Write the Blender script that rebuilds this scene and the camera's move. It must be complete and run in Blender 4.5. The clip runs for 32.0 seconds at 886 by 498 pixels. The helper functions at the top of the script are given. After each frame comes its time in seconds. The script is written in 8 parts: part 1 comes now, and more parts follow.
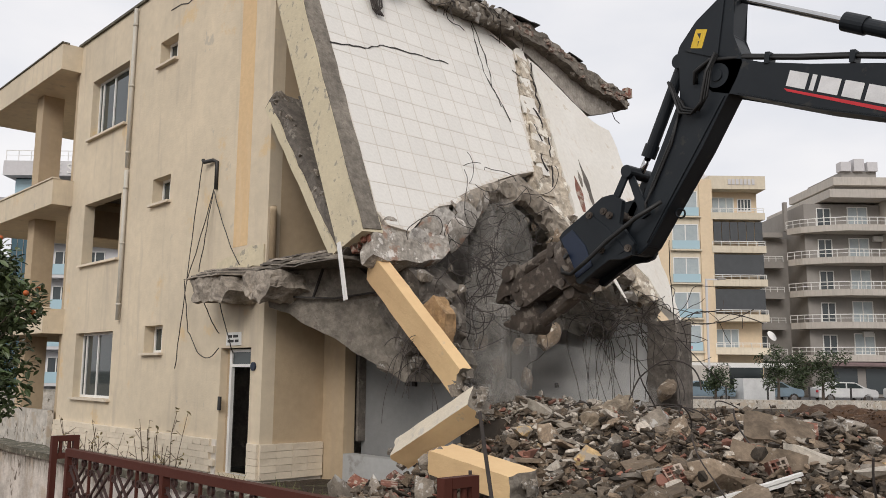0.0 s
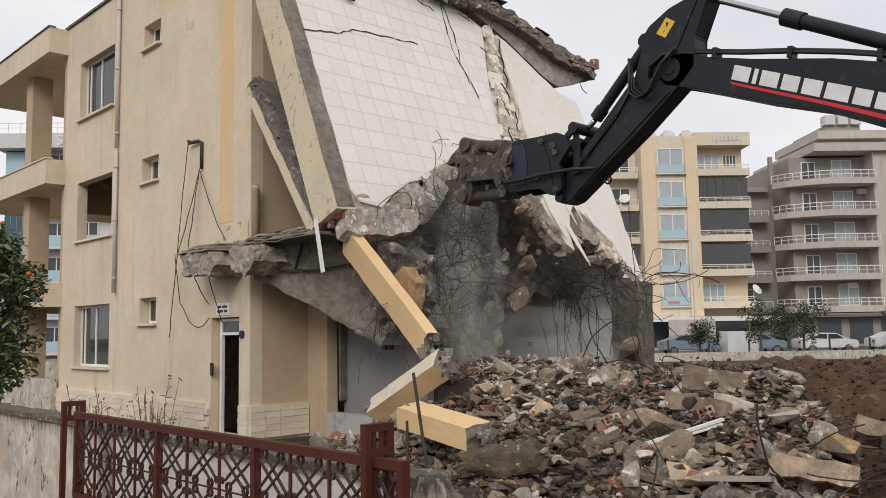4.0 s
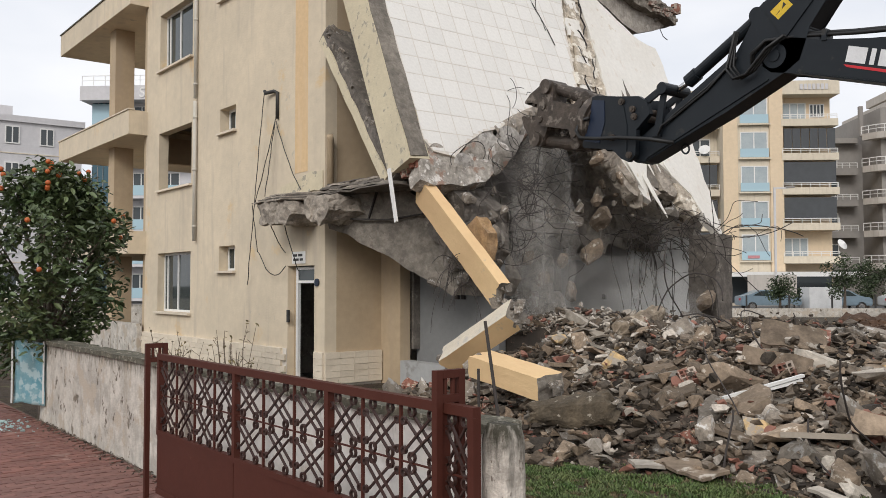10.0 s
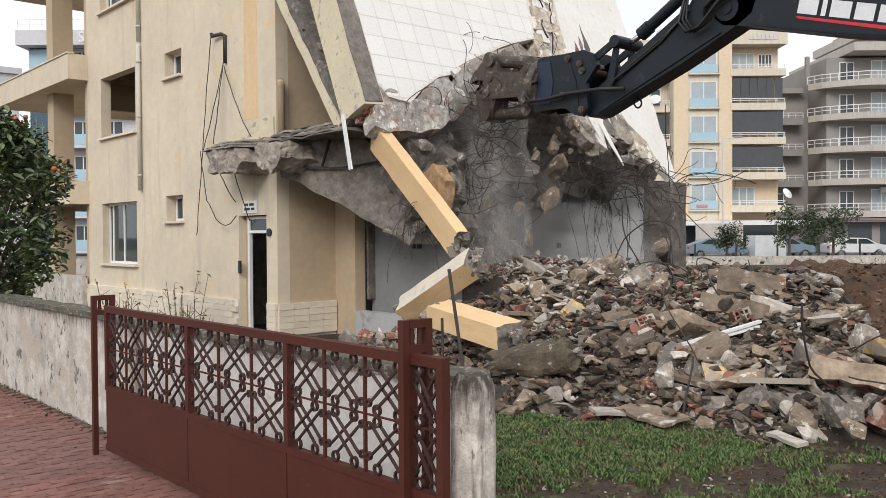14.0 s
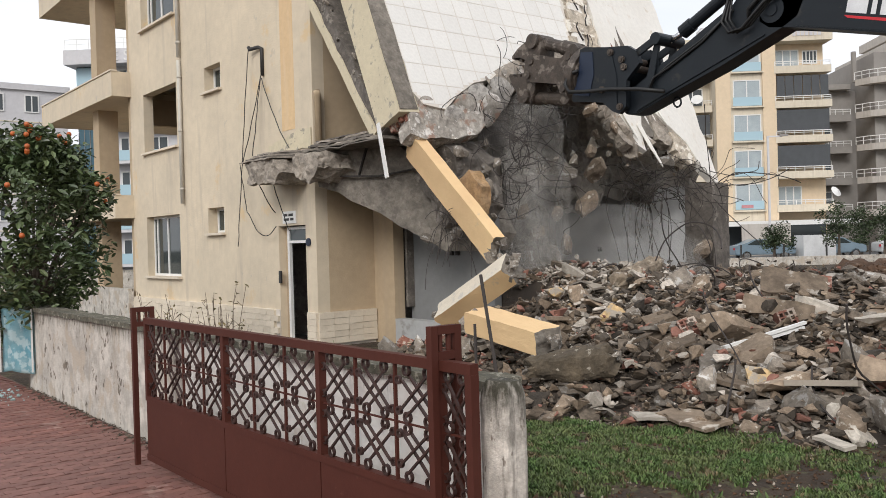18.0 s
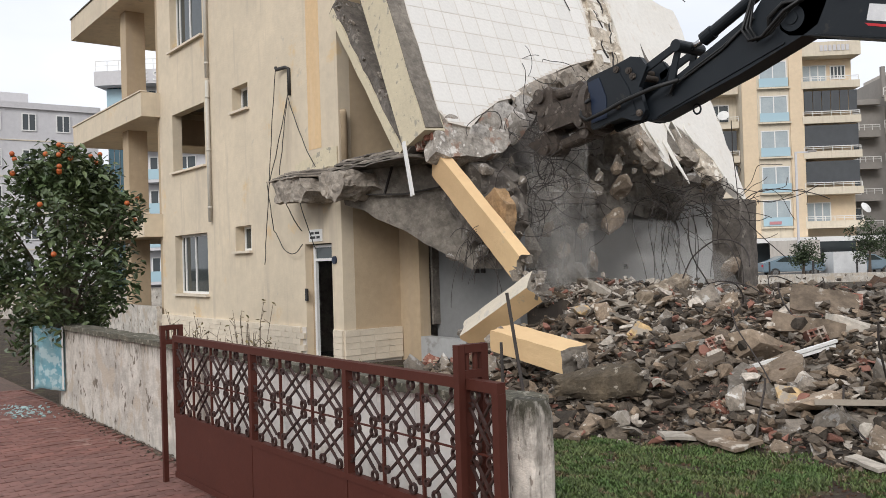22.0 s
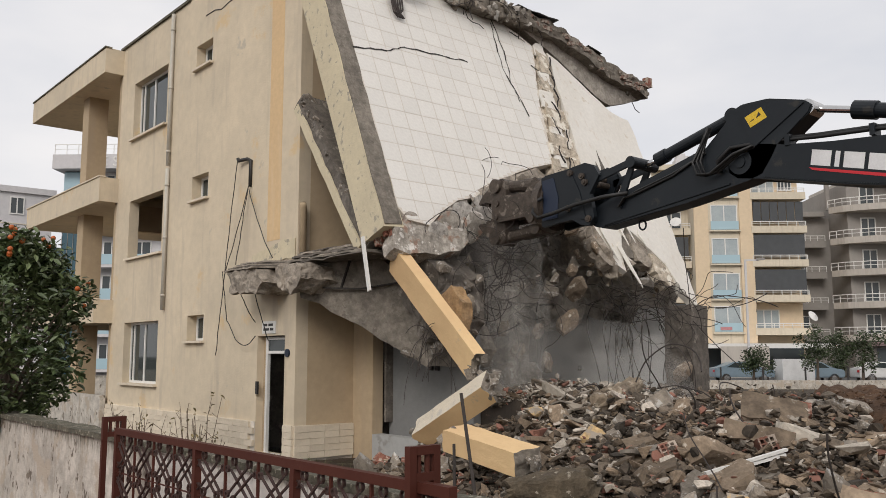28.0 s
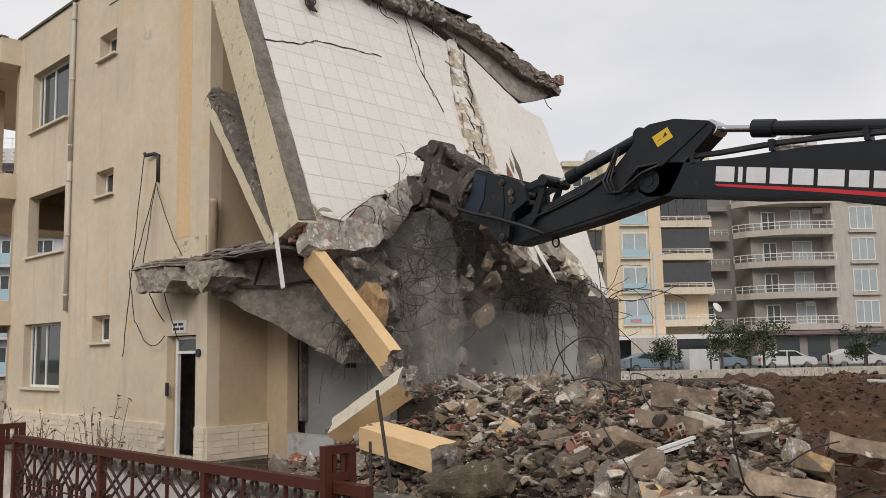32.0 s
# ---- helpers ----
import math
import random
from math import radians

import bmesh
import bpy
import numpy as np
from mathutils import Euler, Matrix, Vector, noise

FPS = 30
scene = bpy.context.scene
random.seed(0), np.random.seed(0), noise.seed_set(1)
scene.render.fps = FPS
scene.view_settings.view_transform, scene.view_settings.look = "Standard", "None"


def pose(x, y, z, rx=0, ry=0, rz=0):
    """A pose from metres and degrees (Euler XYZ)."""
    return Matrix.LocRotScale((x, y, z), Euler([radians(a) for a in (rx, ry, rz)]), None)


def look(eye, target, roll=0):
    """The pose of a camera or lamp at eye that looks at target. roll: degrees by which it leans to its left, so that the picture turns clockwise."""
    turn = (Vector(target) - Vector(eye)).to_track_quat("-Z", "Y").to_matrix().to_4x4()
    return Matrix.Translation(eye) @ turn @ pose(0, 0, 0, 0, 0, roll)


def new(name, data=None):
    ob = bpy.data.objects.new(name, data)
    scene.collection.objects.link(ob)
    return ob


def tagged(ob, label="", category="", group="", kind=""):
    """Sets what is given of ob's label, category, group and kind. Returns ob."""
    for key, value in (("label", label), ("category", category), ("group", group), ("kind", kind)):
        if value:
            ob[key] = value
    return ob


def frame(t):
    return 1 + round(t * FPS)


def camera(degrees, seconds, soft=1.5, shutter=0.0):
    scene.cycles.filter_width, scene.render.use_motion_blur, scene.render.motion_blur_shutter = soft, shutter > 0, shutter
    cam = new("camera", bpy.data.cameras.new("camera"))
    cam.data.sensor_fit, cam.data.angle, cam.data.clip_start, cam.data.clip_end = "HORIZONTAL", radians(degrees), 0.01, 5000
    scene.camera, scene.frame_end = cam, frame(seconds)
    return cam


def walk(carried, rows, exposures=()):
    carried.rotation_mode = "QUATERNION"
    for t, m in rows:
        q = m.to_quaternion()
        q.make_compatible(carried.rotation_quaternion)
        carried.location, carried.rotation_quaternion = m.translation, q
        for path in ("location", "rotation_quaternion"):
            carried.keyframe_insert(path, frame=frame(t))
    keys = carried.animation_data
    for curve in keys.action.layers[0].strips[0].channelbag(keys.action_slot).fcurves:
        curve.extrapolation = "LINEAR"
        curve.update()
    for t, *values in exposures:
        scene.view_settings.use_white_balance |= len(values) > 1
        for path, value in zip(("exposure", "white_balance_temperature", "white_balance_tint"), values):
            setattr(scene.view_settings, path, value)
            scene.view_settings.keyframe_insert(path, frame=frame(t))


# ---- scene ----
cam = camera(54.6, 32.0, 0.85)
PATH = [
    (0, (-0.979, 1.108, 1.717), (-2.426, 2.459, 2.002), 0.5),
    (0.5, (-0.71, 1.107, 1.774), (-2.202, 2.383, 2.151), -1.0),
    (1, (-0.417, 0.766, 1.768), (-1.797, 2.172, 2.113), -0.8),
    (1.5, (-0.206, 0.715, 1.768), (-1.579, 2.142, 2.05), 0.6),
    (2, (-0.023, 0.729, 1.765), (-1.348, 2.209, 1.998), 1.2),
    (2.5, (0.006, 0.714, 1.775), (-1.343, 2.172, 2.009), -0.5),
    (3, (0.024, 0.699, 1.777), (-1.37, 2.114, 2.017), -1.2),
    (3.5, (0.039, 0.679, 1.78), (-1.385, 2.067, 2.0), -1.2),
    (5.5, (-0.009, 0.709, 1.762), (-1.513, 2.022, 1.883), 0.3),
    (6, (-0.009, 0.711, 1.76), (-1.535, 1.999, 1.881), 0.2),
    (6.5, (-0.011, 0.722, 1.758), (-1.546, 1.999, 1.871), -0.3),
    (7, (-0.013, 0.729, 1.754), (-1.555, 1.999, 1.851), -0.6),
    (7.5, (-0.011, 0.723, 1.755), (-1.561, 1.983, 1.843), -0.3),
    (8, (-0.022, 0.732, 1.75), (-1.579, 1.985, 1.828), -0.1),
    (8.5, (-0.02, 0.73, 1.754), (-1.58, 1.98, 1.82), -0.1),
    (9, (-0.007, 0.724, 1.755), (-1.566, 1.974, 1.821), -0.2),
    (9.5, (-0.002, 0.718, 1.755), (-1.563, 1.965, 1.834), -0.2),
    (10, (-0.005, 0.719, 1.756), (-1.569, 1.963, 1.838), -0.1),
    (10.5, (-0.009, 0.717, 1.755), (-1.572, 1.963, 1.83), 0.2),
    (11, (-0.015, 0.721, 1.754), (-1.572, 1.975, 1.825), 0.1),
    (11.5, (-0.025, 0.718, 1.753), (-1.576, 1.979, 1.831), 0.2),
    (12, (-0.063, 0.704, 1.756), (-1.593, 1.989, 1.831), 0.8),
    (12.5, (-0.138, 0.667, 1.753), (-1.603, 2.028, 1.802), 1.4),
    (13, (-0.218, 0.653, 1.747), (-1.61, 2.089, 1.736), 2.0),
    (13.5, (-0.235, 0.663, 1.742), (-1.642, 2.083, 1.684), 1.5),
    (14, (-0.216, 0.8, 1.734), (-1.709, 2.131, 1.7), -0.4),
    (14.5, (-0.157, 0.839, 1.742), (-1.705, 2.106, 1.79), -1.3),
    (16.5, (-0.183, 0.873, 1.725), (-1.747, 2.119, 1.715), -1.2),
    (17, (-0.19, 0.882, 1.724), (-1.75, 2.134, 1.705), -1.4),
    (17.5, (-0.186, 0.873, 1.726), (-1.743, 2.127, 1.706), -1.5),
    (18, (-0.189, 0.876, 1.724), (-1.746, 2.131, 1.708), -1.6),
    (18.5, (-0.179, 0.872, 1.726), (-1.732, 2.133, 1.712), -1.7),
    (19, (-0.19, 0.878, 1.722), (-1.742, 2.138, 1.71), -1.6),
    (19.5, (-0.165, 0.853, 1.734), (-1.723, 2.108, 1.75), -1.7),
    (20, (-0.178, 0.857, 1.742), (-1.746, 2.097, 1.822), -1.7),
    (20.5, (-0.177, 0.857, 1.739), (-1.755, 2.082, 1.836), -1.5),
    (21, (-0.182, 0.863, 1.732), (-1.766, 2.082, 1.805), -1.6),
    (21.5, (-0.18, 0.86, 1.734), (-1.767, 2.077, 1.779), -1.7),
    (22, (-0.182, 0.861, 1.731), (-1.774, 2.071, 1.757), -1.7),
    (22.5, (-0.182, 0.862, 1.73), (-1.776, 2.07, 1.764), -1.3),
    (23, (-0.197, 0.866, 1.739), (-1.784, 2.08, 1.839), -0.7),
    (23.5, (-0.192, 0.869, 1.743), (-1.771, 2.087, 1.894), -0.6),
    (24, (-0.189, 0.863, 1.746), (-1.764, 2.083, 1.917), -0.7),
    (24.5, (-0.179, 0.853, 1.748), (-1.75, 2.076, 1.934), -0.7),
    (25, (-0.187, 0.858, 1.749), (-1.746, 2.09, 1.974), -0.7),
    (25.5, (-0.188, 0.857, 1.752), (-1.743, 2.09, 1.997), -0.6),
    (27.5, (-0.18, 0.855, 1.743), (-1.734, 2.094, 1.967), -0.6),
    (28, (-0.175, 0.848, 1.748), (-1.689, 2.13, 1.994), 0.0),
    (28.5, (-0.177, 0.854, 1.752), (-1.647, 2.184, 2.018), -0.3),
    (29, (-0.197, 0.871, 1.752), (-1.64, 2.226, 2.041), -1.3),
    (29.5, (-0.188, 0.867, 1.751), (-1.614, 2.237, 2.05), -1.7),
    (30, (-0.191, 0.868, 1.75), (-1.618, 2.236, 2.049), -1.7),
    (30.5, (-0.206, 0.88, 1.747), (-1.636, 2.248, 2.035), -1.7),
    (31, (-0.199, 0.873, 1.747), (-1.621, 2.252, 2.02), -1.6),
    (31.5, (-0.192, 0.877, 1.754), (-1.603, 2.271, 2.014), -1.6),
    (32, (-0.206, 0.882, 1.75), (-1.588, 2.309, 1.985), -1.1),
]
walk(cam, [(t, look(e, g, r)) for t, e, g, r in PATH], [
    (0, 0.26, 6480, 12), (1, -0.1, 6350, 11), (2, 0.18, 6650, 13), (3, 0.2, 6550, 12), (6, 0.28, 6450, 12), (9, 0.35, 6350, 11), (12, 0.42, 6250, 11), (14, 0.6, 6200, 11),
    (18, 0.52, 6250, 11), (22, 0.46, 6200, 11), (23, 0.46, 6320, 12), (24, 0.26, 6450, 12), (25, 0.25, 6490, 12), (28, 0.17, 6550, 12), (32, 0.13, 6550, 12)])

# ---- light ----
world = bpy.data.worlds.new("sky")
scene.world = world
world.use_nodes = True
wn = world.node_tree
wn.nodes.clear()
w_out = wn.nodes.new("ShaderNodeOutputWorld")
w_bg = wn.nodes.new("ShaderNodeBackground")
w_sky = wn.nodes.new("ShaderNodeTexSky")
w_sky.sky_type = "NISHITA"
w_sky.sun_disc = False
w_sky.sun_elevation, w_sky.sun_rotation = radians(38), radians(120)
w_sky.air_density, w_sky.dust_density = 1.0, 4.0
# an overcast deck: broad grey cloud mixed over the sky
w_tc = wn.nodes.new("ShaderNodeTexCoord")
w_map = wn.nodes.new("ShaderNodeMapping")
w_map.inputs["Scale"].default_value = (1.0, 1.0, 2.6)
w_noise = wn.nodes.new("ShaderNodeTexNoise")
w_noise.inputs["Scale"].default_value = 2.2
w_noise.inputs["Detail"].default_value = 5
w_noise.inputs["Roughness"].default_value = 0.5
w_ramp = wn.nodes.new("ShaderNodeValToRGB")
w_ramp.color_ramp.elements[0].position = 0.34
w_ramp.color_ramp.elements[0].color = (0.74, 0.77, 0.82, 1)
w_ramp.color_ramp.elements[1].position = 0.68
w_ramp.color_ramp.elements[1].color = (1.0, 0.99, 0.98, 1)
w_gain = wn.nodes.new("ShaderNodeMixRGB")
w_gain.blend_type = "MULTIPLY"
w_gain.inputs["Fac"].default_value = 1.0
w_gain.inputs["Color2"].default_value = (8.85, 8.75, 8.6, 1)
w_mix = wn.nodes.new("ShaderNodeMixRGB")
w_mix.inputs["Fac"].default_value = 0.9
wn.links.new(w_tc.outputs["Generated"], w_map.inputs["Vector"])
wn.links.new(w_map.outputs["Vector"], w_noise.inputs["Vector"])
wn.links.new(w_noise.outputs["Fac"], w_ramp.inputs["Fac"])
wn.links.new(w_ramp.outputs["Color"], w_gain.inputs["Color1"])
wn.links.new(w_sky.outputs["Color"], w_mix.inputs["Color1"])
wn.links.new(w_gain.outputs["Color"], w_mix.inputs["Color2"])
wn.links.new(w_mix.outputs["Color"], w_bg.inputs["Color"])
wn.links.new(w_bg.outputs["Background"], w_out.inputs["Surface"])
w_bg.inputs["Strength"].default_value = 0.1
sun = new("sun", bpy.data.lights.new("sun", "SUN"))
sun.data.energy, sun.data.angle, sun.data.color = 1.3, radians(25), (1.0, 0.96, 0.9)
sun.matrix_world = look((0, 0, 0), (-0.42, 0.7, -0.53))


# ---- materials ----
def material(name, base, alt=None, scale=3.0, rough=0.85, bump=0.0, bump_scale=40.0, metal=0.0, spec=0.5, spots=None, spot_at=0.62,
             spot_scale=6.0, streak=None, streak_at=0.6, per_object=0.0, per_island=0.0, grit=0.16, flakes=None, streak_scale=5.0, flake_at=0.66, flake_scale=(9.0, 9.0, 4.0), moss=None):
    """Base colour varied with alt at one scale, stained by spots and vertical streaks, with fine relief."""
    m = bpy.data.materials.new(name)
    m.use_nodes = True
    nt = m.node_tree
    b = nt.nodes["Principled BSDF"]
    b.inputs["Roughness"].default_value = rough
    b.inputs["Metallic"].default_value = metal
    b.inputs["Specular IOR Level"].default_value = spec
    tc = nt.nodes.new("ShaderNodeTexCoord")
    geo = nt.nodes.new("ShaderNodeNewGeometry")
    where = geo.outputs["Position"] if per_object == 0 and per_island == 0 else tc.outputs["Object"]

    def noise_of(sc, detail=5.0, stretch=None):
        nz = nt.nodes.new("ShaderNodeTexNoise")
        nz.inputs["Scale"].default_value = sc
        nz.inputs["Detail"].default_value = detail
        nz.inputs["Roughness"].default_value = 0.62
        if stretch:
            mp = nt.nodes.new("ShaderNodeMapping")
            mp.inputs["Scale"].default_value = stretch
            nt.links.new(where, mp.inputs["Vector"])
            nt.links.new(mp.outputs["Vector"], nz.inputs["Vector"])
        else:
            nt.links.new(where, nz.inputs["Vector"])
        return nz.outputs["Fac"]

    def ramp(fac, lo, hi):
        r = nt.nodes.new("ShaderNodeMapRange")
        r.inputs["From Min"].default_value, r.inputs["From Max"].default_value = lo, hi
        nt.links.new(fac, r.inputs["Value"])
        return r.outputs["Result"]

    def mix(fac, c1, c2, kind="MIX"):
        x = nt.nodes.new("ShaderNodeMixRGB")
        x.blend_type = kind
        for sock, v in ((x.inputs["Fac"], fac), (x.inputs["Color1"], c1), (x.inputs["Color2"], c2)):
            if isinstance(v, (int, float)):
                sock.default_value = v
            elif isinstance(v, tuple):
                sock.default_value = (*v, 1)
            else:
                nt.links.new(v, sock)
        return x.outputs["Color"]

    colour = mix(ramp(noise_of(scale), 0.3, 0.7), tuple(base), tuple(alt or [c * 0.82 for c in base]))
    fine = ramp(noise_of(scale * 11, 3), 0.3, 0.75)
    colour = mix(grit, colour, mix(fine, (0.35, 0.35, 0.35), (1.0, 1.0, 1.0)), "MULTIPLY")
    if grit > 0.2:
        coarse = ramp(noise_of(scale * 3.7, 4), 0.38, 0.62)
        colour = mix(0.5, colour, mix(coarse, (0.5, 0.49, 0.47), (1.25, 1.24, 1.22)), "MULTIPLY")
    if flakes:
        colour = mix(ramp(noise_of(1.0, 3, flake_scale), flake_at - 0.03, flake_at + 0.01), colour, tuple(flakes))
    if spots:
        colour = mix(ramp(noise_of(spot_scale, 6), spot_at - 0.06, spot_at + 0.0), colour, tuple(spots))
    if streak:
        f = ramp(noise_of(1.0, 4, (streak_scale, streak_scale, streak_scale * 0.1)), streak_at - 0.07, streak_at + 0.16)
        colour = mix(f, colour, tuple(streak))
    if moss:
        # growth on a top edge: dark towards the given height, its edge broken by noise
        tint, z_low, z_high = moss
        sep = nt.nodes.new("ShaderNodeSeparateXYZ")
        nt.links.new(geo.outputs["Position"], sep.inputs["Vector"])
        add = nt.nodes.new("ShaderNodeMath")
        add.operation = "MULTIPLY_ADD"
        add.inputs[1].default_value = 0.55
        nt.links.new(noise_of(1.0, 6, (30.0, 30.0, 7.0)), add.inputs[0])
        nt.links.new(sep.outputs["Z"], add.inputs[2])
        colour = mix(ramp(add.outputs["Value"], z_low + 0.27, z_high + 0.27), colour, tuple(tint))
    if per_object or per_island:
        if per_object:
            rnd = nt.nodes.new("ShaderNodeObjectInfo").outputs["Random"]
            amount = per_object
        else:
            rnd = geo.outputs["Random Per Island"]
            amount = per_island
        hv = nt.nodes.new("ShaderNodeHueSaturation")
        r = nt.nodes.new("ShaderNodeMapRange")
        r.inputs["To Min"].default_value, r.inputs["To Max"].default_value = 1 - amount, 1 + amount
        nt.links.new(rnd, r.inputs["Value"])
        nt.links.new(r.outputs["Result"], hv.inputs["Value"])
        nt.links.new(colour, hv.inputs["Color"])
        colour = hv.outputs["Color"]
    nt.links.new(colour, b.inputs["Base Color"])
    if bump:
        bp = nt.nodes.new("ShaderNodeBump")
        bp.inputs["Strength"].default_value = bump
        bp.inputs["Distance"].default_value = 0.02
        nt.links.new(noise_of(bump_scale, 5), bp.inputs["Height"])
        nt.links.new(bp.outputs["Normal"], b.inputs["Normal"])
    return m


def glass(name, tint, rough=0.04):
    m = bpy.data.materials.new(name)
    m.use_nodes = True
    b = m.node_tree.nodes["Principled BSDF"]
    b.inputs["Base Color"].default_value = (*tint, 1)
    b.inputs["Roughness"].default_value = rough
    b.inputs["Specular IOR Level"].default_value = 0.4
    return m


CREAM = material("cream_render", (0.72, 0.61, 0.45), (0.57, 0.49, 0.37), 0.5, 0.9, 0.3, 30, spots=(0.63, 0.48, 0.29), spot_at=0.68, spot_scale=0.9, streak=(0.47, 0.4, 0.31), streak_at=0.62, streak_scale=3.0, flakes=(0.5, 0.44, 0.35), flake_at=0.72, flake_scale=(2.2, 2.2, 2.2))
# side render: dirt streaks over a base darkened to hold the side walls' shade
CREAM_SHADED = material("cream_shaded_render", (0.53, 0.41, 0.27), (0.43, 0.33, 0.215), 0.8, 0.9, 0.25, 30, streak=(0.42, 0.33, 0.23), streak_at=0.58, streak_scale=2.5)
BEAMBRICK = material("dusty_brick", (0.3, 0.17, 0.13), (0.24, 0.19, 0.16), 4, 0.95, 0.8, 20, spots=(0.36, 0.31, 0.26), spot_at=0.54, spot_scale=9, grit=0.5)
STRIPTAN = material("stained_tan_plaster", (0.66, 0.575, 0.465), (0.5, 0.43, 0.34), 2.4, 0.95, 0.8, 16, spots=(0.3, 0.26, 0.21), spot_at=0.64, spot_scale=5, grit=0.35, flakes=(0.74, 0.69, 0.6), flake_at=0.58, flake_scale=(4.0, 4.0, 4.0))
BREAK_ORANGE = material("dusty_orange_render", (0.46, 0.29, 0.14), (0.36, 0.24, 0.14), 3.0, 0.95, 0.6, 20, grit=0.4)
ORANGE = material("orange_render", (0.70, 0.50, 0.28), (0.66, 0.47, 0.27), 1.0, 0.9, 0.2, 30, streak=(0.66, 0.5, 0.32), streak_at=0.62)
PEEL = material("peeling_cream_paint", (0.66, 0.58, 0.41), (0.56, 0.49, 0.35), 1.2, 0.9, 0.3, 25, spots=(0.34, 0.31, 0.25), spot_at=0.64, spot_scale=7.5)
YELLOW = material("yellow_render", (0.76, 0.54, 0.29), (0.64, 0.43, 0.23), 1.1, 0.9, 0.25, 30, spots=(0.56, 0.42, 0.27), spot_at=0.7, spot_scale=3, grit=0.06)
DUSTY_TOP = material("dusty_render", (0.70, 0.62, 0.49), (0.6, 0.54, 0.44), 2.5, 0.95, 0.5, 30, spots=(0.5, 0.46, 0.4), spot_at=0.62, spot_scale=5)
CONCRETE = material("broken_concrete", (0.31, 0.275, 0.23), (0.21, 0.185, 0.155), 1.6, 0.95, 1.0, 14, spots=(0.14, 0.12, 0.1), spot_at=0.64, spot_scale=6, grit=0.5)
# a darker tone of the broken concrete
CONCRETE_DARK = material("dark_concrete", (0.21, 0.185, 0.16), (0.14, 0.122, 0.105), 1.8, 0.95, 0.9, 14, spots=(0.28, 0.25, 0.21), spot_at=0.66, spot_scale=5, grit=0.5)
TILE = material("white_glazed_tile", (0.79, 0.765, 0.715), (0.75, 0.72, 0.665), 2.0, 0.5, 0.05, 30, per_object=0.035)
CONCRETE_OBJ = material("concrete_lump", (0.36, 0.312, 0.258), (0.21, 0.18, 0.147), 1.6, 0.95, 0.8, 9, spots=(0.42, 0.4, 0.37), spot_at=0.62, spot_scale=5, per_object=0.45, grit=0.5)
CONCRETE_PALE = material("pale_concrete", (0.47, 0.41, 0.34), (0.35, 0.305, 0.255), 1.8, 0.95, 0.9, 16, spots=(0.22, 0.19, 0.16), spot_at=0.64, spot_scale=5, grit=0.5)
TORN = material("torn_screed", (0.60, 0.565, 0.52), (0.44, 0.41, 0.37), 2.2, 0.95, 1.0, 14, spots=(0.24, 0.22, 0.2), spot_at=0.64, spot_scale=7, grit=0.5)
LEDGESTONE = material("dusty_broken_concrete", (0.52, 0.475, 0.42), (0.36, 0.325, 0.28), 2.6, 0.95, 1.0, 18, spots=(0.3, 0.2, 0.15), spot_at=0.62, spot_scale=3.5, grit=0.5, flakes=(0.64, 0.6, 0.55), flake_at=0.58, flake_scale=(5.0, 5.0, 5.0))
# grey plaster with the deep shade of the recess put into its colour
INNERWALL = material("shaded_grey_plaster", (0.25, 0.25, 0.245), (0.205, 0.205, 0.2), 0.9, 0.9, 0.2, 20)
LOGSTONE = material("mossy_old_concrete", (0.165, 0.128, 0.085), (0.075, 0.06, 0.042), 3.0, 0.95, 1.0, 16, spots=(0.34, 0.3, 0.24), spot_at=0.66, spot_scale=9, grit=0.5)
CAVITY = material("dusty_torn_core", (0.58, 0.53, 0.47), (0.4, 0.36, 0.315), 1.6, 0.97, 1.0, 12, spots=(0.5, 0.46, 0.4), spot_at=0.66, spot_scale=4, grit=0.5)
TILEBED = material("white_facing", (0.80, 0.77, 0.71), (0.74, 0.70, 0.63), 1.2, 0.7, 0.2, 20, spots=(0.6, 0.53, 0.43), spot_at=0.68, spot_scale=3, streak=(0.56, 0.45, 0.34), streak_at=0.67)
TILE_EDGE = material("cut_tile", (0.79, 0.765, 0.715), (0.75, 0.72, 0.665), 2.0, 0.5)
GROUT = material("grout_mortar", (0.73, 0.675, 0.6), (0.68, 0.62, 0.54), 3.0, 0.95, 0.2, 60)
ROOMWALL = material("white_room_wall", (0.82, 0.82, 0.81), (0.74, 0.74, 0.73), 0.9, 0.9, 0.2, 20)
PLASTER = material("grey_plaster", (0.46, 0.46, 0.45), (0.40, 0.40, 0.39), 0.9, 0.9, 0.2, 20, spots=(0.3, 0.29, 0.27), spot_at=0.68, spot_scale=2)
STONE = material("stone_cladding", (0.74, 0.65, 0.51), (0.66, 0.57, 0.45), 2.0, 0.85, 0.3, 35, per_object=0.07)
PVC = material("white_frame", (0.78, 0.77, 0.74), (0.72, 0.71, 0.68), 4.0, 0.5)
PANE = glass("window_glass", (0.035, 0.045, 0.045))
# near-black for cracks and sockets, and for sheets painted as unlit interiors
DARK_FILL = material("dark_fill", (0.05, 0.045, 0.04), (0.035, 0.03, 0.03), 1.0, 0.95)
PIPE = material("drain_pipe", (0.56, 0.53, 0.46), (0.47, 0.44, 0.38), 2.0, 0.6)
BLACKWIRE = material("black_cable", (0.03, 0.028, 0.026), None, 6, 0.6)
REBAR = material("rusty_rebar", (0.055, 0.042, 0.036), (0.035, 0.03, 0.027), 8, 0.8)
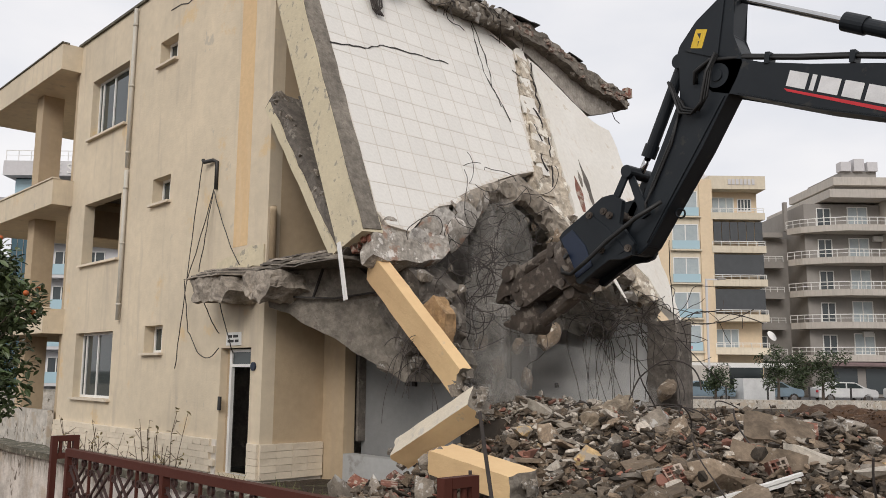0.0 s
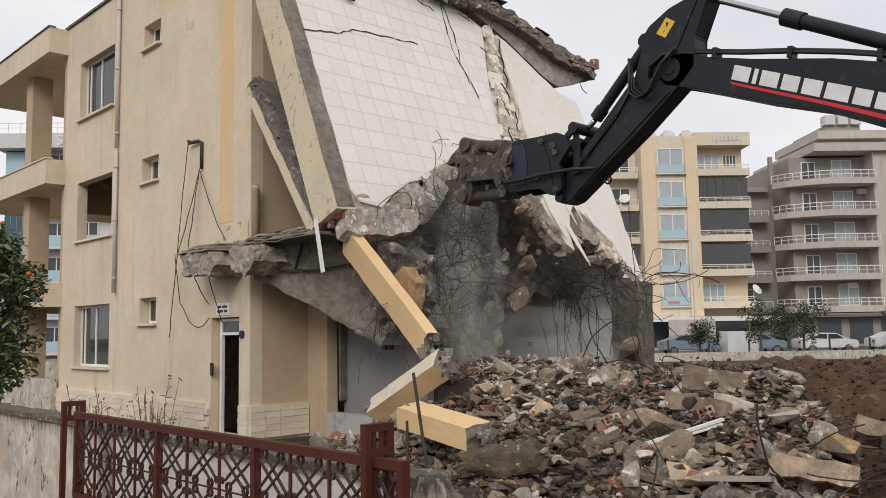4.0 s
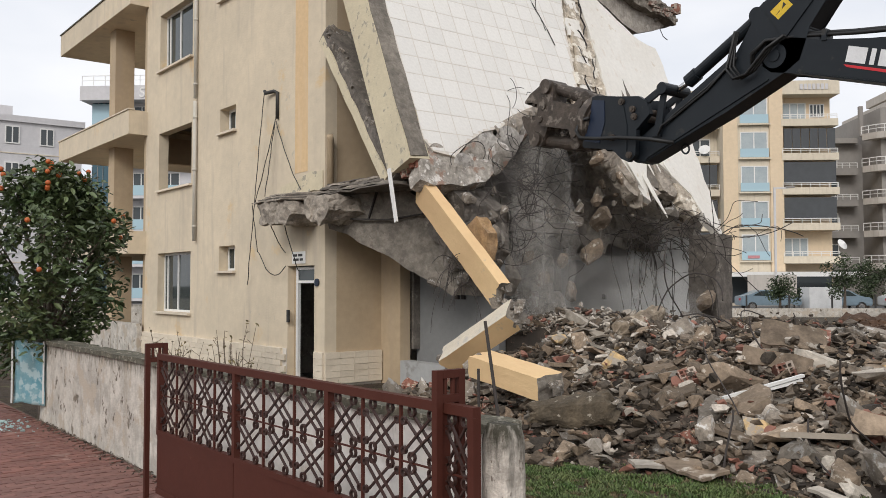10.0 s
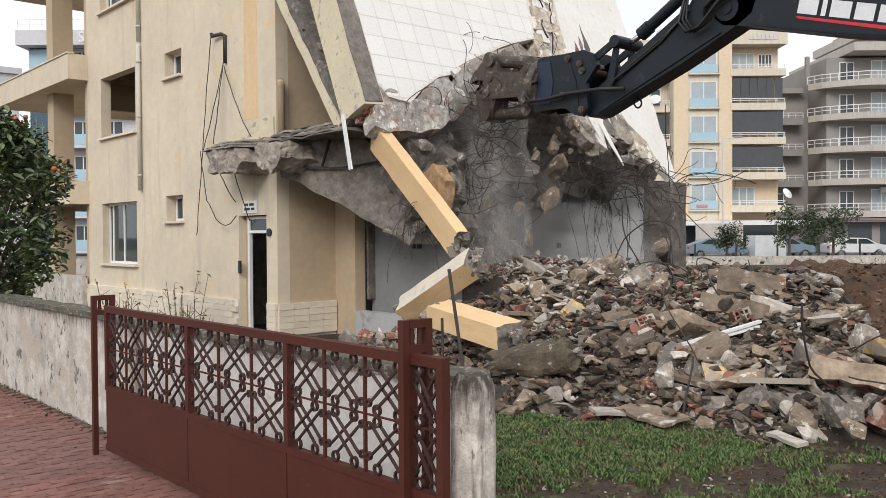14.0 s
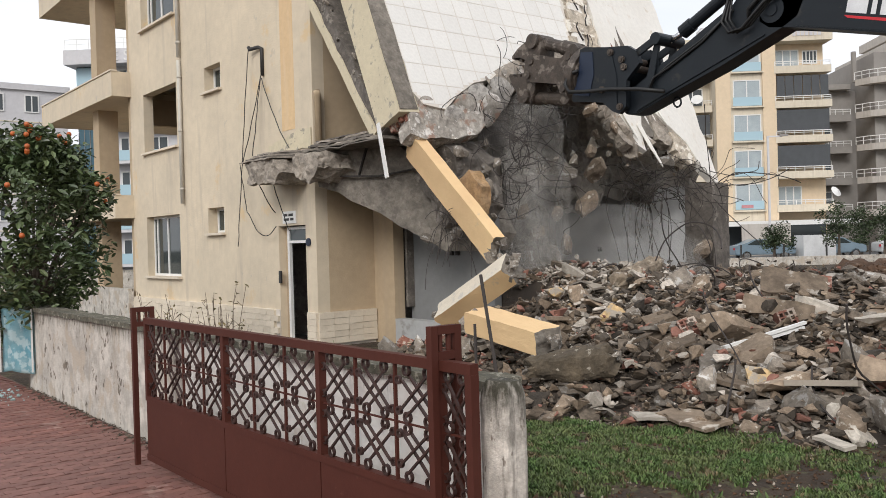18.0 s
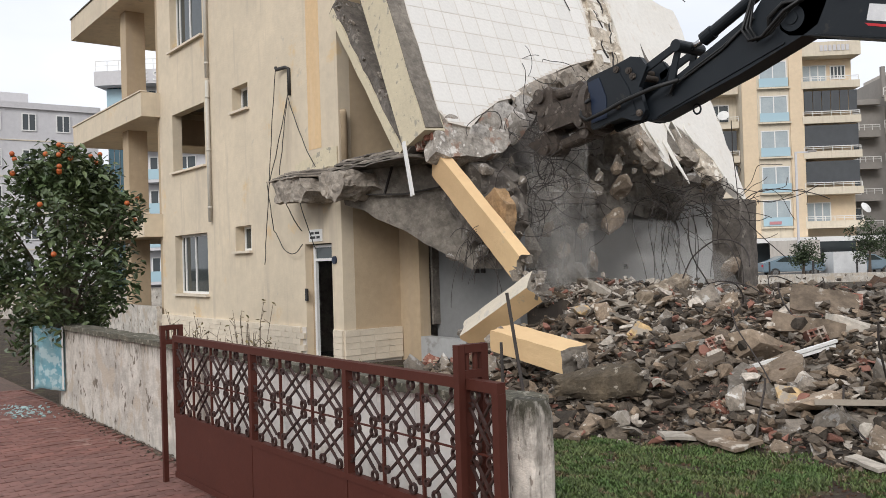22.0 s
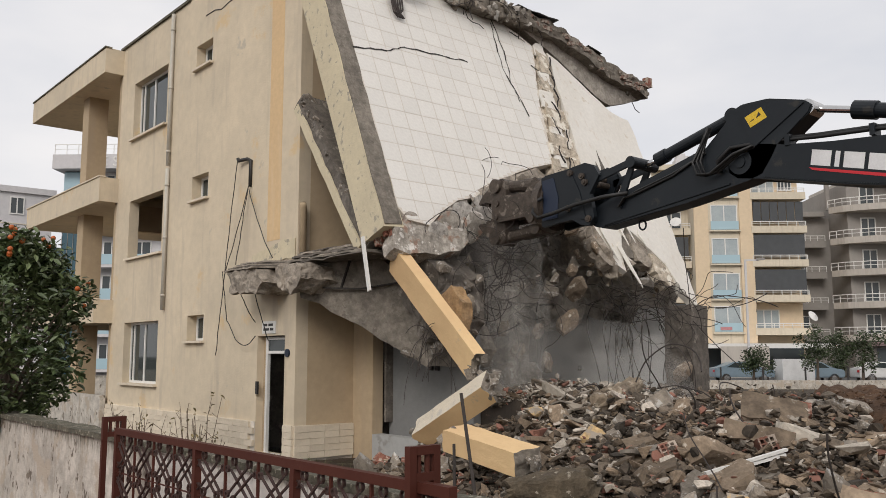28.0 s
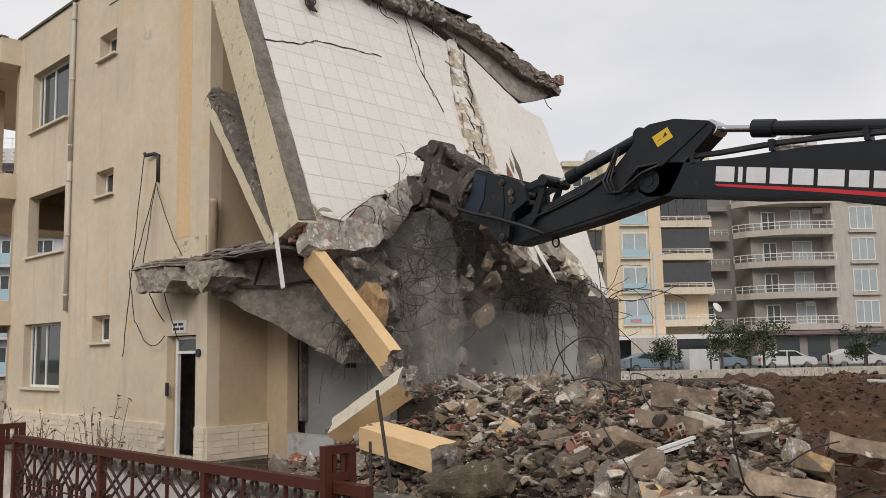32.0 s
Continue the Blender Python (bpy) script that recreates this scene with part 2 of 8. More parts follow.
BRICK = material("hollow_brick", (0.30, 0.125, 0.085), (0.24, 0.11, 0.08), 3, 0.92, 0.6, 20, spots=(0.4, 0.33, 0.27), spot_at=0.56, spot_scale=6, per_object=0.25, grit=0.4)
GATE = material("brown_gate_paint", (0.078, 0.024, 0.016), (0.066, 0.02, 0.0135), 2.0, 0.6, 0.06, 60, spots=(0.1, 0.042, 0.03), spot_at=0.74, spot_scale=9, spec=0.18)
PIERPAINT = material("pier_whitewash", (0.74, 0.69, 0.61), (0.58, 0.53, 0.46), 3.0, 0.92, 0.6, 40, streak=(0.075, 0.068, 0.052), streak_at=0.62, streak_scale=14.0, flakes=(0.24, 0.2, 0.16), flake_at=0.66, flake_scale=(26.0, 26.0, 9.0), grit=0.25, moss=((0.05, 0.045, 0.03), 0.82, 1.08))
GATE_IRON = material("dark_wrought_iron", (0.055, 0.026, 0.02), (0.03, 0.014, 0.011), 9.0, 0.5, spec=0.4)
WALLPAINT = material("weathered_whitewash", (0.6, 0.56, 0.5), (0.45, 0.415, 0.365), 1.4, 0.92, 0.45, 24, spots=(0.42, 0.36, 0.29), spot_at=0.6, spot_scale=2.5, streak=(0.33, 0.28, 0.22), streak_at=0.62, flakes=(0.13, 0.105, 0.08), flake_at=0.64, flake_scale=(7.0, 7.0, 4.5), grit=0.25, moss=((0.1, 0.09, 0.065), 0.85, 1.04))
WALLWHITE = material("bright_whitewash", (0.88, 0.85, 0.8), (0.78, 0.74, 0.68), 1.4, 0.92, 0.4, 24, spots=(0.66, 0.61, 0.53), spot_at=0.68, spot_scale=2.5, flakes=(0.25, 0.2, 0.16), flake_at=0.71, flake_scale=(6.0, 6.0, 4.0), grit=0.16, moss=((0.14, 0.125, 0.09), 0.92, 1.06))
COPING = material("mossy_coping", (0.15, 0.135, 0.1), (0.08, 0.078, 0.055), 5.0, 0.95, 0.8, 30, spots=(0.26, 0.24, 0.19), spot_at=0.62, spot_scale=14, grit=0.4)
PAVER = material("red_paver", (0.23, 0.112, 0.09), (0.17, 0.085, 0.07), 2.0, 0.85, 0.4, 60, spots=(0.27, 0.165, 0.135), spot_at=0.66, spot_scale=3, per_object=0.16)
SAND = material("joint_sand", (0.14, 0.09, 0.07), (0.1, 0.07, 0.055), 6, 0.95, 0.4, 60)
SOIL = material("yard_soil", (0.062, 0.04, 0.022), (0.036, 0.023, 0.013), 2.2, 0.97, 1.0, 22, spots=(0.075, 0.068, 0.03), spot_at=0.6, spot_scale=4, grit=0.6)
DIRT = material("dug_earth", (0.135, 0.072, 0.036), (0.065, 0.035, 0.019), 2.4, 0.97, 1.0, 12, spots=(0.16, 0.11, 0.078), spot_at=0.66, spot_scale=5, grit=0.5)
# brown fines, darkened so the bed paints the shade between the stones
RUBBLE = material("rubble_gap_dark", (0.068, 0.052, 0.038), (0.034, 0.026, 0.02), 1.8, 0.95, 0.8, 14, spots=(0.32, 0.2, 0.15), spot_at=0.66, spot_scale=3)
STEEL = material("black_machine_paint", (0.008, 0.011, 0.015), (0.012, 0.016, 0.02), 2.0, 0.45, 0.05, 50, spec=0.3, spots=(0.03, 0.029, 0.027), spot_at=0.68, spot_scale=5)
STEEL_WORN = material("worn_tool_steel", (0.1, 0.078, 0.062), (0.05, 0.039, 0.031), 4.0, 0.6, 0.4, 40, metal=0.15, spots=(0.17, 0.145, 0.12), spot_at=0.62, spot_scale=7, grit=0.4)
TOOLBLUE = material("blue_bracket_paint", (0.01, 0.02, 0.046), None, 3.0, 0.5)
CHROME = material("chrome_rod", (0.6, 0.6, 0.6), None, 3.0, 0.15, metal=1.0)
HOSE = material("rubber_hose", (0.012, 0.012, 0.012), None, 5.0, 0.55)
WHITE_DECAL = material("white_decal", (0.75, 0.75, 0.75), None, 5.0, 0.5)
RED_DECAL = material("red_decal", (0.6, 0.02, 0.03), None, 5.0, 0.5)
YELLOW_DECAL = material("yellow_decal", (0.75, 0.5, 0.03), None, 5.0, 0.5)
TYRE = material("muddy_tyre", (0.03, 0.027, 0.024), (0.08, 0.06, 0.045), 3.0, 0.9, 0.5, 20)


CHUNK_BEIGE = material("mortar_chunk", (0.37, 0.285, 0.205), (0.2, 0.152, 0.108), 1.8, 0.95, 0.7, 9, spots=(0.5, 0.45, 0.38), spot_at=0.64, spot_scale=5, per_object=0.45, grit=0.5)
CHUNK_LOG = material("weathered_beam", (0.36, 0.29, 0.21), (0.2, 0.155, 0.11), 2.5, 0.95, 1.0, 16, spots=(0.42, 0.36, 0.28), spot_at=0.62, spot_scale=7, grit=0.5)
CHUNK_WHITE = material("plaster_chunk", (0.6, 0.55, 0.47), (0.42, 0.37, 0.31), 1.8, 0.9, 0.4, 12, spots=(0.36, 0.32, 0.27), spot_at=0.6, spot_scale=5, per_object=0.2, grit=0.4)
CHUNK_YELLOW = material("painted_chunk", (0.72, 0.5, 0.24), (0.6, 0.44, 0.26), 1.8, 0.9, 0.4, 12, spots=(0.36, 0.31, 0.25), spot_at=0.52, spot_scale=4, per_object=0.2, grit=0.4)
CRUMB_GREY = material("grey_crumbs", (0.185, 0.15, 0.115), (0.088, 0.069, 0.051), 5.0, 0.95, 0.8, 30, per_island=0.68, grit=0.5)
CRUMB_PALE = material("pale_crumbs", (0.58, 0.52, 0.45), (0.42, 0.37, 0.31), 5.0, 0.95, 0.6, 30, per_island=0.3, grit=0.35)
CRUMB_RED = material("red_crumbs", (0.29, 0.135, 0.095), (0.22, 0.105, 0.078), 2.0, 0.95, 0.4, 30, per_island=0.3)
CRUMB_BEIGE = material("beige_crumbs", (0.285, 0.215, 0.15), (0.14, 0.105, 0.074), 5.0, 0.95, 0.8, 30, per_island=0.66, grit=0.5)
BOARD = material("weathered_board", (0.36, 0.31, 0.25), (0.28, 0.24, 0.19), 3.0, 0.9, 0.4, 30, per_object=0.2)
PAVER_FAR = material("red_paver_field", (0.235, 0.105, 0.082), (0.18, 0.082, 0.065), 2.0, 0.85, 0.4, 60, spots=(0.27, 0.165, 0.135), spot_at=0.66, spot_scale=3, per_island=0.2)
GLASS_BITS = glass("broken_glass", (0.35, 0.46, 0.45), 0.1)
GRASS = material("grass_blade", (0.06, 0.122, 0.026), (0.115, 0.13, 0.045), 3.0, 0.75, per_island=0.55, spots=(0.13, 0.1, 0.05), spot_at=0.62, spot_scale=5)
DRYGRASS = material("dry_grass", (0.19, 0.17, 0.08), (0.1, 0.12, 0.04), 1.3, 0.8, per_island=0.3)
DRYLEAF = material("faded_leaf", (0.13, 0.11, 0.045), (0.2, 0.15, 0.07), 3.0, 0.8, per_island=0.4)
TWIG = material("twig_bark", (0.13, 0.095, 0.065), None, 6, 0.9)
BARK = material("tree_bark", (0.14, 0.11, 0.085), (0.09, 0.07, 0.055), 6, 0.95, 0.6, 30)
LEAF = material("orange_leaf", (0.055, 0.09, 0.034), (0.1, 0.125, 0.05), 1.6, 0.42, per_island=0.5)
LEAF_FAR = material("street_tree_leaf", (0.035, 0.055, 0.022), (0.055, 0.075, 0.03), 1.0, 0.7, per_island=0.4)
FRUITSKIN = material("orange_skin", (0.5, 0.13, 0.025), (0.42, 0.09, 0.02), 6, 0.5)
CLOTH = material("blue_cloth", (0.22, 0.5, 0.6), (0.45, 0.66, 0.7), 5.0, 0.85, 0.2, 60, spots=(0.62, 0.76, 0.78), spot_at=0.56, spot_scale=8)
# ochre paled and greyed: distance haze is put into the colour
FAR_YELLOW = material("hazed_ochre_render", (0.73, 0.585, 0.41), (0.68, 0.54, 0.37), 0.3, 0.9)
FAR_CREAM = material("far_cream_render", (0.70, 0.62, 0.49), (0.62, 0.55, 0.43), 0.3, 0.9, streak=(0.5, 0.43, 0.33), streak_at=0.6)
# these two greys are lightened the same way to hold haze
FAR_GREY = material("hazed_grey_render", (0.52, 0.48, 0.43), (0.46, 0.42, 0.375), 0.25, 0.9, streak=(0.38, 0.35, 0.31), streak_at=0.55)
FAR_DARK = material("hazed_dark_render", (0.32, 0.3, 0.275), (0.27, 0.25, 0.23), 0.25, 0.9)
FAR_PALE = material("far_pale_render", (0.62, 0.605, 0.61), (0.57, 0.555, 0.56), 0.3, 0.9)
FAR_MAUVE = material("far_mauve_render", (0.25, 0.18, 0.175), (0.21, 0.15, 0.15), 0.3, 0.9)
FAR_GLASS = glass("far_window_glass", (0.06, 0.07, 0.075), 0.1)
FAR_CURTAIN = material("curtained_glass", (0.42, 0.47, 0.48), (0.33, 0.38, 0.4), 1.2, 0.25)
BLUE_GLASS = glass("blue_glass", (0.36, 0.5, 0.56), 0.12)
PINK_PAPER = material("faded_red_paper", (0.55, 0.25, 0.26), None, 4.0, 0.8)
TEAL_GLASS = glass("teal_curtain_glass", (0.045, 0.1, 0.13), 0.1)
# dark blind, lightened to carry the haze of distance
DARK_AWNING = material("hazed_dark_blind", (0.075, 0.08, 0.085), None, 2, 0.7)
RIM = material("dusty_rim", (0.4, 0.37, 0.32), (0.3, 0.27, 0.23), 4, 0.7)
CARPAINT = material("white_car_paint", (0.7, 0.7, 0.69), None, 2, 0.3)
CARBLUE = material("blue_car_paint", (0.2, 0.27, 0.32), None, 2, 0.3)
ASPHALT = material("asphalt", (0.055, 0.055, 0.055), (0.07, 0.07, 0.068), 0.6, 0.9)


def veil(name, colour, density):
    """Thin dust: mostly clear, its density patchy."""
    m = bpy.data.materials.new(name)
    m.use_nodes = True
    nt = m.node_tree
    b = nt.nodes["Principled BSDF"]
    b.inputs["Base Color"].default_value = (*colour, 1)
    b.inputs["Roughness"].default_value = 1.0
    b.inputs["Specular IOR Level"].default_value = 0.0
    tc = nt.nodes.new("ShaderNodeTexCoord")
    nz = nt.nodes.new("ShaderNodeTexNoise")
    nz.inputs["Scale"].default_value = 1.6
    nz.inputs["Detail"].default_value = 4
    nt.links.new(tc.outputs["Object"], nz.inputs["Vector"])
    r = nt.nodes.new("ShaderNodeMapRange")
    r.inputs["From Min"].default_value, r.inputs["From Max"].default_value = 0.2, 0.85
    r.inputs["To Min"].default_value, r.inputs["To Max"].default_value = 0.0, density
    nt.links.new(nz.outputs["Fac"], r.inputs["Value"])
    nt.links.new(r.outputs["Result"], b.inputs["Alpha"])
    return m


DUSTHAZE = veil("pale_dust_haze", (0.82, 0.79, 0.74), 0.15)
DUSTVEIL = veil("thin_pale_dust", (0.8, 0.76, 0.7), 0.16)


# ---- mesh helpers ----
def thing(name, label, category, group="", kind="", at=(0, 0, 0)):
    ob = new(name)
    ob.location = at
    return tagged(ob, label, category, group, kind)


def to_mesh(name, bm, mat):
    bmesh.ops.recalc_face_normals(bm, faces=bm.faces)
    me = bpy.data.meshes.new(name)
    bm.to_mesh(me)
    bm.free()
    for x in (mat if isinstance(mat, (list, tuple)) else [mat]):
        me.materials.append(x)
    return me


def part(name, bm, mat, parent=None, label="", smooth=False):
    """Links a bmesh as one mesh object, in world coordinates, under its thing or part."""
    ob = new(name, to_mesh(name, bm, mat))
    if smooth:
        for f in ob.data.polygons:
            f.use_smooth = True
    if parent is not None:
        ob.parent = parent
        ob.matrix_parent_inverse = parent_world(parent).inverted()
    if label:
        tagged(ob, label)
    return ob


def parent_world(ob):
    m = ob.matrix_basis.copy()
    if ob.parent is not None:
        m = parent_world(ob.parent) @ ob.matrix_parent_inverse @ m
    return m


def bx(bm, x0, x1, y0, y1, z0, z1, m=None):
    vs = [bm.verts.new((x, y, z)) for z in (z0, z1) for x, y in ((x0, y0), (x1, y0), (x1, y1), (x0, y1))]
    for q in ((3, 2, 1, 0), (4, 5, 6, 7), (0, 1, 5, 4), (1, 2, 6, 5), (2, 3, 7, 6), (3, 0, 4, 7)):
        bm.faces.new([vs[i] for i in q])
    if m is not None:
        bmesh.ops.transform(bm, matrix=m, verts=vs)
    return vs


def bar(bm, p, q, w, h, up=(0, 0, 1)):
    """A box from p to q, w wide across and h along up."""
    p, q = Vector(p), Vector(q)
    d = (q - p).normalized()
    s = d.cross(Vector(up))
    if s.length < 1e-4:
        s = d.cross(Vector((0, 1, 0)))
    s.normalize()
    u = s.cross(d)
    vs = [bm.verts.new(c + s * a * w / 2 + u * b * h / 2) for c in (p, q) for a, b in ((-1, -1), (1, -1), (1, 1), (-1, 1))]
    for f in ((3, 2, 1, 0), (4, 5, 6, 7), (0, 1, 5, 4), (1, 2, 6, 5), (2, 3, 7, 6), (3, 0, 4, 7)):
        bm.faces.new([vs[i] for i in f])
    return vs


def tube(bm, pts, r, n=6, closed=False, taper=1.0):
    pts = [Vector(p) for p in pts]
    rings = []
    for i, p in enumerate(pts):
        a, b = pts[max(i - 1, 0)], pts[min(i + 1, len(pts) - 1)]
        if closed:
            a, b = pts[i - 1], pts[(i + 1) % len(pts)]
        d = (b - a).normalized()
        s = d.cross(Vector((0.13, 0.31, 0.94))).normalized()
        u = s.cross(d)
        rr = r * (1 + (taper - 1) * i / max(1, len(pts) - 1))
        rings.append([bm.verts.new(p + (s * math.cos(k * math.tau / n) + u * math.sin(k * math.tau / n)) * rr) for k in range(n)])
    pairs = list(zip(rings, rings[1:])) + ([(rings[-1], rings[0])] if closed else [])
    for a, b in pairs:
        for k in range(n):
            bm.faces.new((a[k], a[(k + 1) % n], b[(k + 1) % n], b[k]))
    if not closed:
        bm.faces.new(rings[0][::-1])
        bm.faces.new(rings[-1])


def prism(bm, poly, a0, a1, axis="y"):
    """A 2D outline pushed from a0 to a1 along an axis: (x, z) along y, (x, y) along z, (y, z) along x."""
    put = {"y": lambda u, v, a: (u, a, v), "z": lambda u, v, a: (u, v, a), "x": lambda u, v, a: (a, u, v)}[axis]
    lo = [bm.verts.new(put(u, v, a0)) for u, v in poly]
    hi = [bm.verts.new(put(u, v, a1)) for u, v in poly]
    bm.faces.new(lo)
    bm.faces.new(hi[::-1])
    for i in range(len(poly)):
        j = (i + 1) % len(poly)
        bm.faces.new((lo[j], lo[i], hi[i], hi[j]))
    return lo + hi


def wall_with_openings(bm, u0, u1, v0, v1, holes, put, d0, d1):
    """A wall in (u, v) with through openings (ua, ub, va, vb); put(u, v, d) gives the place at depth d."""
    us = sorted({u0, u1, *[h[0] for h in holes], *[h[1] for h in holes]})
    vs = sorted({v0, v1, *[h[2] for h in holes], *[h[3] for h in holes]})
    cells = {}
    for i in range(len(us) - 1):
        for j in range(len(vs) - 1):
            cu, cv = (us[i] + us[i + 1]) / 2, (vs[j] + vs[j + 1]) / 2
            cells[i, j] = not any(h[0] < cu < h[1] and h[2] < cv < h[3] for h in holes)
    grid = {}

    def vert(i, j, k):
        if (i, j, k) not in grid:
            grid[i, j, k] = bm.verts.new(put(us[i], vs[j], (d0, d1)[k]))
        return grid[i, j, k]

    for (i, j), solid in cells.items():
        if not solid:
            continue
        for k in (0, 1):
            bm.faces.new([vert(i, j, k), vert(i + 1, j, k), vert(i + 1, j + 1, k), vert(i, j + 1, k)])
        for di, dj, e in ((-1, 0, ((i, j), (i, j + 1))), (1, 0, ((i + 1, j), (i + 1, j + 1))), (0, -1, ((i, j), (i + 1, j))), (0, 1, ((i, j + 1), (i + 1, j + 1)))):
            if not cells.get((i + di, j + dj), False):
                (a, b), (c, d) = e
                bm.faces.new([vert(a, b, 0), vert(c, d, 0), vert(c, d, 1), vert(a, b, 1)])


def along_x(u, v, d):
    return (u, d, v)


def along_y(u, v, d):
    return (d, u, v)


def rough(bm, amount, scale=1.0, seed=0.0):
    for v in bm.verts:
        n = noise.noise_vector(v.co * scale + Vector((seed, seed * 1.7, seed * 0.6)))
        v.co += n * amount


def craggy(bm, longest, amount, scale=3.0, seed=0.0):
    """Breaks a solid's faces into small uneven facets."""
    bmesh.ops.triangulate(bm, faces=bm.faces)
    for _ in range(4):
        long_edges = [e for e in bm.edges if e.calc_length() > longest]
        if not long_edges:
            break
        bmesh.ops.subdivide_edges(bm, edges=long_edges, cuts=1)
        bmesh.ops.triangulate(bm, faces=[f for f in bm.faces if len(f.verts) > 3])
    for v in bm.verts:
        p = v.co * scale + Vector((seed, seed * 1.7, seed * 0.6))
        v.co += (noise.noise_vector(p) + 0.5 * noise.noise_vector(p * 2.7) + 0.25 * noise.noise_vector(p * 6.1)) * amount


# ---- ground ----
g_bm = bmesh.new()
g_bm.faces.new([g_bm.verts.new(p) for p in ((-900, -900, -0.16), (900, -900, -0.16), (900, 900, -0.16), (-900, 900, -0.16))])
tagged(part("ground", g_bm, SOIL), "bare brown soil with patches of grass", "ground", kind="structure")


def mound(name, label, mat, x0, x1, y0, y1, height, step, bump_amount, seed):
    """A raised sheet of ground: height(x, y), broken up by noise."""
    bm = bmesh.new()
    nx, ny = int((x1 - x0) / step), int((y1 - y0) / step)
    rows = []
    for j in range(ny + 1):
        row = []
        for i in range(nx + 1):
            x, y = x0 + (x1 - x0) * i / nx, y0 + (y1 - y0) * j / ny
            row.append(bm.verts.new((x, y, height(x, y) + lumps(x, y, height(x, y), bump_amount, seed))))
        rows.append(row)
    for j in range(ny):
        for i in range(nx):
            bm.faces.new((rows[j][i], rows[j][i + 1], rows[j + 1][i + 1], rows[j + 1][i]))
    return tagged(part(name, bm, mat, smooth=True), label, name.replace("_", " "), kind="structure")


def lumps(x, y, h, amount, seed):
    k = min(1.0, max(0.0, h / 0.25))
    return k * amount * (noise.noise((x * 1.3 + seed, y * 1.3, 0)) + 0.6 * noise.noise((x * 4 + seed, y * 4, 3)) + 0.3 * noise.noise((x * 11, y * 11 + seed, 7)))


def smooth_step(a, b, x):
    t = min(1.0, max(0.0, (x - a) / (b - a)))
    return t * t * (3 - 2 * t)


def yard_height(x, y):
    packed = 0.1 * math.exp(-((x + 0.2) / 2.6) ** 4 - ((y - 10.1) / 1.9) ** 4)
    return packed - 0.03 + 0.05 * noise.noise((x * 0.5, y * 0.5, 2)) + 0.02 * noise.noise((x * 3, y * 3, 4)) + 0.016 * noise.noise((x * 8, y * 8, 6))


def heap_toe(x):
    return 7.0 + 0.37 * max(-0.6, x + 6.3) + 0.16 * math.sin(x * 2.3)


def past_edge(x, y):
    """How far a place lies beyond the rubble's edge, over the dug earth."""
    return x - (-3.6 - 0.61 * (y - 10.0) if y > 9.6 else -3.36 - 0.12 * (9.6 - y))


def heap_height(x, y):
    """Rubble heap: front toe on a line before the house, high under the fallen slabs."""
    toe = heap_toe(x)
    rise = smooth_step(toe - 0.2, toe + 4.2, y) * 0.72 + smooth_step(toe - 0.3, toe + 0.8, y) * 0.25
    if y > 10.2:
        rise *= smooth_step(-13.2, -10.6, x) * 0.85 + 0.15
    else:
        rise *= smooth_step(-10.3, -8.7, x)
    rise *= 1 - smooth_step(-0.45, 0.3, past_edge(x, y))
    rise *= 1 - smooth_step(17.0, 21.0, y)
    rise += 0.25 * math.exp(-(((x + 9.3) / 1.6) ** 2) - ((y - 11.5) / 1.8) ** 2)
    return rise - 0.06


def dirt_height(x, y):
    toe = 8.7 + 0.25 * math.sin(x * 1.3) + 0.35 * (x + 2.5)
    rise = 0.3 * smooth_step(toe - 0.3, toe + 0.9, y) + 0.85 * smooth_step(toe + 0.3, toe + 5.2, y)
    rise *= smooth_step(-0.9, 0.2, past_edge(x, y)) * (1 - smooth_step(20.5, 24.5, y))
    return rise - 0.16


mound("yard", "trampled yard of mud and thin grass", SOIL, -12.9, 6.0, 3.8, 24.0, yard_height, 0.09, 0.0, 1.0)
mound("rubble_bed", "dark brown bed of crushed rubble, gap shade in its colour", RUBBLE, -13.0, -1.0, 6.2, 21.0, heap_height, 0.09, 0.16, 5.0)
mound("earth_heap", "heap of freshly dug dark brown earth", DIRT, -13.0, 9.0, 7.0, 26.0, dirt_height, 0.11, 0.2, 9.0)

# ---- the half demolished house ----
FY = 8.48
house = thing("demolished_house", "cream three-storey house, one end torn down", "house", at=(-17, 12, 0))
BIG = [(-21.2, -19.12, z, z + 1.43) for z in (1.1, 4.1, 7.1)]
SMALL = [(-17.56, -16.76, z, z + 0.53) for z in (2.05, 5.03, 7.95)]
DOOR = (-14.45, -13.46, 0.02, 2.1)


def hpart(name, mat, label, *boxes):
    bm = bmesh.new()
    for b in boxes:
        bx(bm, *b)
    return part(name, bm, mat, house, label)


w_bm = bmesh.new()
wall_with_openings(w_bm, -22.12, -13.1, -0.1, 9.66, BIG + SMALL + [DOOR], along_x, FY, FY + 0.24)
front_wall = part("front_wall", w_bm, CREAM, house, "cream rendered wall with rain stains")
hpart("paint_band", ORANGE, "vertical band of faded orange paint", (-14.19, -13.72, FY - 0.004, FY, 3.82, 9.0))
hpart("roof_coping", COPING, "thin dark roof edge", (-22.2, -17.96, FY - 0.05, FY + 0.3, 9.661, 9.72))
p_bm = bmesh.new()
prism(p_bm, [(-17.95, 9.67), (-13.2, 9.67), (-13.3, 9.9), (-13.35, 10.3), (-13.5, 11.6), (-17.1, 11.6), (-17.3, 10.35), (-17.95, 10.0)], FY + 0.002, FY + 0.24)
part("stair_parapet", p_bm, CREAM, house)
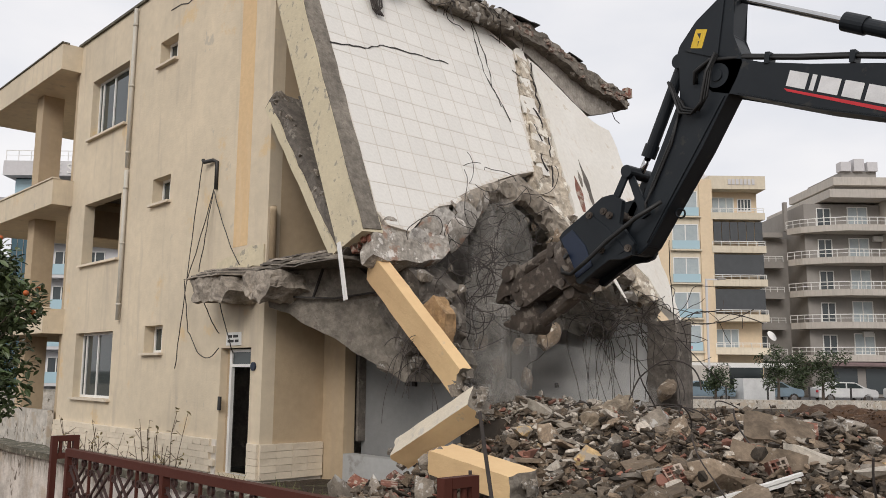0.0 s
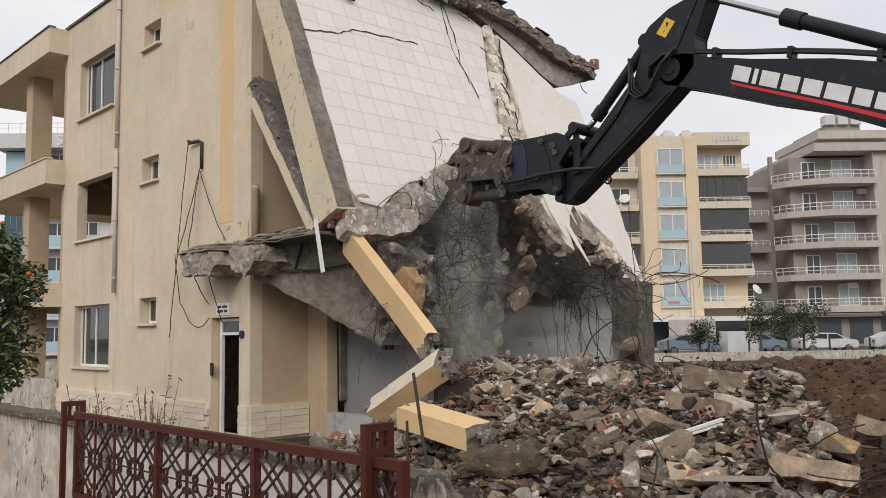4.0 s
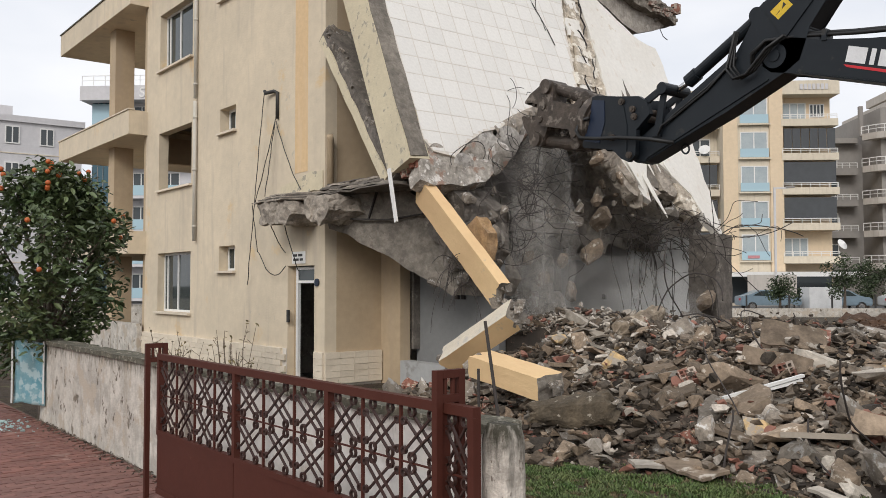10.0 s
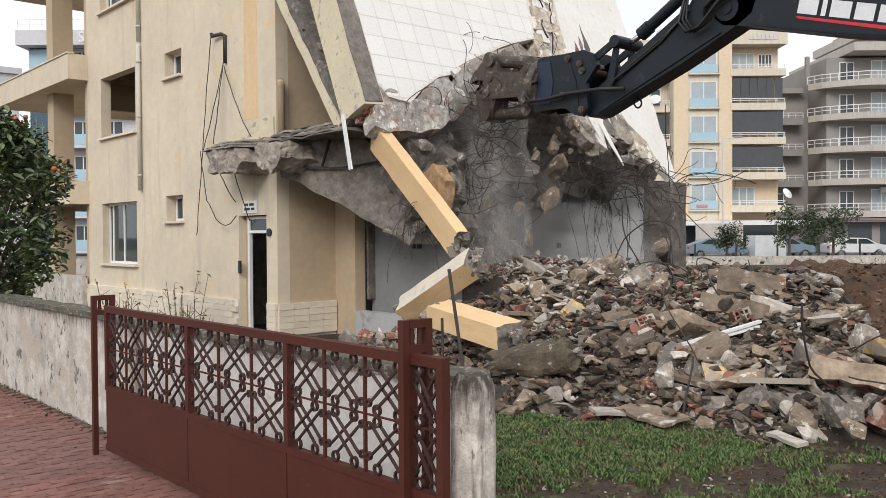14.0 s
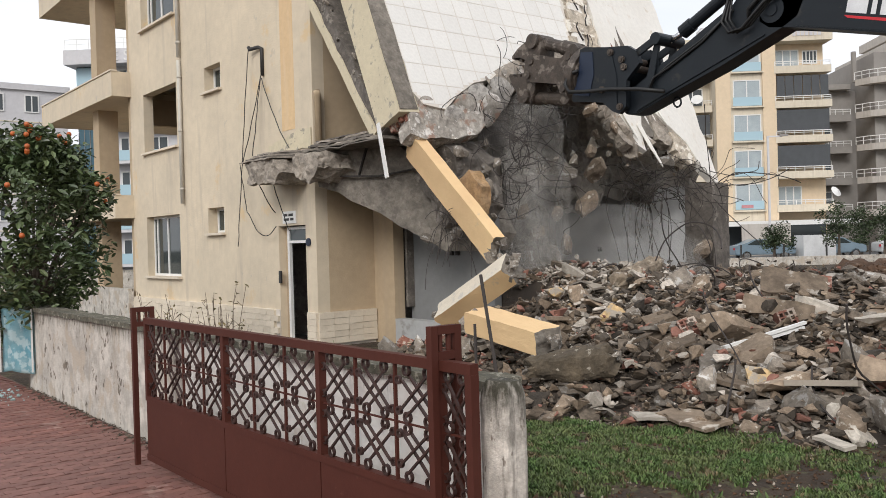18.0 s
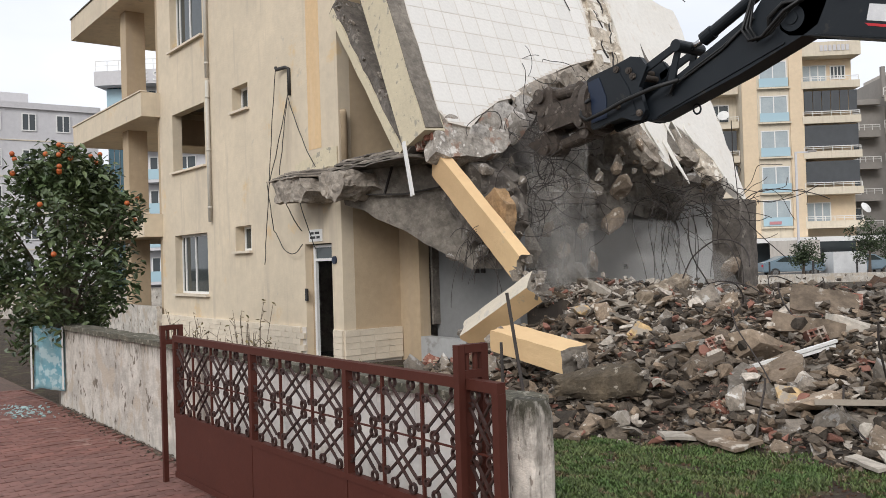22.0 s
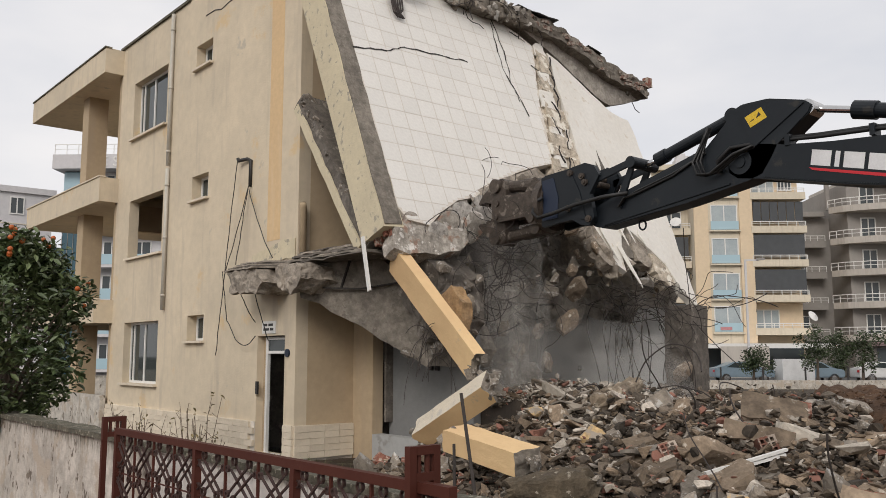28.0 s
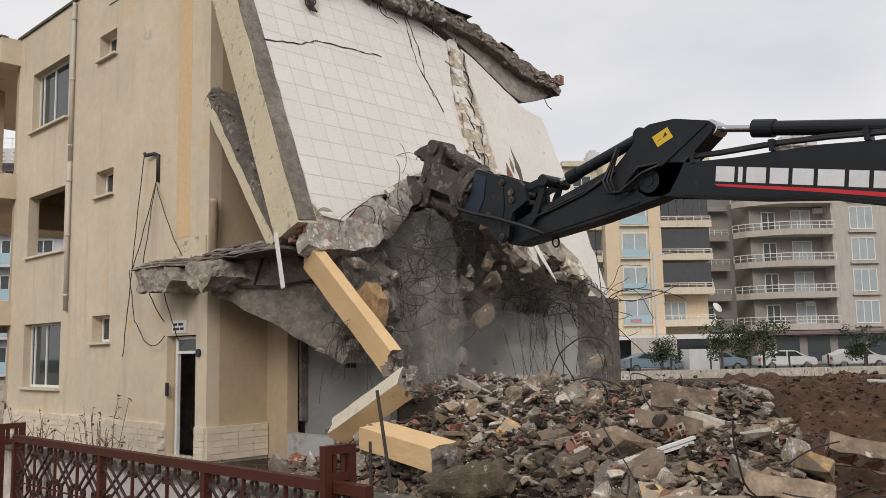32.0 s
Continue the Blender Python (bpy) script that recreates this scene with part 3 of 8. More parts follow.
# cracks run down from the torn corner of the parapet
bm = bmesh.new()
crack_pts = [(-13.6, 9.3), (-14.0, 9.12), (-14.3, 9.0), (-14.75, 9.08), (-15.2, 9.16), (-15.5, 9.02), (-16.04, 9.03), (-16.4, 8.98), (-16.7, 9.06), (-17.15, 9.07)]
for (xa, za), (xb, zb) in zip(crack_pts, crack_pts[1:]):
    bar(bm, (xa, FY - 0.004, za), (xb, FY - 0.004, zb), 0.008, 0.022)
part("wall_crack", bm, DARK_FILL, house, "dark jagged crack in the render")
hpart("side_wall", CREAM_SHADED, "cream side wall, shade put into its colour", (-13.34, -13.1, FY + 0.24, 10.6, 3.2, 9.6))
hpart("side_wall", CREAM_SHADED, "", (-13.34, -13.1, FY + 0.24, 9.68, -0.1, 3.2))
bm = bmesh.new()
tube(bm, [(-13.02, FY + 0.06, 3.3), (-13.02, FY + 0.06, 4.3), (-12.98, FY + 0.02, 4.38)], 0.06, 12)
part("corner_pipe", bm, CREAM_SHADED, house, "stub of a painted vent pipe", smooth=True)
hpart("recessed_wall", CREAM_SHADED, "", (-13.1, -12.5, 9.68, 9.9, -0.1, 2.9))
hpart("recessed_sill", PLASTER, "", (-12.5, -9.4, 9.68, 9.9, -0.1, 0.4))
hpart("inner_wall", INNERWALL, "bare grey plaster wall with two sockets, shade in its colour", (-12.5, -10.3, 10.05, 10.2, -0.1, 2.75))
for x in (-11.36, -11.2):
    hpart("wall_socket", DARK_FILL, "", (x, x + 0.08, 10.01, 10.049, 1.5, 1.59))
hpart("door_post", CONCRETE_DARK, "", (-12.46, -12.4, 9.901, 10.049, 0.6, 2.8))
hpart("back_room_wall", ROOMWALL, "pale grey plaster wall of an open room", (-14.2, -10.35, 15.6, 15.82, -0.1, 2.72))
hpart("wall_socket", DARK_FILL, "", (-12.92, -12.83, 15.56, 15.599, 1.42, 1.52))
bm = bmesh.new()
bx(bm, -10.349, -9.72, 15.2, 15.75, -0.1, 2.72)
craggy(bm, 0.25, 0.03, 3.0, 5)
part("back_pier", bm, CONCRETE_DARK, house, "dark concrete pier")
# ragged core of floors and walls torn open behind the fallen slab
bm = bmesh.new()
rows = []
for j in range(40):
    row = []
    for i in range(64):
        y, z = 10.2 + 6.2 * i / 63, 2.45 + 3.4 * j / 39
        x = -12.3 - 0.5 * smooth_step(3.0, 4.6, z) + 1.3 * smooth_step(15.0, 16.4, y) + 0.3 * smooth_step(3.0, 2.5, z) + 0.9 * smooth_step(11.2, 10.2, y)
        p = Vector((x, y, z))
        p += noise.noise_vector(p * 1.2) * 0.35 + noise.noise_vector(p * 3.1) * 0.2 + noise.noise_vector(p * 8.0) * 0.06
        row.append(bm.verts.new(p))
    rows.append(row)
for j in range(39):
    for i in range(63):
        c = rows[j][i].co
        if ((c.y - 12.15) / 1.15) ** 2 + ((c.z - 4.35) / 0.85) ** 2 > 1 + 0.5 * noise.noise((c.y * 2.3, c.z * 2.3, 4)):
            bm.faces.new((rows[j][i], rows[j][i + 1], rows[j + 1][i + 1], rows[j + 1][i]))
bmesh.ops.solidify(bm, geom=bm.faces, thickness=0.12)
part("torn_core", bm, CAVITY, house, "ragged brown core of torn floors and walls")
# debris slumped against the open room
bm = bmesh.new()
rows = []
for j in range(26):
    row = []
    for i in range(40):
        x, z = -13.3 + 2.7 * i / 39, -0.1 + 3.0 * j / 25
        p = Vector((x, 12.2 + 0.42 * z + 1.5 * smooth_step(-11.4, -10.6, x), z * (1 - 0.75 * smooth_step(-12.9, -11.7, x))))
        p += noise.noise_vector(p * 1.6) * 0.28 + noise.noise_vector(p * 4.1) * 0.14 + noise.noise_vector(p * 9.0) * 0.05
        row.append(bm.verts.new(p))
    rows.append(row)
for j in range(25):
    for i in range(39):
        bm.faces.new((rows[j][i], rows[j][i + 1], rows[j + 1][i + 1], rows[j + 1][i]))
bmesh.ops.solidify(bm, geom=bm.faces, thickness=0.1)
part("slumped_debris", bm, CAVITY, house, "dusty debris slumped in the open room")
hpart("loggia_parapet", WALLPAINT, "low white flaking wall of the ground floor terrace", (-28.6, -22.14, 8.3, 8.42, -0.1, 0.76))
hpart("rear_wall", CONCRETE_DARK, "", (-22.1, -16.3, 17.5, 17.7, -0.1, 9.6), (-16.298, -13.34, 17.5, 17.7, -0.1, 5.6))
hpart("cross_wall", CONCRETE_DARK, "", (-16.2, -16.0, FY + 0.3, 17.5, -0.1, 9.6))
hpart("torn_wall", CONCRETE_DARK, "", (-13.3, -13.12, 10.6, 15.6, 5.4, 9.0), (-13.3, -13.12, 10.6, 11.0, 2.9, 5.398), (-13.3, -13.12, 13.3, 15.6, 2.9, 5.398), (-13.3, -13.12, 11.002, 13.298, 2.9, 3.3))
# floor piece added to keep light out of the cavity
hpart("torn_floor", CONCRETE_DARK, "dark floor piece added to shade the open room", (-13.1, -11.6, 10.72, 13.6, 2.74, 2.94))
for z in (2.85, 5.85, 9.35):
    hpart("floor_slab", CONCRETE, "", (-22.1, -13.345, FY + 0.245, 14.6, z, z + 0.2), (-22.1, -16.3, 14.602, 17.498, z, z + 0.2))
hpart("stair_tower", CREAM_SHADED, "orange-cream stair tower on the roof", (-18.2, -15.3, 12.2, 15.2, 9.56, 12.4))


def window_in(opening, bars, depth, hole=False):
    xa, xb, za, zb = opening
    bm = bmesh.new()
    if hole:
        bx(bm, xa - 0.06, xb + 0.06, FY - 0.08, FY + 0.3, za - 0.05, za - 0.001)
        part("window_sill", bm, STONE, house, "pale sill of an empty window hole")
        return
    f = 0.055
    yd = FY + depth
    cuts = [xa, *[xa + (xb - xa) * k for k in bars], xb - f]
    wall_with_openings(bm, xa, xb, za, zb, [(c0 + f, c1, za + f, zb - f) for c0, c1 in zip(cuts, cuts[1:])], along_x, yd, yd + 0.06)
    w = part("window", bm, PVC, house, "white framed window with dark glass")
    bm = bmesh.new()
    bx(bm, xa - 0.06, xb + 0.06, FY - 0.09, FY + 0.16, za - 0.05, za - 0.001)
    part("window_sill", bm, STONE, w)
    edges = [xa, *[xa + (xb - xa) * k for k in bars], xb - f]
    for e0, e1 in zip(edges, edges[1:]):
        bm = bmesh.new()
        bx(bm, e0 + f, e1, yd + 0.025, yd + 0.033, za + f, zb - f)
        part("pane", bm, PANE, w)
    # dark sheet stands in for the room's shade behind the glass
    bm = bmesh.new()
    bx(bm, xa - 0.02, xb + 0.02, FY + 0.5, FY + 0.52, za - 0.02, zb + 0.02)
    part("room_shade", bm, DARK_FILL, w)


window_in(BIG[0], (0.1, 0.42, 0.8), 0.17)
window_in(BIG[1], (), 0.17, hole=True)
window_in(BIG[2], (0.1, 0.42, 0.8), 0.17)
for o in SMALL:
    window_in((o[0] + 0.02, o[1], o[2], o[3]), (0.42,), 0.2)

bm = bmesh.new()
wall_with_openings(bm, -14.31, -13.49, 0.02, 2.08, [(-14.24, -13.55, 0.021, 1.78), (-14.24, -13.55, 1.83, 2.03)], along_x, FY + 0.1, FY + 0.16)
door = part("door_1", bm, PVC, house, "pale metal door frame, door leaf standing open")
bm = bmesh.new()
bx(bm, -14.45, -14.312, FY + 0.14, FY + 0.18, 0.02, 2.08)
part("side_panel", bm, CREAM_SHADED, door)
bm = bmesh.new()
bx(bm, -14.24, -13.55, FY + 0.125, FY + 0.135, 1.83, 2.03)
part("transom_pane", bm, PANE, door)
# dark sheet stands in for the shade of the hall
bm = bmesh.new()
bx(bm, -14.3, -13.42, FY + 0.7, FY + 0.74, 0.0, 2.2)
part("dark_hall", bm, DARK_FILL, door)
hpart("bell_panel", BLACKWIRE, "black doorbell panel", (-14.44, -14.36, FY - 0.03, FY + 0.0, 1.05, 1.28))
# sign over the door, its writing too small to read
bm = bmesh.new()
bx(bm, -14.25, -13.77, FY - 0.02, FY - 0.001, 2.14, 2.36)
sign = part("door_sign", bm, PVC, house, "small white sign over the door")
for k, (xa, xb, za) in enumerate(((-14.18, -14.06, 2.27), (-14.02, -13.86, 2.27), (-14.2, -14.0, 2.19), (-13.96, -13.84, 2.19))):
    bm = bmesh.new()
    bx(bm, xa, xb, FY - 0.024, FY - 0.0205, za, za + 0.045)
    part("text_bar", bm, BLACKWIRE, sign)
bm = bmesh.new()
bmesh.ops.create_cone(bm, cap_ends=True, segments=20, radius1=0.07, radius2=0.07, depth=0.03, matrix=pose(-13.34, FY - 0.02, 1.79, 90, 0, 0))
part("number_disc", bm, TOOLBLUE, house, "small blue enamel disc")

# plinth of pale split-face stones along the foot of the walls
plinth = []
STONE_MESH = []
for k in range(6):
    bm = bmesh.new()
    vs = bx(bm, 0.002, 0.298, -0.05, 0.0, 0.002, 0.108)
    rng = random.Random(k)
    for v in vs:
        if v.co.y < -0.01:
            v.co += Vector((rng.uniform(-0.003, 0.003), rng.uniform(-0.008, 0.006), rng.uniform(-0.002, 0.002)))
    STONE_MESH.append(to_mesh("plinth_stone", bm, STONE))
base = hpart("plinth", GROUT, "plinth clad with pale stone blocks", (-22.12, -14.46, FY - 0.02, FY - 0.001, -0.1, 0.56), (-13.45, -13.08, FY - 0.02, FY - 0.001, -0.1, 0.56), (-13.099, -13.08, FY, 9.66, -0.1, 0.56))


def plinth_stone(m, n):
    ob = new("plinth_stone", STONE_MESH[n % 6])
    ob.parent = base
    ob.matrix_parent_inverse = parent_world(base).inverted()
    ob.matrix_basis = m


n = 0
for row in range(5):
    x = -22.1 - (0.15 if row % 2 else 0)
    while x < -14.5:
        if x > -22.3 and x + 0.3 < -14.44:
            plinth_stone(pose(x, FY - 0.02, 0.01 + row * 0.11), n)
        x += 0.3
        n += 1
    y = FY - 0.02
    for k in range(4):
        plinth_stone(pose(-13.08, y + k * 0.3, 0.01 + row * 0.11, 0, 0, 90), n + k)
    plinth_stone(pose(-13.375, FY - 0.02, 0.01 + row * 0.11), n + 5)

# rain pipe in two lengths, and the torn service cables
for z0, z1 in ((6.02, 9.6), (2.75, 5.95)):
    bm = bmesh.new()
    tube(bm, [(-18.78, FY - 0.06, z0), (-18.78, FY - 0.06, z1)], 0.045, 10)
    for z in (z0 + 0.3, (z0 + z1) / 2, z1 - 0.4):
        tube(bm, [(-18.78, FY - 0.06, z), (-18.78, FY - 0.06, z + 0.05)], 0.055, 10)
    part("rain_pipe", bm, PIPE, house, "painted rain pipe", smooth=True)
bm = bmesh.new()
tube(bm, [(-14.85, FY - 0.03, 4.95), (-14.85, FY - 0.03, 5.46), (-14.95, FY - 0.05, 5.5), (-15.22, FY - 0.1, 5.5), (-15.25, FY - 0.1, 5.55)], 0.035, 8)
part("service_mast", bm, BLACKWIRE, house, "bent steel mast for service cables", smooth=True)


def hang_line(p, q, sag, n=14, wob=0.03, seed=0):
    p, q = Vector(p), Vector(q)
    out = []
    for i in range(n + 1):
        t = i / n
        c = p.lerp(q, t)
        c.z -= sag * 4 * t * (1 - t)
        c += Vector((noise.noise((t * 5, seed, 1)), noise.noise((t * 5, seed, 5)) * 0.3, 0)) * wob
        out.append(c)
    return out


CABLES = [
    hang_line((-15.22, 8.36, 5.5), (-15.5, 8.3, 3.35), -0.1, seed=1) + hang_line((-15.5, 8.25, 3.35), (-15.35, 8.3, 2.4), 0, seed=2) + hang_line((-15.3, 8.32, 2.35), (-14.35, 8.38, 2.1), 0.28, seed=3),
    hang_line((-14.86, 8.42, 4.95), (-15.45, 8.3, 3.4), 0.05, seed=4) + hang_line((-15.5, 8.3, 3.3), (-16.0, 8.4, 1.75), 0.0, seed=5),
    hang_line((-14.84, 8.42, 4.9), (-13.55, 8.25, 3.45), 0.12, seed=6),
    hang_line((-14.88, 8.42, 4.9), (-15.05, 8.3, 3.45), -0.02, seed=7),
    hang_line((-13.7, 7.95, 3.0), (-13.8, 8.35, 2.0), 0.05, seed=8),
    hang_line((-14.25, 8.0, 2.9), (-14.4, 8.4, 2.35), 0.06, seed=9),
]
cable_thing = thing("service_cables", "torn black service cables hanging on the wall", "cable", at=(-15, 8.3, 3))
for pts in CABLES:
    bm = bmesh.new()
    tube(bm, pts, 0.009, 5)
    part("cable", bm, BLACKWIRE, cable_thing)

# balconies, columns and end wall of the loggia
for z0, z1 in ((8.98, 9.63), (5.62, 6.24), (2.55, 3.13)):
    b_ob = hpart("balcony", CREAM, "cream balcony with solid parapet", (-28.6, -22.05, 8.0, 8.12, z0, z1), (-22.17, -22.05, 8.121, FY, z0, z1), (-28.6, -22.17, 8.121, 12.5, z0, z0 + 0.16))
    bm = bmesh.new()
    bx(bm, -28.62, -22.03, 7.97, 8.15, z1 + 0.001, z1 + 0.035)
    part("coping", bm, COPING if z1 > 9 else STONE, b_ob)
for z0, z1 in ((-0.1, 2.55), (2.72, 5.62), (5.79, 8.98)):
    hpart("loggia_column", CREAM_SHADED, "", (-25.0, -24.5, 8.42, 8.95, z0, z1))
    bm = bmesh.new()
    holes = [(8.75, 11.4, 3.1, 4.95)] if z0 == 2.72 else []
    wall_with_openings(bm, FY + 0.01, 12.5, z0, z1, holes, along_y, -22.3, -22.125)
    part("loggia_wall", bm, CREAM_SHADED, house)

# ---- fallen slabs ----
TH = radians(66.5)
SLAB = Matrix(((-math.cos(TH), 0, math.sin(TH), -10.27), (0, 1, 0, 0), (math.sin(TH), 0, math.cos(TH), 3.70), (0, 0, 0, 1)))
# in SLAB space: x up the slope, y along the wall, z out of the tiled face


def in_slab(bm, m=SLAB):
    bmesh.ops.transform(bm, matrix=m, verts=bm.verts)
    return bm


def jagged(poly, step, amount, seed):
    """An outline with its edges broken into short uneven steps."""
    out = []
    rng = random.Random(seed)
    for (ax, ay), (bx_, by) in zip(poly, poly[1:] + poly[:1]):
        k = max(1, int(math.hypot(bx_ - ax, by - ay) / step))
        for i in range(k):
            t = i / k
            j = amount if i else 0
            out.append((ax + (bx_ - ax) * t + rng.uniform(-j, j), ay + (by - ay) * t + rng.uniform(-j, j)))
    return out


def inside(poly, x, y):
    odd = False
    for (ax, ay), (bx_, by) in zip(poly, poly[1:] + poly[:1]):
        if (ay > y) != (by > y) and x < (bx_ - ax) * (y - ay) / (by - ay) + ax:
            odd = not odd
    return odd


def rock_mesh(name, mat, seed, sx=1.0, sy=1.0, sz=1.0, points=16, boxy=0.0, crag=0.0):
    """A broken lump about one unit across: the hull of a few random points."""
    rng = random.Random(seed)
    bm = bmesh.new()
    for _ in range(points):
        p = Vector((rng.gauss(0, 1), rng.gauss(0, 1), rng.gauss(0, 1))).normalized()
        if boxy:
            q = Vector([max(-0.62, min(0.62, c)) for c in p])
            p = p.lerp(q * 1.25, boxy)
        p *= rng.uniform(0.82, 1.0) * 0.5
        bm.verts.new((p.x * sx, p.y * sy, p.z * sz))
    r = bmesh.ops.convex_hull(bm, input=bm.verts)
    bmesh.ops.delete(bm, geom=list({g for g in r["geom_interior"] + r["geom_unused"] if isinstance(g, bmesh.types.BMVert)}), context="VERTS")
    if crag:
        craggy(bm, crag, 0.035, 3.2, seed * 0.37)
    return to_mesh(name, bm, mat)


def lump(name, mesh, m, parent=None):
    ob = new(name, mesh)
    if parent is not None:
        ob.parent = parent
        ob.matrix_parent_inverse = parent_world(parent).inverted()
    ob.matrix_basis = m
    return ob


LUMPS = [rock_mesh("concrete_lump", CONCRETE_OBJ, 100 + k, 1, random.Random(k).uniform(0.7, 1.0), random.Random(k + 50).uniform(0.45, 0.8), 13, boxy=0.5, crag=0.22) for k in range(8)]
TORN_LUMPS = [rock_mesh("torn_lump", TORN, 300 + k, 1, 0.85, random.Random(k + 80).uniform(0.5, 0.8), 12, boxy=0.3, crag=0.22) for k in range(6)]

EDGE_LUMPS = [rock_mesh("edge_lump", CHUNK_BEIGE, 400 + k, 1, 0.8, random.Random(k + 90).uniform(0.5, 0.8), 26, boxy=0.2, crag=0.16) for k in range(6)]


def turn(rng, p, s):
    return Matrix.Translation(p) @ Euler((rng.uniform(0, 6.28), rng.uniform(0, 6.28), rng.uniform(0, 6.28))).to_matrix().to_4x4() @ Matrix.Diagonal((s * rng.uniform(0.8, 1.25), s * rng.uniform(0.8, 1.2), s * rng.uniform(0.75, 1.1), 1))


tilted = thing("collapsed_roof_slab", "collapsed roof slab leaning steeply, tiled white, torn along its foot", "slab", at=(-11, 12, 3.0))
OUT_A = [(0.3, 8.6), (0.1, 8.74), (0.04, 9.15), (0.34, 9.5), (0.6, 9.92), (0.72, 10.35), (0.99, 10.72), (1.23, 11.2), (1.45, 11.7), (1.7, 12.4), (1.8, 12.72), (3.2, 13.0), (4.5, 13.4), (4.9, 13.5), (5.25, 12.9), (5.5, 12.0), (5.75, 11.2), (5.82, 10.2), (5.85, 9.3), (6.3, 8.6)]
bm = bmesh.new()
prism(bm, jagged(OUT_A, 0.25, 0.03, 3), -0.16, 0.0, "z")
slab_a = part("slab_concrete", in_slab(bm), GROUT, tilted, "concrete slab under mortar bed")
bm = bmesh.new()
prism(bm, [(-0.05, 8.25), (-0.05, 8.62), (6.9, 8.62), (6.9, 8.25)], -0.6, -0.012, "z")
bmesh.ops.subdivide_edges(bm, edges=bm.edges, cuts=7, use_grid_fill=True)
rough(bm, 0.018, 2.3, 4)
part("edge_beam", in_slab(bm), PEEL, tilted, "edge beam with peeling cream paint")
bm = bmesh.new()
prism(bm, jagged([(-0.02, 8.27), (0.0, 8.6), (6.9, 8.6), (6.9, 8.27)], 0.3, 0.015, 8), -0.011, 0.004, "z")
part("bare_margin", in_slab(bm), CONCRETE, tilted, "bare concrete margin where a parapet stood")
# end of the edge beam, broken to bricks
bm = bmesh.new()
for k in range(5):
    bx(bm, -0.16 + 0.04 * (k % 2), -0.03, 8.36 + 0.05 * (k % 3), 8.7 + 0.07 * (k % 2), -0.46 + k * 0.08, -0.4 + k * 0.08)
part("broken_brick_end", in_slab(bm), BRICK, tilted, "red brick courses showing at the broken end")
OUT_B = [(-1.15, 15.6), (-0.75, 15.3), (-0.2, 15.1), (0.1, 14.8), (0.35, 14.55), (0.6, 14.25), (0.35, 14.0), (0.0, 13.82), (-0.45, 13.72), (-0.3, 13.5), (0.1, 13.38), (0.55, 13.26), (1.0, 13.5), (1.65, 13.59), (2.8, 13.73), (3.6, 13.81), (4.85, 13.93), (4.7, 14.2), (4.2, 14.75), (3.7, 15.3), (3.62, 15.42), (3.5, 15.95), (2.1, 15.93), (0.86, 15.85), (-0.3, 15.75)]
bm = bmesh.new()
prism(bm, jagged(OUT_B, 0.22, 0.03, 5), -0.16, 0.0, "z")
part("slab_concrete", in_slab(bm), TILEBED, tilted, "white faced slab beyond the torn strip")
OUT_S = [(1.25, 12.5), (0.7, 13.2), (1.0, 13.47), (1.65, 13.57), (2.8, 13.71), (4.9, 13.9), (4.85, 13.4), (4.05, 13.38), (3.2, 13.06), (1.9, 12.76)]
bm = bmesh.new()
prism(bm, jagged(OUT_S, 0.15, 0.03, 6), -0.2, -0.03, "z")
craggy(bm, 0.09, 0.05, 4.0, 2)
part("torn_strip", in_slab(bm), STRIPTAN, tilted, "torn strip of plaster and brick between the slabs")
# plaster still clinging to the strip in long flakes, split by dark cracks
r = random.Random(44)
for k in range(15):
    u = 1.3 + k * 0.24
    v0 = 12.62 + (u - 1.25) * 0.25 + r.uniform(-0.06, 0.1)
    v1 = min(v0 + r.uniform(0.25, 0.6), 13.45 + (u - 1.0) * 0.11)
    bm = bmesh.new()
    prism(bm, jagged([(u, v0), (u + r.uniform(0.25, 0.5), v0 + r.uniform(0.0, 0.1)), (u + r.uniform(0.2, 0.45), v1), (u - r.uniform(0.0, 0.1), v1 - 0.05)], 0.1, 0.035, 60 + k), -0.02, 0.012 + r.uniform(0, 0.03), "z")
    craggy(bm, 0.12, 0.012, 5.0, k)
    part("plaster_flake", in_slab(bm), (STRIPTAN, STRIPTAN, TILEBED)[k % 3], tilted, "flake of stained plaster on the torn strip")
bm = bmesh.new()
for k in range(9):
    u, v = 1.5 + k * 0.36, 13.05 + 0.09 * k + r.uniform(-0.12, 0.12)
    for i in range(4):
        q = (u + r.uniform(0.06, 0.16), v + r.uniform(-0.05, 0.09))
        bar(bm, (u, v, 0.03), (q[0], q[1], 0.03), r.uniform(0.006, 0.02), 0.03)
        u, v = q
part("strip_crack", in_slab(bm), DARK_FILL, tilted, "dark cracks down the torn strip")
# each tile of the floor finish
T_W = 0.355
bm = bmesh.new()
vs = bx(bm, 0, T_W - 0.014, 0, T_W - 0.014, 0, 0.0012)
TILE_MESH = to_mesh("tile", bm, TILE)
rng = random.Random(12)
CRACK_LINE = [(3.42, 8.58), (3.55, 9.31), (3.75, 9.76), (3.82, 10.66), (3.86, 11.3)]
count = 0
for poly in (OUT_A,):
    for i in range(-4, 22):
        for j in range(0, 24):
            u, v = i * T_W + 0.12, 8.615 + j * T_W
            c = T_W
            if all(inside(poly, u + a * c, v + b * c) for a, b in ((0.03, 0.03), (0.97, 0.03), (0.97, 0.97), (0.03, 0.97))):
                lump("tile", TILE_MESH, SLAB @ pose(u, v, 0.0015 + rng.uniform(0, 0.001), rng.uniform(-0.12, 0.12), rng.uniform(-0.12, 0.12), 0), tilted)
                count += 1
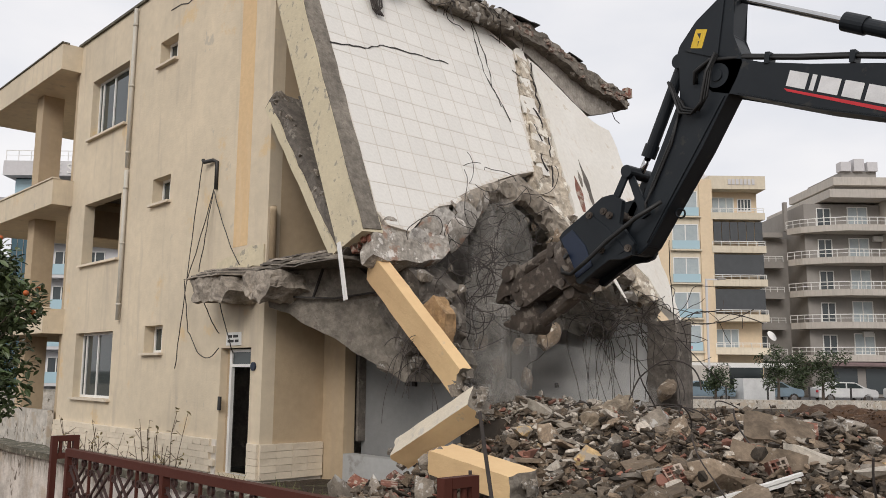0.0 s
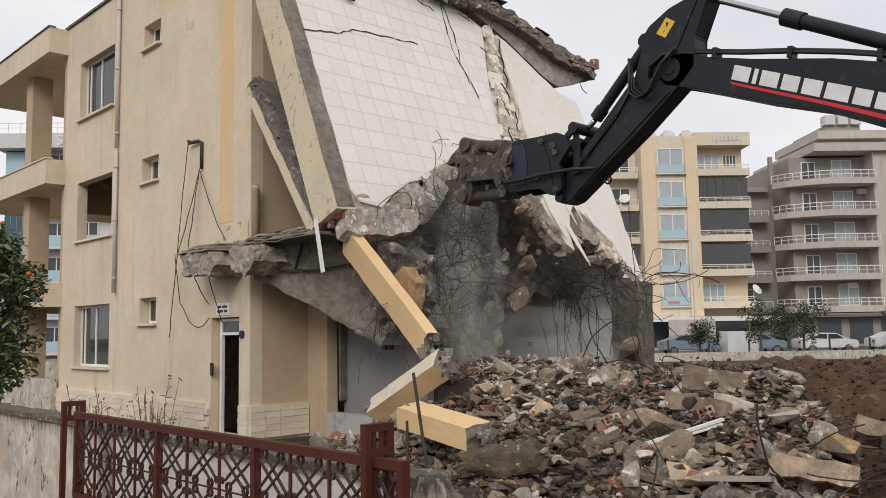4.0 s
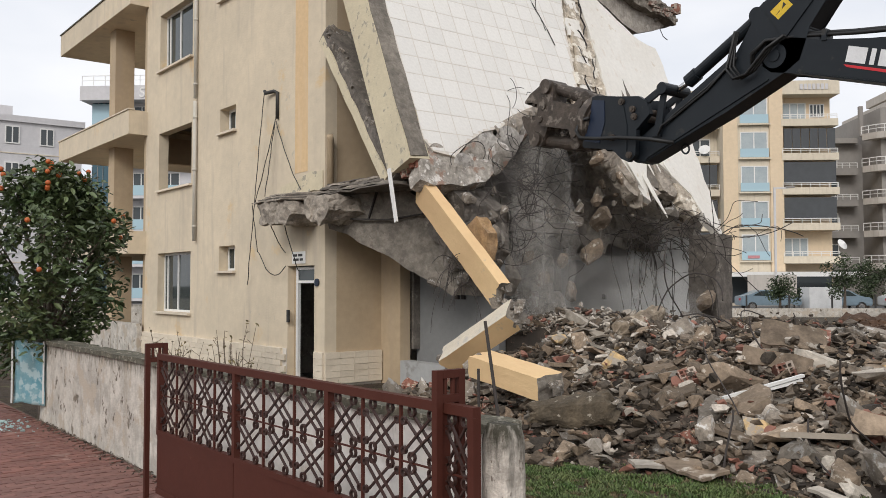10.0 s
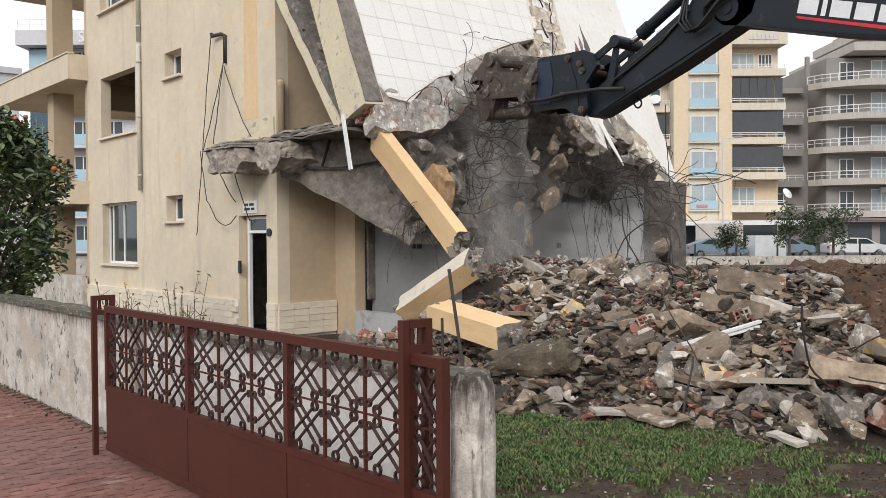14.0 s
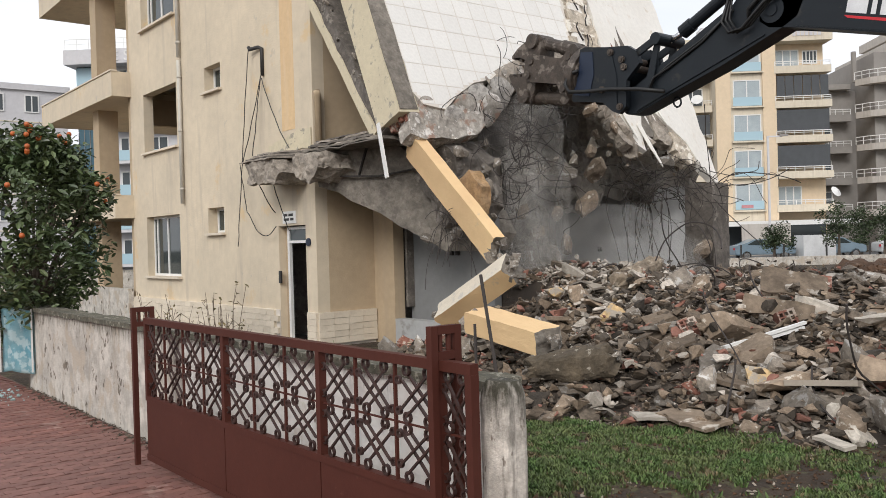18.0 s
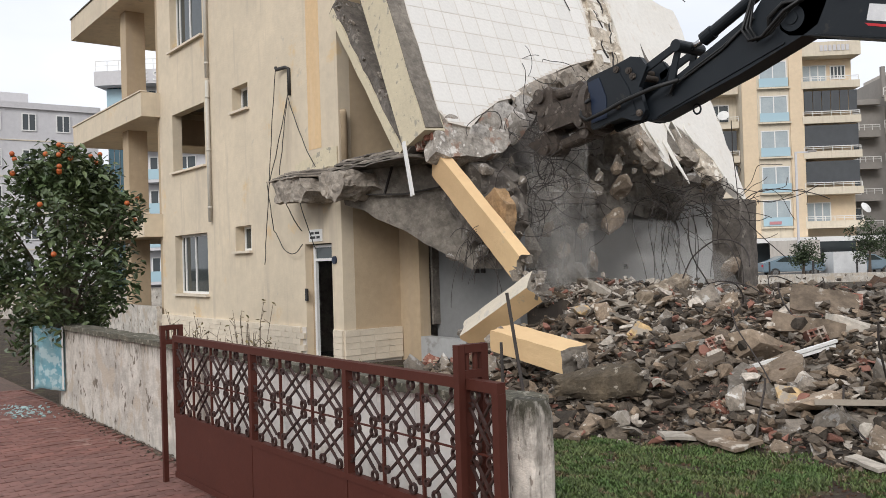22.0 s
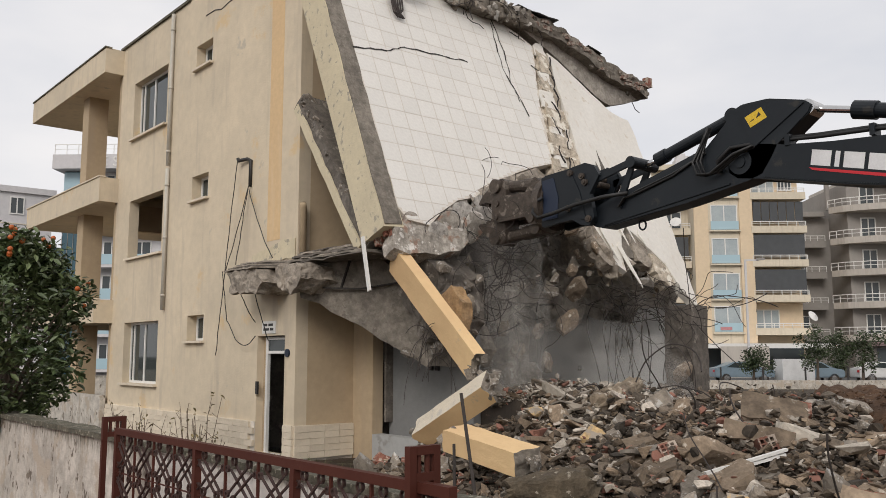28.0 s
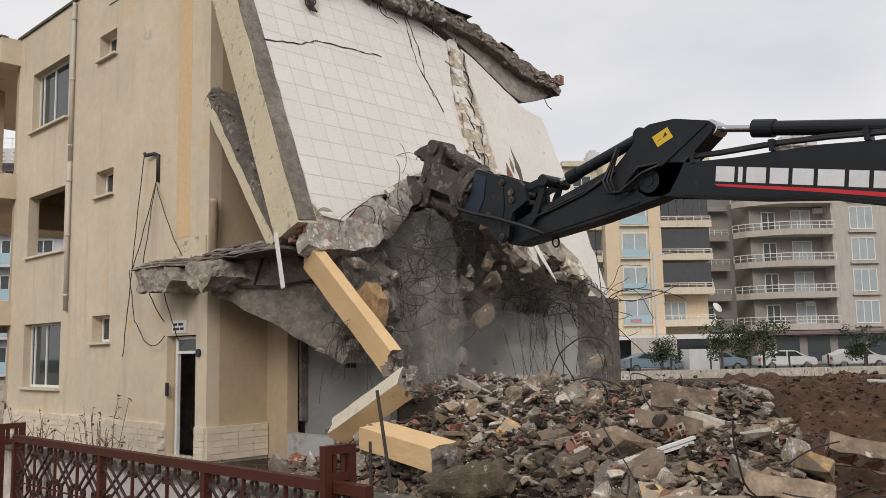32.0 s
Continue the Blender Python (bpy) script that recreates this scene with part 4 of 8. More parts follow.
# cut tiles along the torn edges: one part, clipped to the outline
bm = bmesh.new()
for poly in (OUT_A,):
    for i in range(-24, 132):
        for j in range(0, 144):
            h = T_W / 6
            u, v = i * h + 0.12, 8.615 + j * h
            full = (math.floor((u - 0.12 + 1e-6) / T_W) * T_W + 0.12, math.floor((v - 8.615 + 1e-6) / T_W) * T_W + 8.615)
            whole = all(inside(poly, full[0] + a * T_W, full[1] + b * T_W) for a, b in ((0.03, 0.03), (0.97, 0.03), (0.97, 0.97), (0.03, 0.97)))
            if not whole and all(inside(poly, u + a * h, v + b * h) for a, b in ((0.05, 0.05), (0.95, 0.05), (0.95, 0.95), (0.05, 0.95))):
                bx(bm, u, u + h - (0.014 if i % 6 == 5 else 0), v, v + h - (0.014 if j % 6 == 5 else 0), 0.001, 0.0028)
tagged(part("cut_tiles", in_slab(bm), TILE_EDGE, tilted, "cut and broken tiles along the torn edge"), kind="stuff")
bm = bmesh.new()
for line in (CRACK_LINE, [(5.3, 12.45), (4.48, 12.5), (3.6, 12.36), (3.2, 12.43)], [(5.1, 12.9), (4.95, 13.3)], [(4.3, 13.2), (4.15, 13.45)], [(5.19, 12.4), (3.98, 12.26), (2.87, 12.55)]):
    for (ua, va), (ub, vb) in zip(line, line[1:]):
        k = 6
        last = Vector((ua, va, 0.011))
        for i in range(1, k + 1):
            t = i / k
            p = Vector((ua + (ub - ua) * t + rng.uniform(-0.02, 0.02), va + (vb - va) * t + rng.uniform(-0.02, 0.02), 0.011))
            bar(bm, last, p, rng.uniform(0.008, 0.03), 0.004)
            last = p
part("slab_crack", in_slab(bm), DARK_FILL, tilted, "dark cracks across the tiles")
# gashes scraped through the white facing
for k, (ua, va, ub, vb, w) in enumerate(((2.4, 14.3, 1.3, 14.2, 0.05), (1.95, 13.93, 1.1, 13.8, 0.06), (2.1, 14.12, 1.7, 14.06, 0.035), (1.2, 14.45, 0.75, 14.4, 0.05), (1.6, 14.62, 1.1, 14.55, 0.03), (1.0, 14.1, 0.6, 14.05, 0.06))):
    bm = bmesh.new()
    prism(bm, jagged([(ua, va), ((ua + ub) / 2, va + w), (ub, vb + w * 0.6), (ub, vb - w * 0.6), ((ua + ub) / 2, vb - w * 0.4)], 0.12, 0.018, 70 + k), -0.01, 0.004, "z")
    part("gash", in_slab(bm), (CONCRETE_DARK, BRICK, CONCRETE)[k % 3], tilted, "gash through the white facing")
# broken concrete along the torn foot, hanging in lumps
LEDGE = [(-0.42, 8.35), (-0.5, 8.6), (-0.45, 9.15), (-0.34, 9.65), (-0.16, 9.9), (0.42, 10.06), (0.8, 10.2), (0.95, 10.5), (0.75, 10.42), (0.62, 10.0), (0.36, 9.55), (0.06, 9.2), (0.12, 8.72), (0.2, 8.5)]
bm = bmesh.new()
prism(bm, jagged(LEDGE, 0.16, 0.035, 91), -0.32, -0.03, "z")
craggy(bm, 0.08, 0.032, 5.0, 12)
part("broken_ledge", in_slab(bm), LEDGESTONE, tilted, "broken whitish ledge of concrete under the tiles")
r = random.Random(17)
for k, (u, v, w) in enumerate(((0.26, 8.82, 0.17), (0.1, 9.3, 0.2), (0.3, 9.62, 0.24), (0.5, 9.98, 0.27), (0.42, 10.22, 0.2), (0.72, 10.5, 0.24), (0.95, 10.78, 0.2), (0.62, 10.02, 0.16), (1.12, 11.05, 0.16))):
    bm = bmesh.new()
    pts = [(u - 0.17 + w * math.cos(math.tau * i / 18) * (0.9 if i % 18 < 5 or i % 18 > 13 else 1.3), v + w * math.sin(math.tau * i / 18)) for i in range(18)]
    prism(bm, jagged(pts, 0.06, 0.014, 92 + k), -0.05, 0.018 + 0.006 * (k % 3), "z")
    craggy(bm, 0.07, 0.012, 6.0, k)
    for q in bm.verts:
        q.co.z -= 0.35 * max(0.0, u - q.co.x) ** 2 / w
    part("screed_plate", in_slab(bm), TORN if k % 2 else LEDGESTONE, tilted, "rounded flake of screed at the torn edge")
foot = [(0.62, 10.2), (0.9, 10.72), (1.12, 11.2), (1.3, 11.7), (1.5, 12.2), (1.2, 12.55), (0.8, 13.0), (0.35, 13.25), (-0.2, 13.5), (-0.25, 13.75), (0.15, 14.0), (0.45, 14.3), (0.2, 14.7), (-0.2, 15.0), (-0.7, 15.3), (-1.1, 15.6)]
rng = random.Random(31)
# a thick torn band of screed and concrete hangs under the broken edge
bm = bmesh.new()
sections = []
for (ua, va), (ub, vb) in zip(foot, foot[1:]):
    k = max(2, int(math.hypot(ub - ua, vb - va) / 0.05))
    for i in range(k):
        u, v = ua + (ub - ua) * i / k, va + (vb - va) * i / k
        drop = 0.3 + 0.22 * noise.noise((v * 1.7, 3.0, 1.0)) - 0.1 * smooth_step(10.6, 11.1, v) + 0.06 * smooth_step(12.9, 13.3, v) - 0.1 * smooth_step(13.6, 14.5, v)
        ring_pts = []
        for a, b in ((0.12, 0.004), (0.02, 0.014), (-0.3 * drop, 0.0), (-0.65 * drop, -0.07), (-0.95 * drop, -0.16), (-1.0 * drop, -0.28), (-0.7 * drop, -0.38), (0.0, -0.34), (0.15, -0.17)):
            q = Vector((u + a, v, b))
            if a < 0.1:
                q += noise.noise_vector(q * 3.0) * 0.1 + noise.noise_vector(q * 8.0) * 0.075 + noise.noise_vector(q * 19.0) * 0.03
            ring_pts.append(bm.verts.new(q))
        sections.append(ring_pts)
sections = [ring_pts for ring_pts in sections if ring_pts[0].co.y < 13.6]
for a, b in zip(sections, sections[1:]):
    for i in range(9):
        bm.faces.new((a[i], a[(i + 1) % 9], b[(i + 1) % 9], b[i]))
part("torn_edge", in_slab(bm), CONCRETE_PALE, tilted, "torn pale edge of screed and concrete")
for (ua, va), (ub, vb) in zip(foot, foot[1:]):
    for i in range(3 if 10.7 < va < 12.8 else 4):
        t = rng.random()
        d = rng.uniform(0.0, 0.4)
        p = SLAB @ Vector((ua + (ub - ua) * t - d + 0.02, va + (vb - va) * t + rng.uniform(-0.1, 0.1), -0.22 - rng.uniform(0, 0.3) - 0.25 * d))
        lump("broken_lump", rng.choice(EDGE_LUMPS if i % 2 else LUMPS), turn(rng, p, rng.uniform(0.08, 0.22)), tilted)
# two grey lumps swing on bars beside the torn corner
for u, v, z, w in ((0.42, 12.72, -0.12, 0.42), (0.05, 13.12, -0.06, 0.34), (0.62, 13.0, -0.2, 0.3), (0.3, 13.3, -0.1, 0.3)):
    lump("broken_lump", rng.choice(EDGE_LUMPS), turn(rng, SLAB @ Vector((u, v, z)), w), tilted)
# long tan plates of concrete torn off along the slope
for k, (u, v, ln, w, z) in enumerate(((0.5, 13.32, 0.85, 0.34, -0.1), (0.3, 13.62, 0.75, 0.36, -0.16), (0.35, 14.05, 0.45, 0.4, -0.12), (0.15, 14.5, 0.4, 0.45, -0.1), (-0.25, 14.95, 0.4, 0.5, -0.08))):
    bm = bmesh.new()
    prism(bm, jagged([(u + 0.3, v - w * 0.5), (u - ln * 0.7, v - w * 0.45), (u - ln * 0.9, v - w * 0.1), (u - ln, v + w * 0.3), (u - ln * 0.8, v + w * 0.5), (u + 0.3, v + w * 0.5)], 0.1, 0.035, 120 + k), z - 0.16, z + 0.06, "z")
    craggy(bm, 0.07, 0.03, 5.0, k)
    part("torn_plate", in_slab(bm), (CONCRETE_PALE, STRIPTAN, CONCRETE)[k % 3], tilted, "tan plate of concrete torn along the slope")
# white finish peeling in long shards
for k, (u, v, ln, w, lift) in enumerate(((0.95, 13.35, 1.2, 0.2, 0.05), (0.1, 13.72, 0.95, 0.13, 0.12), (0.6, 13.98, 0.5, 0.06, 0.05), (0.6, 14.25, 0.4, 0.05, 0.04), (0.45, 14.55, 0.35, 0.05, 0.06))):
    bm = bmesh.new()
    vs = prism(bm, [(u, v), (u - ln * 0.5, v + 0.02), (u - ln, v + w * 0.8), (u - ln * 0.9, v + w), (u - ln * 0.4, v + w * 0.95), (u + 0.1, v + w * 0.8)], 0.004, 0.02, "z")
    for q in vs:
        q.co.z += lift * max(0.0, (u - q.co.x) / ln)
    part("hanging_shard", in_slab(bm), TILEBED, tilted, "white shard of finish peeling off")
# dark chunk with bent bars caught high on the tiles
bm = bmesh.new()
prism(bm, jagged([(5.05, 9.98), (5.12, 10.32), (5.95, 10.75), (5.85, 10.05)], 0.2, 0.03, 80), 0.0, 0.3, "z")
craggy(bm, 0.12, 0.03, 4.0, 8)
part("column_stub", in_slab(bm), CONCRETE, tilted, "grey stub of a broken column on the tiles")
bm = bmesh.new()
for k in range(4):
    o = 0.05 * k
    tube(bm, [SLAB @ Vector(q) for q in ((5.4, 9.95 - o, 0.1), (5.3, 9.8 - o, 0.14), (4.9, 9.72 + 0.3 * o, 0.1), (4.5, 9.7 + o, 0.08), (4.42, 9.78 + o, 0.06), (4.6, 9.92 - o, 0.1), (5.0, 9.98 - o, 0.12))], 0.016, 6)
part("bent_strap", bm, REBAR, tilted, "bent steel straps hanging from the stub")

lean = thing("lower_slab", "second fallen floor slab leaning behind the tiled one", "slab", at=(-12, 9, 4))
A2 = radians(53.5)
LOW = Matrix(((-math.cos(A2), 0, math.sin(A2), -10.95), (0, 1, 0, 0), (math.sin(A2), 0, math.cos(A2), 3.25), (0, 0, 0, 1)))
bm = bmesh.new()
prism(bm, jagged([(0, 8.3), (0, 9.9), (3.2, 10.2), (3.45, 8.3)], 0.3, 0.03, 9), 0.0, 0.34, "z")
craggy(bm, 0.2, 0.02, 3.0, 4)
# darker concrete here paints the shadow on the slab's upper face
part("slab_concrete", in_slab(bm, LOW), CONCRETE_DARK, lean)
bm = bmesh.new()
prism(bm, jagged([(0.1, 8.27), (0.1, 8.3), (3.4, 8.3), (3.4, 8.27)], 0.25, 0.01, 10), 0.0, 0.16, "z")
part("painted_edge", in_slab(bm, LOW), PEEL, lean, "cream painted slab edge")
for k in range(26):
    p = LOW @ Vector((rng.uniform(0.0, 3.4), 8.3 + rng.uniform(-0.02, 0.1), rng.uniform(0.2, 0.36)))
    lump("broken_lump", rng.choice(LUMPS), turn(rng, p, rng.uniform(0.08, 0.2)), lean)
for k in range(8):
    p = LOW @ Vector((3.4 + rng.uniform(-0.2, 0.1), 8.4 + rng.uniform(-0.1, 0.8), rng.uniform(0.05, 0.4)))
    lump("broken_lump", rng.choice(LUMPS), turn(rng, p, rng.uniform(0.15, 0.35)), lean)

hang = thing("hanging_slab", "cracked concrete floor slab hanging from the first storey", "slab", at=(-11.5, 9, 2.6))
bm = bmesh.new()
prism(bm, jagged([(-12.9, 3.28), (-12.75, 2.72), (-12.4, 2.58), (-10.56, 1.58), (-10.43, 1.86), (-10.78, 2.59), (-11.14, 3.13), (-11.5, 3.4)], 0.35, 0.03, 11), 8.3, 9.6)
for v in bm.verts:
    v.co.y += 0.44 * (v.co.x + 12.9)
craggy(bm, 0.13, 0.035, 2.6, 3)
part("slab_concrete", bm, CONCRETE, hang)
bm = bmesh.new()
prism(bm, jagged([(-12.85, 3.22), (-12.9, 3.0), (-12.7, 2.82), (-12.4, 2.76), (-12.08, 2.98), (-12.18, 3.22)], 0.2, 0.03, 13), 7.95, 9.2)
craggy(bm, 0.1, 0.06, 5.0, 6)
part("cracked_block", bm, CONCRETE_PALE, hang)
bm = bmesh.new()
for (xa, za), (xb, zb) in (((-12.4, 3.1), (-12.0, 2.86)), ((-12.0, 2.86), (-11.3, 2.82)), ((-11.3, 2.82), (-10.6, 2.9)), ((-11.5, 3.3), (-11.65, 2.85))):
    bar(bm, (xa - 0.3, 8.22 + 0.44 * (xa + 12.6), za), (xb - 0.3, 8.22 + 0.44 * (xb + 12.6), zb), 0.05, 0.022)
part("slab_crack", bm, DARK_FILL, hang)
bm = bmesh.new()
prism(bm, jagged([(-10.95, 2.75), (-10.55, 2.05), (-10.25, 1.95), (-10.0, 2.25), (-10.1, 3.0), (-10.5, 3.35)], 0.25, 0.06, 15), 9.1, 10.0)
craggy(bm, 0.15, 0.11, 2.2, 9)
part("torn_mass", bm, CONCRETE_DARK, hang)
for k in range(34):
    p = (rng.uniform(-10.7, -9.9), rng.uniform(9.0, 10.0), rng.uniform(1.75, 3.3))
    lump("broken_lump", rng.choice(LUMPS), turn(rng, p, rng.uniform(0.12, 0.34)), hang)
bm = bmesh.new()
prism(bm, jagged([(-9.8, 2.6), (-9.62, 2.05), (-9.35, 2.12), (-9.32, 2.5), (-9.55, 2.75)], 0.12, 0.03, 16), 8.95, 9.15)
craggy(bm, 0.12, 0.03, 4.0, 2)
part("orange_face", bm, BREAK_ORANGE, hang, "orange painted piece of wall in the break")
# floor layers torn open over the slab
for k in range(7):
    bm = bmesh.new()
    z = 3.28 + k * 0.03
    prism(bm, jagged([(-13.1 + k * 0.06, 8.2 + 0.02 * k), (-10.6 - k * 0.12, 8.15 + 0.03 * k), (-10.7, 9.4), (-13.1, 9.4)], 0.25, 0.05, 20 + k), z, z + 0.02 + 0.012 * (k % 2), "z")
    craggy(bm, 0.25, 0.018, 4.0, k)
    part("floor_layer", bm, (CONCRETE_DARK, CONCRETE, CONCRETE_PALE)[k % 3], hang)

stub = thing("balcony_stub", "broken concrete stub of a canopy over the door", "slab", at=(-14.3, 8.3, 3.1))
bm = bmesh.new()
prism(bm, jagged([(-14.4, 2.86), (-14.44, 3.24), (-13.9, 3.27), (-13.4, 3.22), (-13.2, 2.98), (-13.4, 2.8), (-13.95, 2.83)], 0.22, 0.03, 14), 7.85, FY - 0.002)
craggy(bm, 0.09, 0.05, 5.0, 7)
part("slab_concrete", bm, CONCRETE_PALE, stub)
for k in range(5):
    bm = bmesh.new()
    z = 3.24 + k * 0.035
    prism(bm, jagged([(-14.55 + k * 0.06, 7.82 + k * 0.05), (-13.4 - 0.1 * k, 7.78 + k * 0.08), (-13.15, FY - 0.002), (-14.5 + 0.1 * k, FY - 0.002)], 0.2, 0.05, 40 + k), z, z + 0.024, "z")
    craggy(bm, 0.25, 0.02, 4.0, k + 20)
    part("floor_layer", bm, (CONCRETE_PALE, CONCRETE_DARK)[k % 2], stub)
bm = bmesh.new()
prism(bm, jagged([(-14.75, 3.42), (-13.15, 3.42), (-13.15, 3.78), (-13.6, 3.8), (-14.1, 3.66), (-14.7, 3.62)], 0.12, 0.035, 50), FY - 0.02, FY - 0.005)
craggy(bm, 0.12, 0.008, 5.0, 3)
part("torn_render", bm, PEEL, stub, "bare grey patch where render tore away")

beam = thing("hanging_roof_beam", "broken roof beam sagging past the torn slab", "beam", at=(-12.6, 15, 8.3))
bm = bmesh.new()
pts = [(-12.75, 10.6, 9.0), (-12.5, 11.4, 8.78), (-12.35, 12.2, 8.66), (-12.3, 12.9, 8.7), (-12.3, 14.2, 8.62), (-12.3, 15.1, 8.36), (-12.3, 15.9, 8.12), (-12.3, 16.8, 8.02), (-12.3, 17.3, 7.93)]
for a, b in zip(pts, pts[1:]):
    bar(bm, a, b, 0.5, 0.3)
craggy(bm, 0.14, 0.07, 3.0, 8)
part("beam_concrete", bm, CONCRETE, beam)
bm = bmesh.new()
prism(bm, jagged([(13.3, 8.52), (14.3, 8.5), (15.1, 8.25), (15.9, 8.0), (16.9, 7.9), (17.25, 7.85), (16.9, 7.66), (16.1, 7.42), (15.6, 7.55), (14.9, 7.86), (14.2, 8.2)], 0.3, 0.03, 22), -12.5, -12.28, "x")
craggy(bm, 0.3, 0.02, 3.0, 5)
part("soffit_piece", bm, CAVITY, beam, "pale soffit plaster under the beam")
for k in range(60):
    t = rng.random() * 7.9
    i = int(t)
    p = Vector(pts[i]).lerp(Vector(pts[i + 1]), t - i) + Vector((rng.uniform(-0.1, 0.25), 0, rng.uniform(-0.16, 0.16)))
    lump("broken_lump", rng.choice(LUMPS + TORN_LUMPS), turn(rng, p, rng.uniform(0.1, 0.26)), beam)
bm = bmesh.new()
for k in range(26):
    t = 3.2 + rng.random() * 4.7
    i = min(7, int(t))
    p = Vector(pts[i]).lerp(Vector(pts[i + 1]), t - i) + Vector((0, 0, rng.uniform(-0.12, 0.1)))
    w, h = rng.uniform(0.05, 0.14), rng.uniform(0.02, 0.045)
    bx(bm, p.x + 0.12, p.x + 0.26 + rng.uniform(0, 0.03), p.y - w, p.y + w, p.z - h, p.z + h)
craggy(bm, 0.06, 0.03, 7.0, 3)
part("brick_course", bm, BEAMBRICK, beam, "dusty red bricks showing in the beam")
# crushed concrete and tangled bars at the beam's upper end
for k in range(46):
    t = rng.uniform(0.0, 3.4)
    i = int(t)
    p = Vector(pts[i]).lerp(Vector(pts[i + 1]), t - i) + Vector((rng.uniform(0.1, 0.4), 0, rng.uniform(-0.25, 0.2)))
    lump("broken_lump", rng.choice(LUMPS + TORN_LUMPS), turn(rng, p, rng.uniform(0.08, 0.3)), beam)
for k in range(12):
    t = rng.uniform(0.2, 3.6)
    i = int(t)
    p = Vector(pts[i]).lerp(Vector(pts[i + 1]), t - i) + Vector((0.3, 0, rng.uniform(-0.1, 0.15)))
    way = [p]
    d = Vector((rng.uniform(-0.3, 0.3), rng.uniform(-1, 1), rng.uniform(-0.5, 0.6))).normalized() * 0.13
    for _ in range(6):
        d = (d + Vector((rng.uniform(-1, 1), rng.uniform(-1, 1), rng.uniform(-1, 0.8))) * 0.08).normalized() * 0.13
        way.append(way[-1] + d)
    bm = bmesh.new()
    tube(bm, way, 0.009, 5)
    part("tangled_bar", bm, REBAR, beam)
# torn roofing felt curls over the beam's top
for k, (i, w) in enumerate(((0, 0.8), (2, 0.5), (3, 0.9), (5, 0.5))):
    p, q = Vector(pts[i]), Vector(pts[i + 1])
    bm = bmesh.new()
    bar(bm, p + Vector((0.02, 0, 0.17)), p.lerp(q, w) + Vector((0.05, 0, 0.19)), 0.55, 0.015)
    craggy(bm, 0.2, 0.03, 3.0, k)
    part("roofing_felt", bm, BLACKWIRE, beam, "torn black roofing felt")
bm = bmesh.new()
bx(bm, -12.3, -12.15, 17.38, 17.56, 8.12, 8.34)
craggy(bm, 0.1, 0.01, 5.0, 3)
part("tip_brick", bm, BRICK, beam)
bm = bmesh.new()
tube(bm, [(-12.3, 16.9, 8.1), (-12.28, 17.2, 8.22), (-12.2, 17.42, 8.26)], 0.012, 5)
tube(bm, [(-12.25, 17.47, 8.15), (-12.25, 17.44, 7.98), (-12.25, 17.3, 7.9)], 0.012, 5)
tube(bm, [(-12.3, 16.9, 7.75), (-12.25, 17.0, 7.5), (-12.2, 17.1, 7.42)], 0.01, 5)
part("bent_bar", bm, REBAR, beam)


def fallen(label, p, q, w, h, up, mat, broken=True, rugged=0.05):
    ob = thing("fallen_column", label, "column", "fallen columns", at=tuple((Vector(p) + Vector(q)) / 2))
    bm = bmesh.new()
    bar(bm, p, q, w, h, up)
    craggy(bm, 0.06 if mat is YELLOW else 0.09, 0.007 if mat is YELLOW else rugged, 4.0, p[0])
    bmesh.ops.recalc_face_normals(bm, faces=bm.faces)
    d = (Vector(q) - Vector(p)).normalized()
    if mat is YELLOW:
        long = (Vector(q) - Vector(p)).length
        for f in bm.faces:
            f.material_index = 2 if abs(f.normal.dot(d)) > 0.7 else 1 if f.normal.z > 0.33 and "lying on" in label else 0
        for v in bm.verts:
            t = (v.co - Vector(p)).dot(d)
            near = max(0.0, 1 - min(t, long - t) / 0.12)
            v.co += d * near * 0.05 * noise.noise(v.co * 9.0)
    part("column_shaft", bm, [mat, DUSTY_TOP, CONCRETE] if mat is YELLOW else mat, ob)
    if broken:
        for end, s in ((Vector(p), -1), (Vector(q), 1)):
            for _ in range(8):
                c = end + d * s * rng.uniform(-0.02, 0.06) + Vector((rng.uniform(-0.12, 0.12), rng.uniform(-0.1, 0.1), rng.uniform(-0.12, 0.12)))
                lump("broken_lump", rng.choice(LUMPS), turn(rng, c, rng.uniform(0.1, 0.22)), ob)
    return ob


fallen("yellow rendered column hanging at a slant", (-10.42, 8.6, 3.2), (-8.66, 8.6, 1.62), 0.17, 0.42, (1, -0.35, 1), YELLOW)
fallen("yellow rendered column lying on the rubble", (-8.3, 8.55, 1.36), (-9.58, 8.45, 0.68), 0.3, 0.3, (-0.35, -0.85, 0.6), YELLOW)
fallen("yellow rendered block lying in the rubble", (-7.95, 7.62, 0.79), (-6.75, 7.6, 0.62), 0.36, 0.26, (0, -0.15, 1), YELLOW)


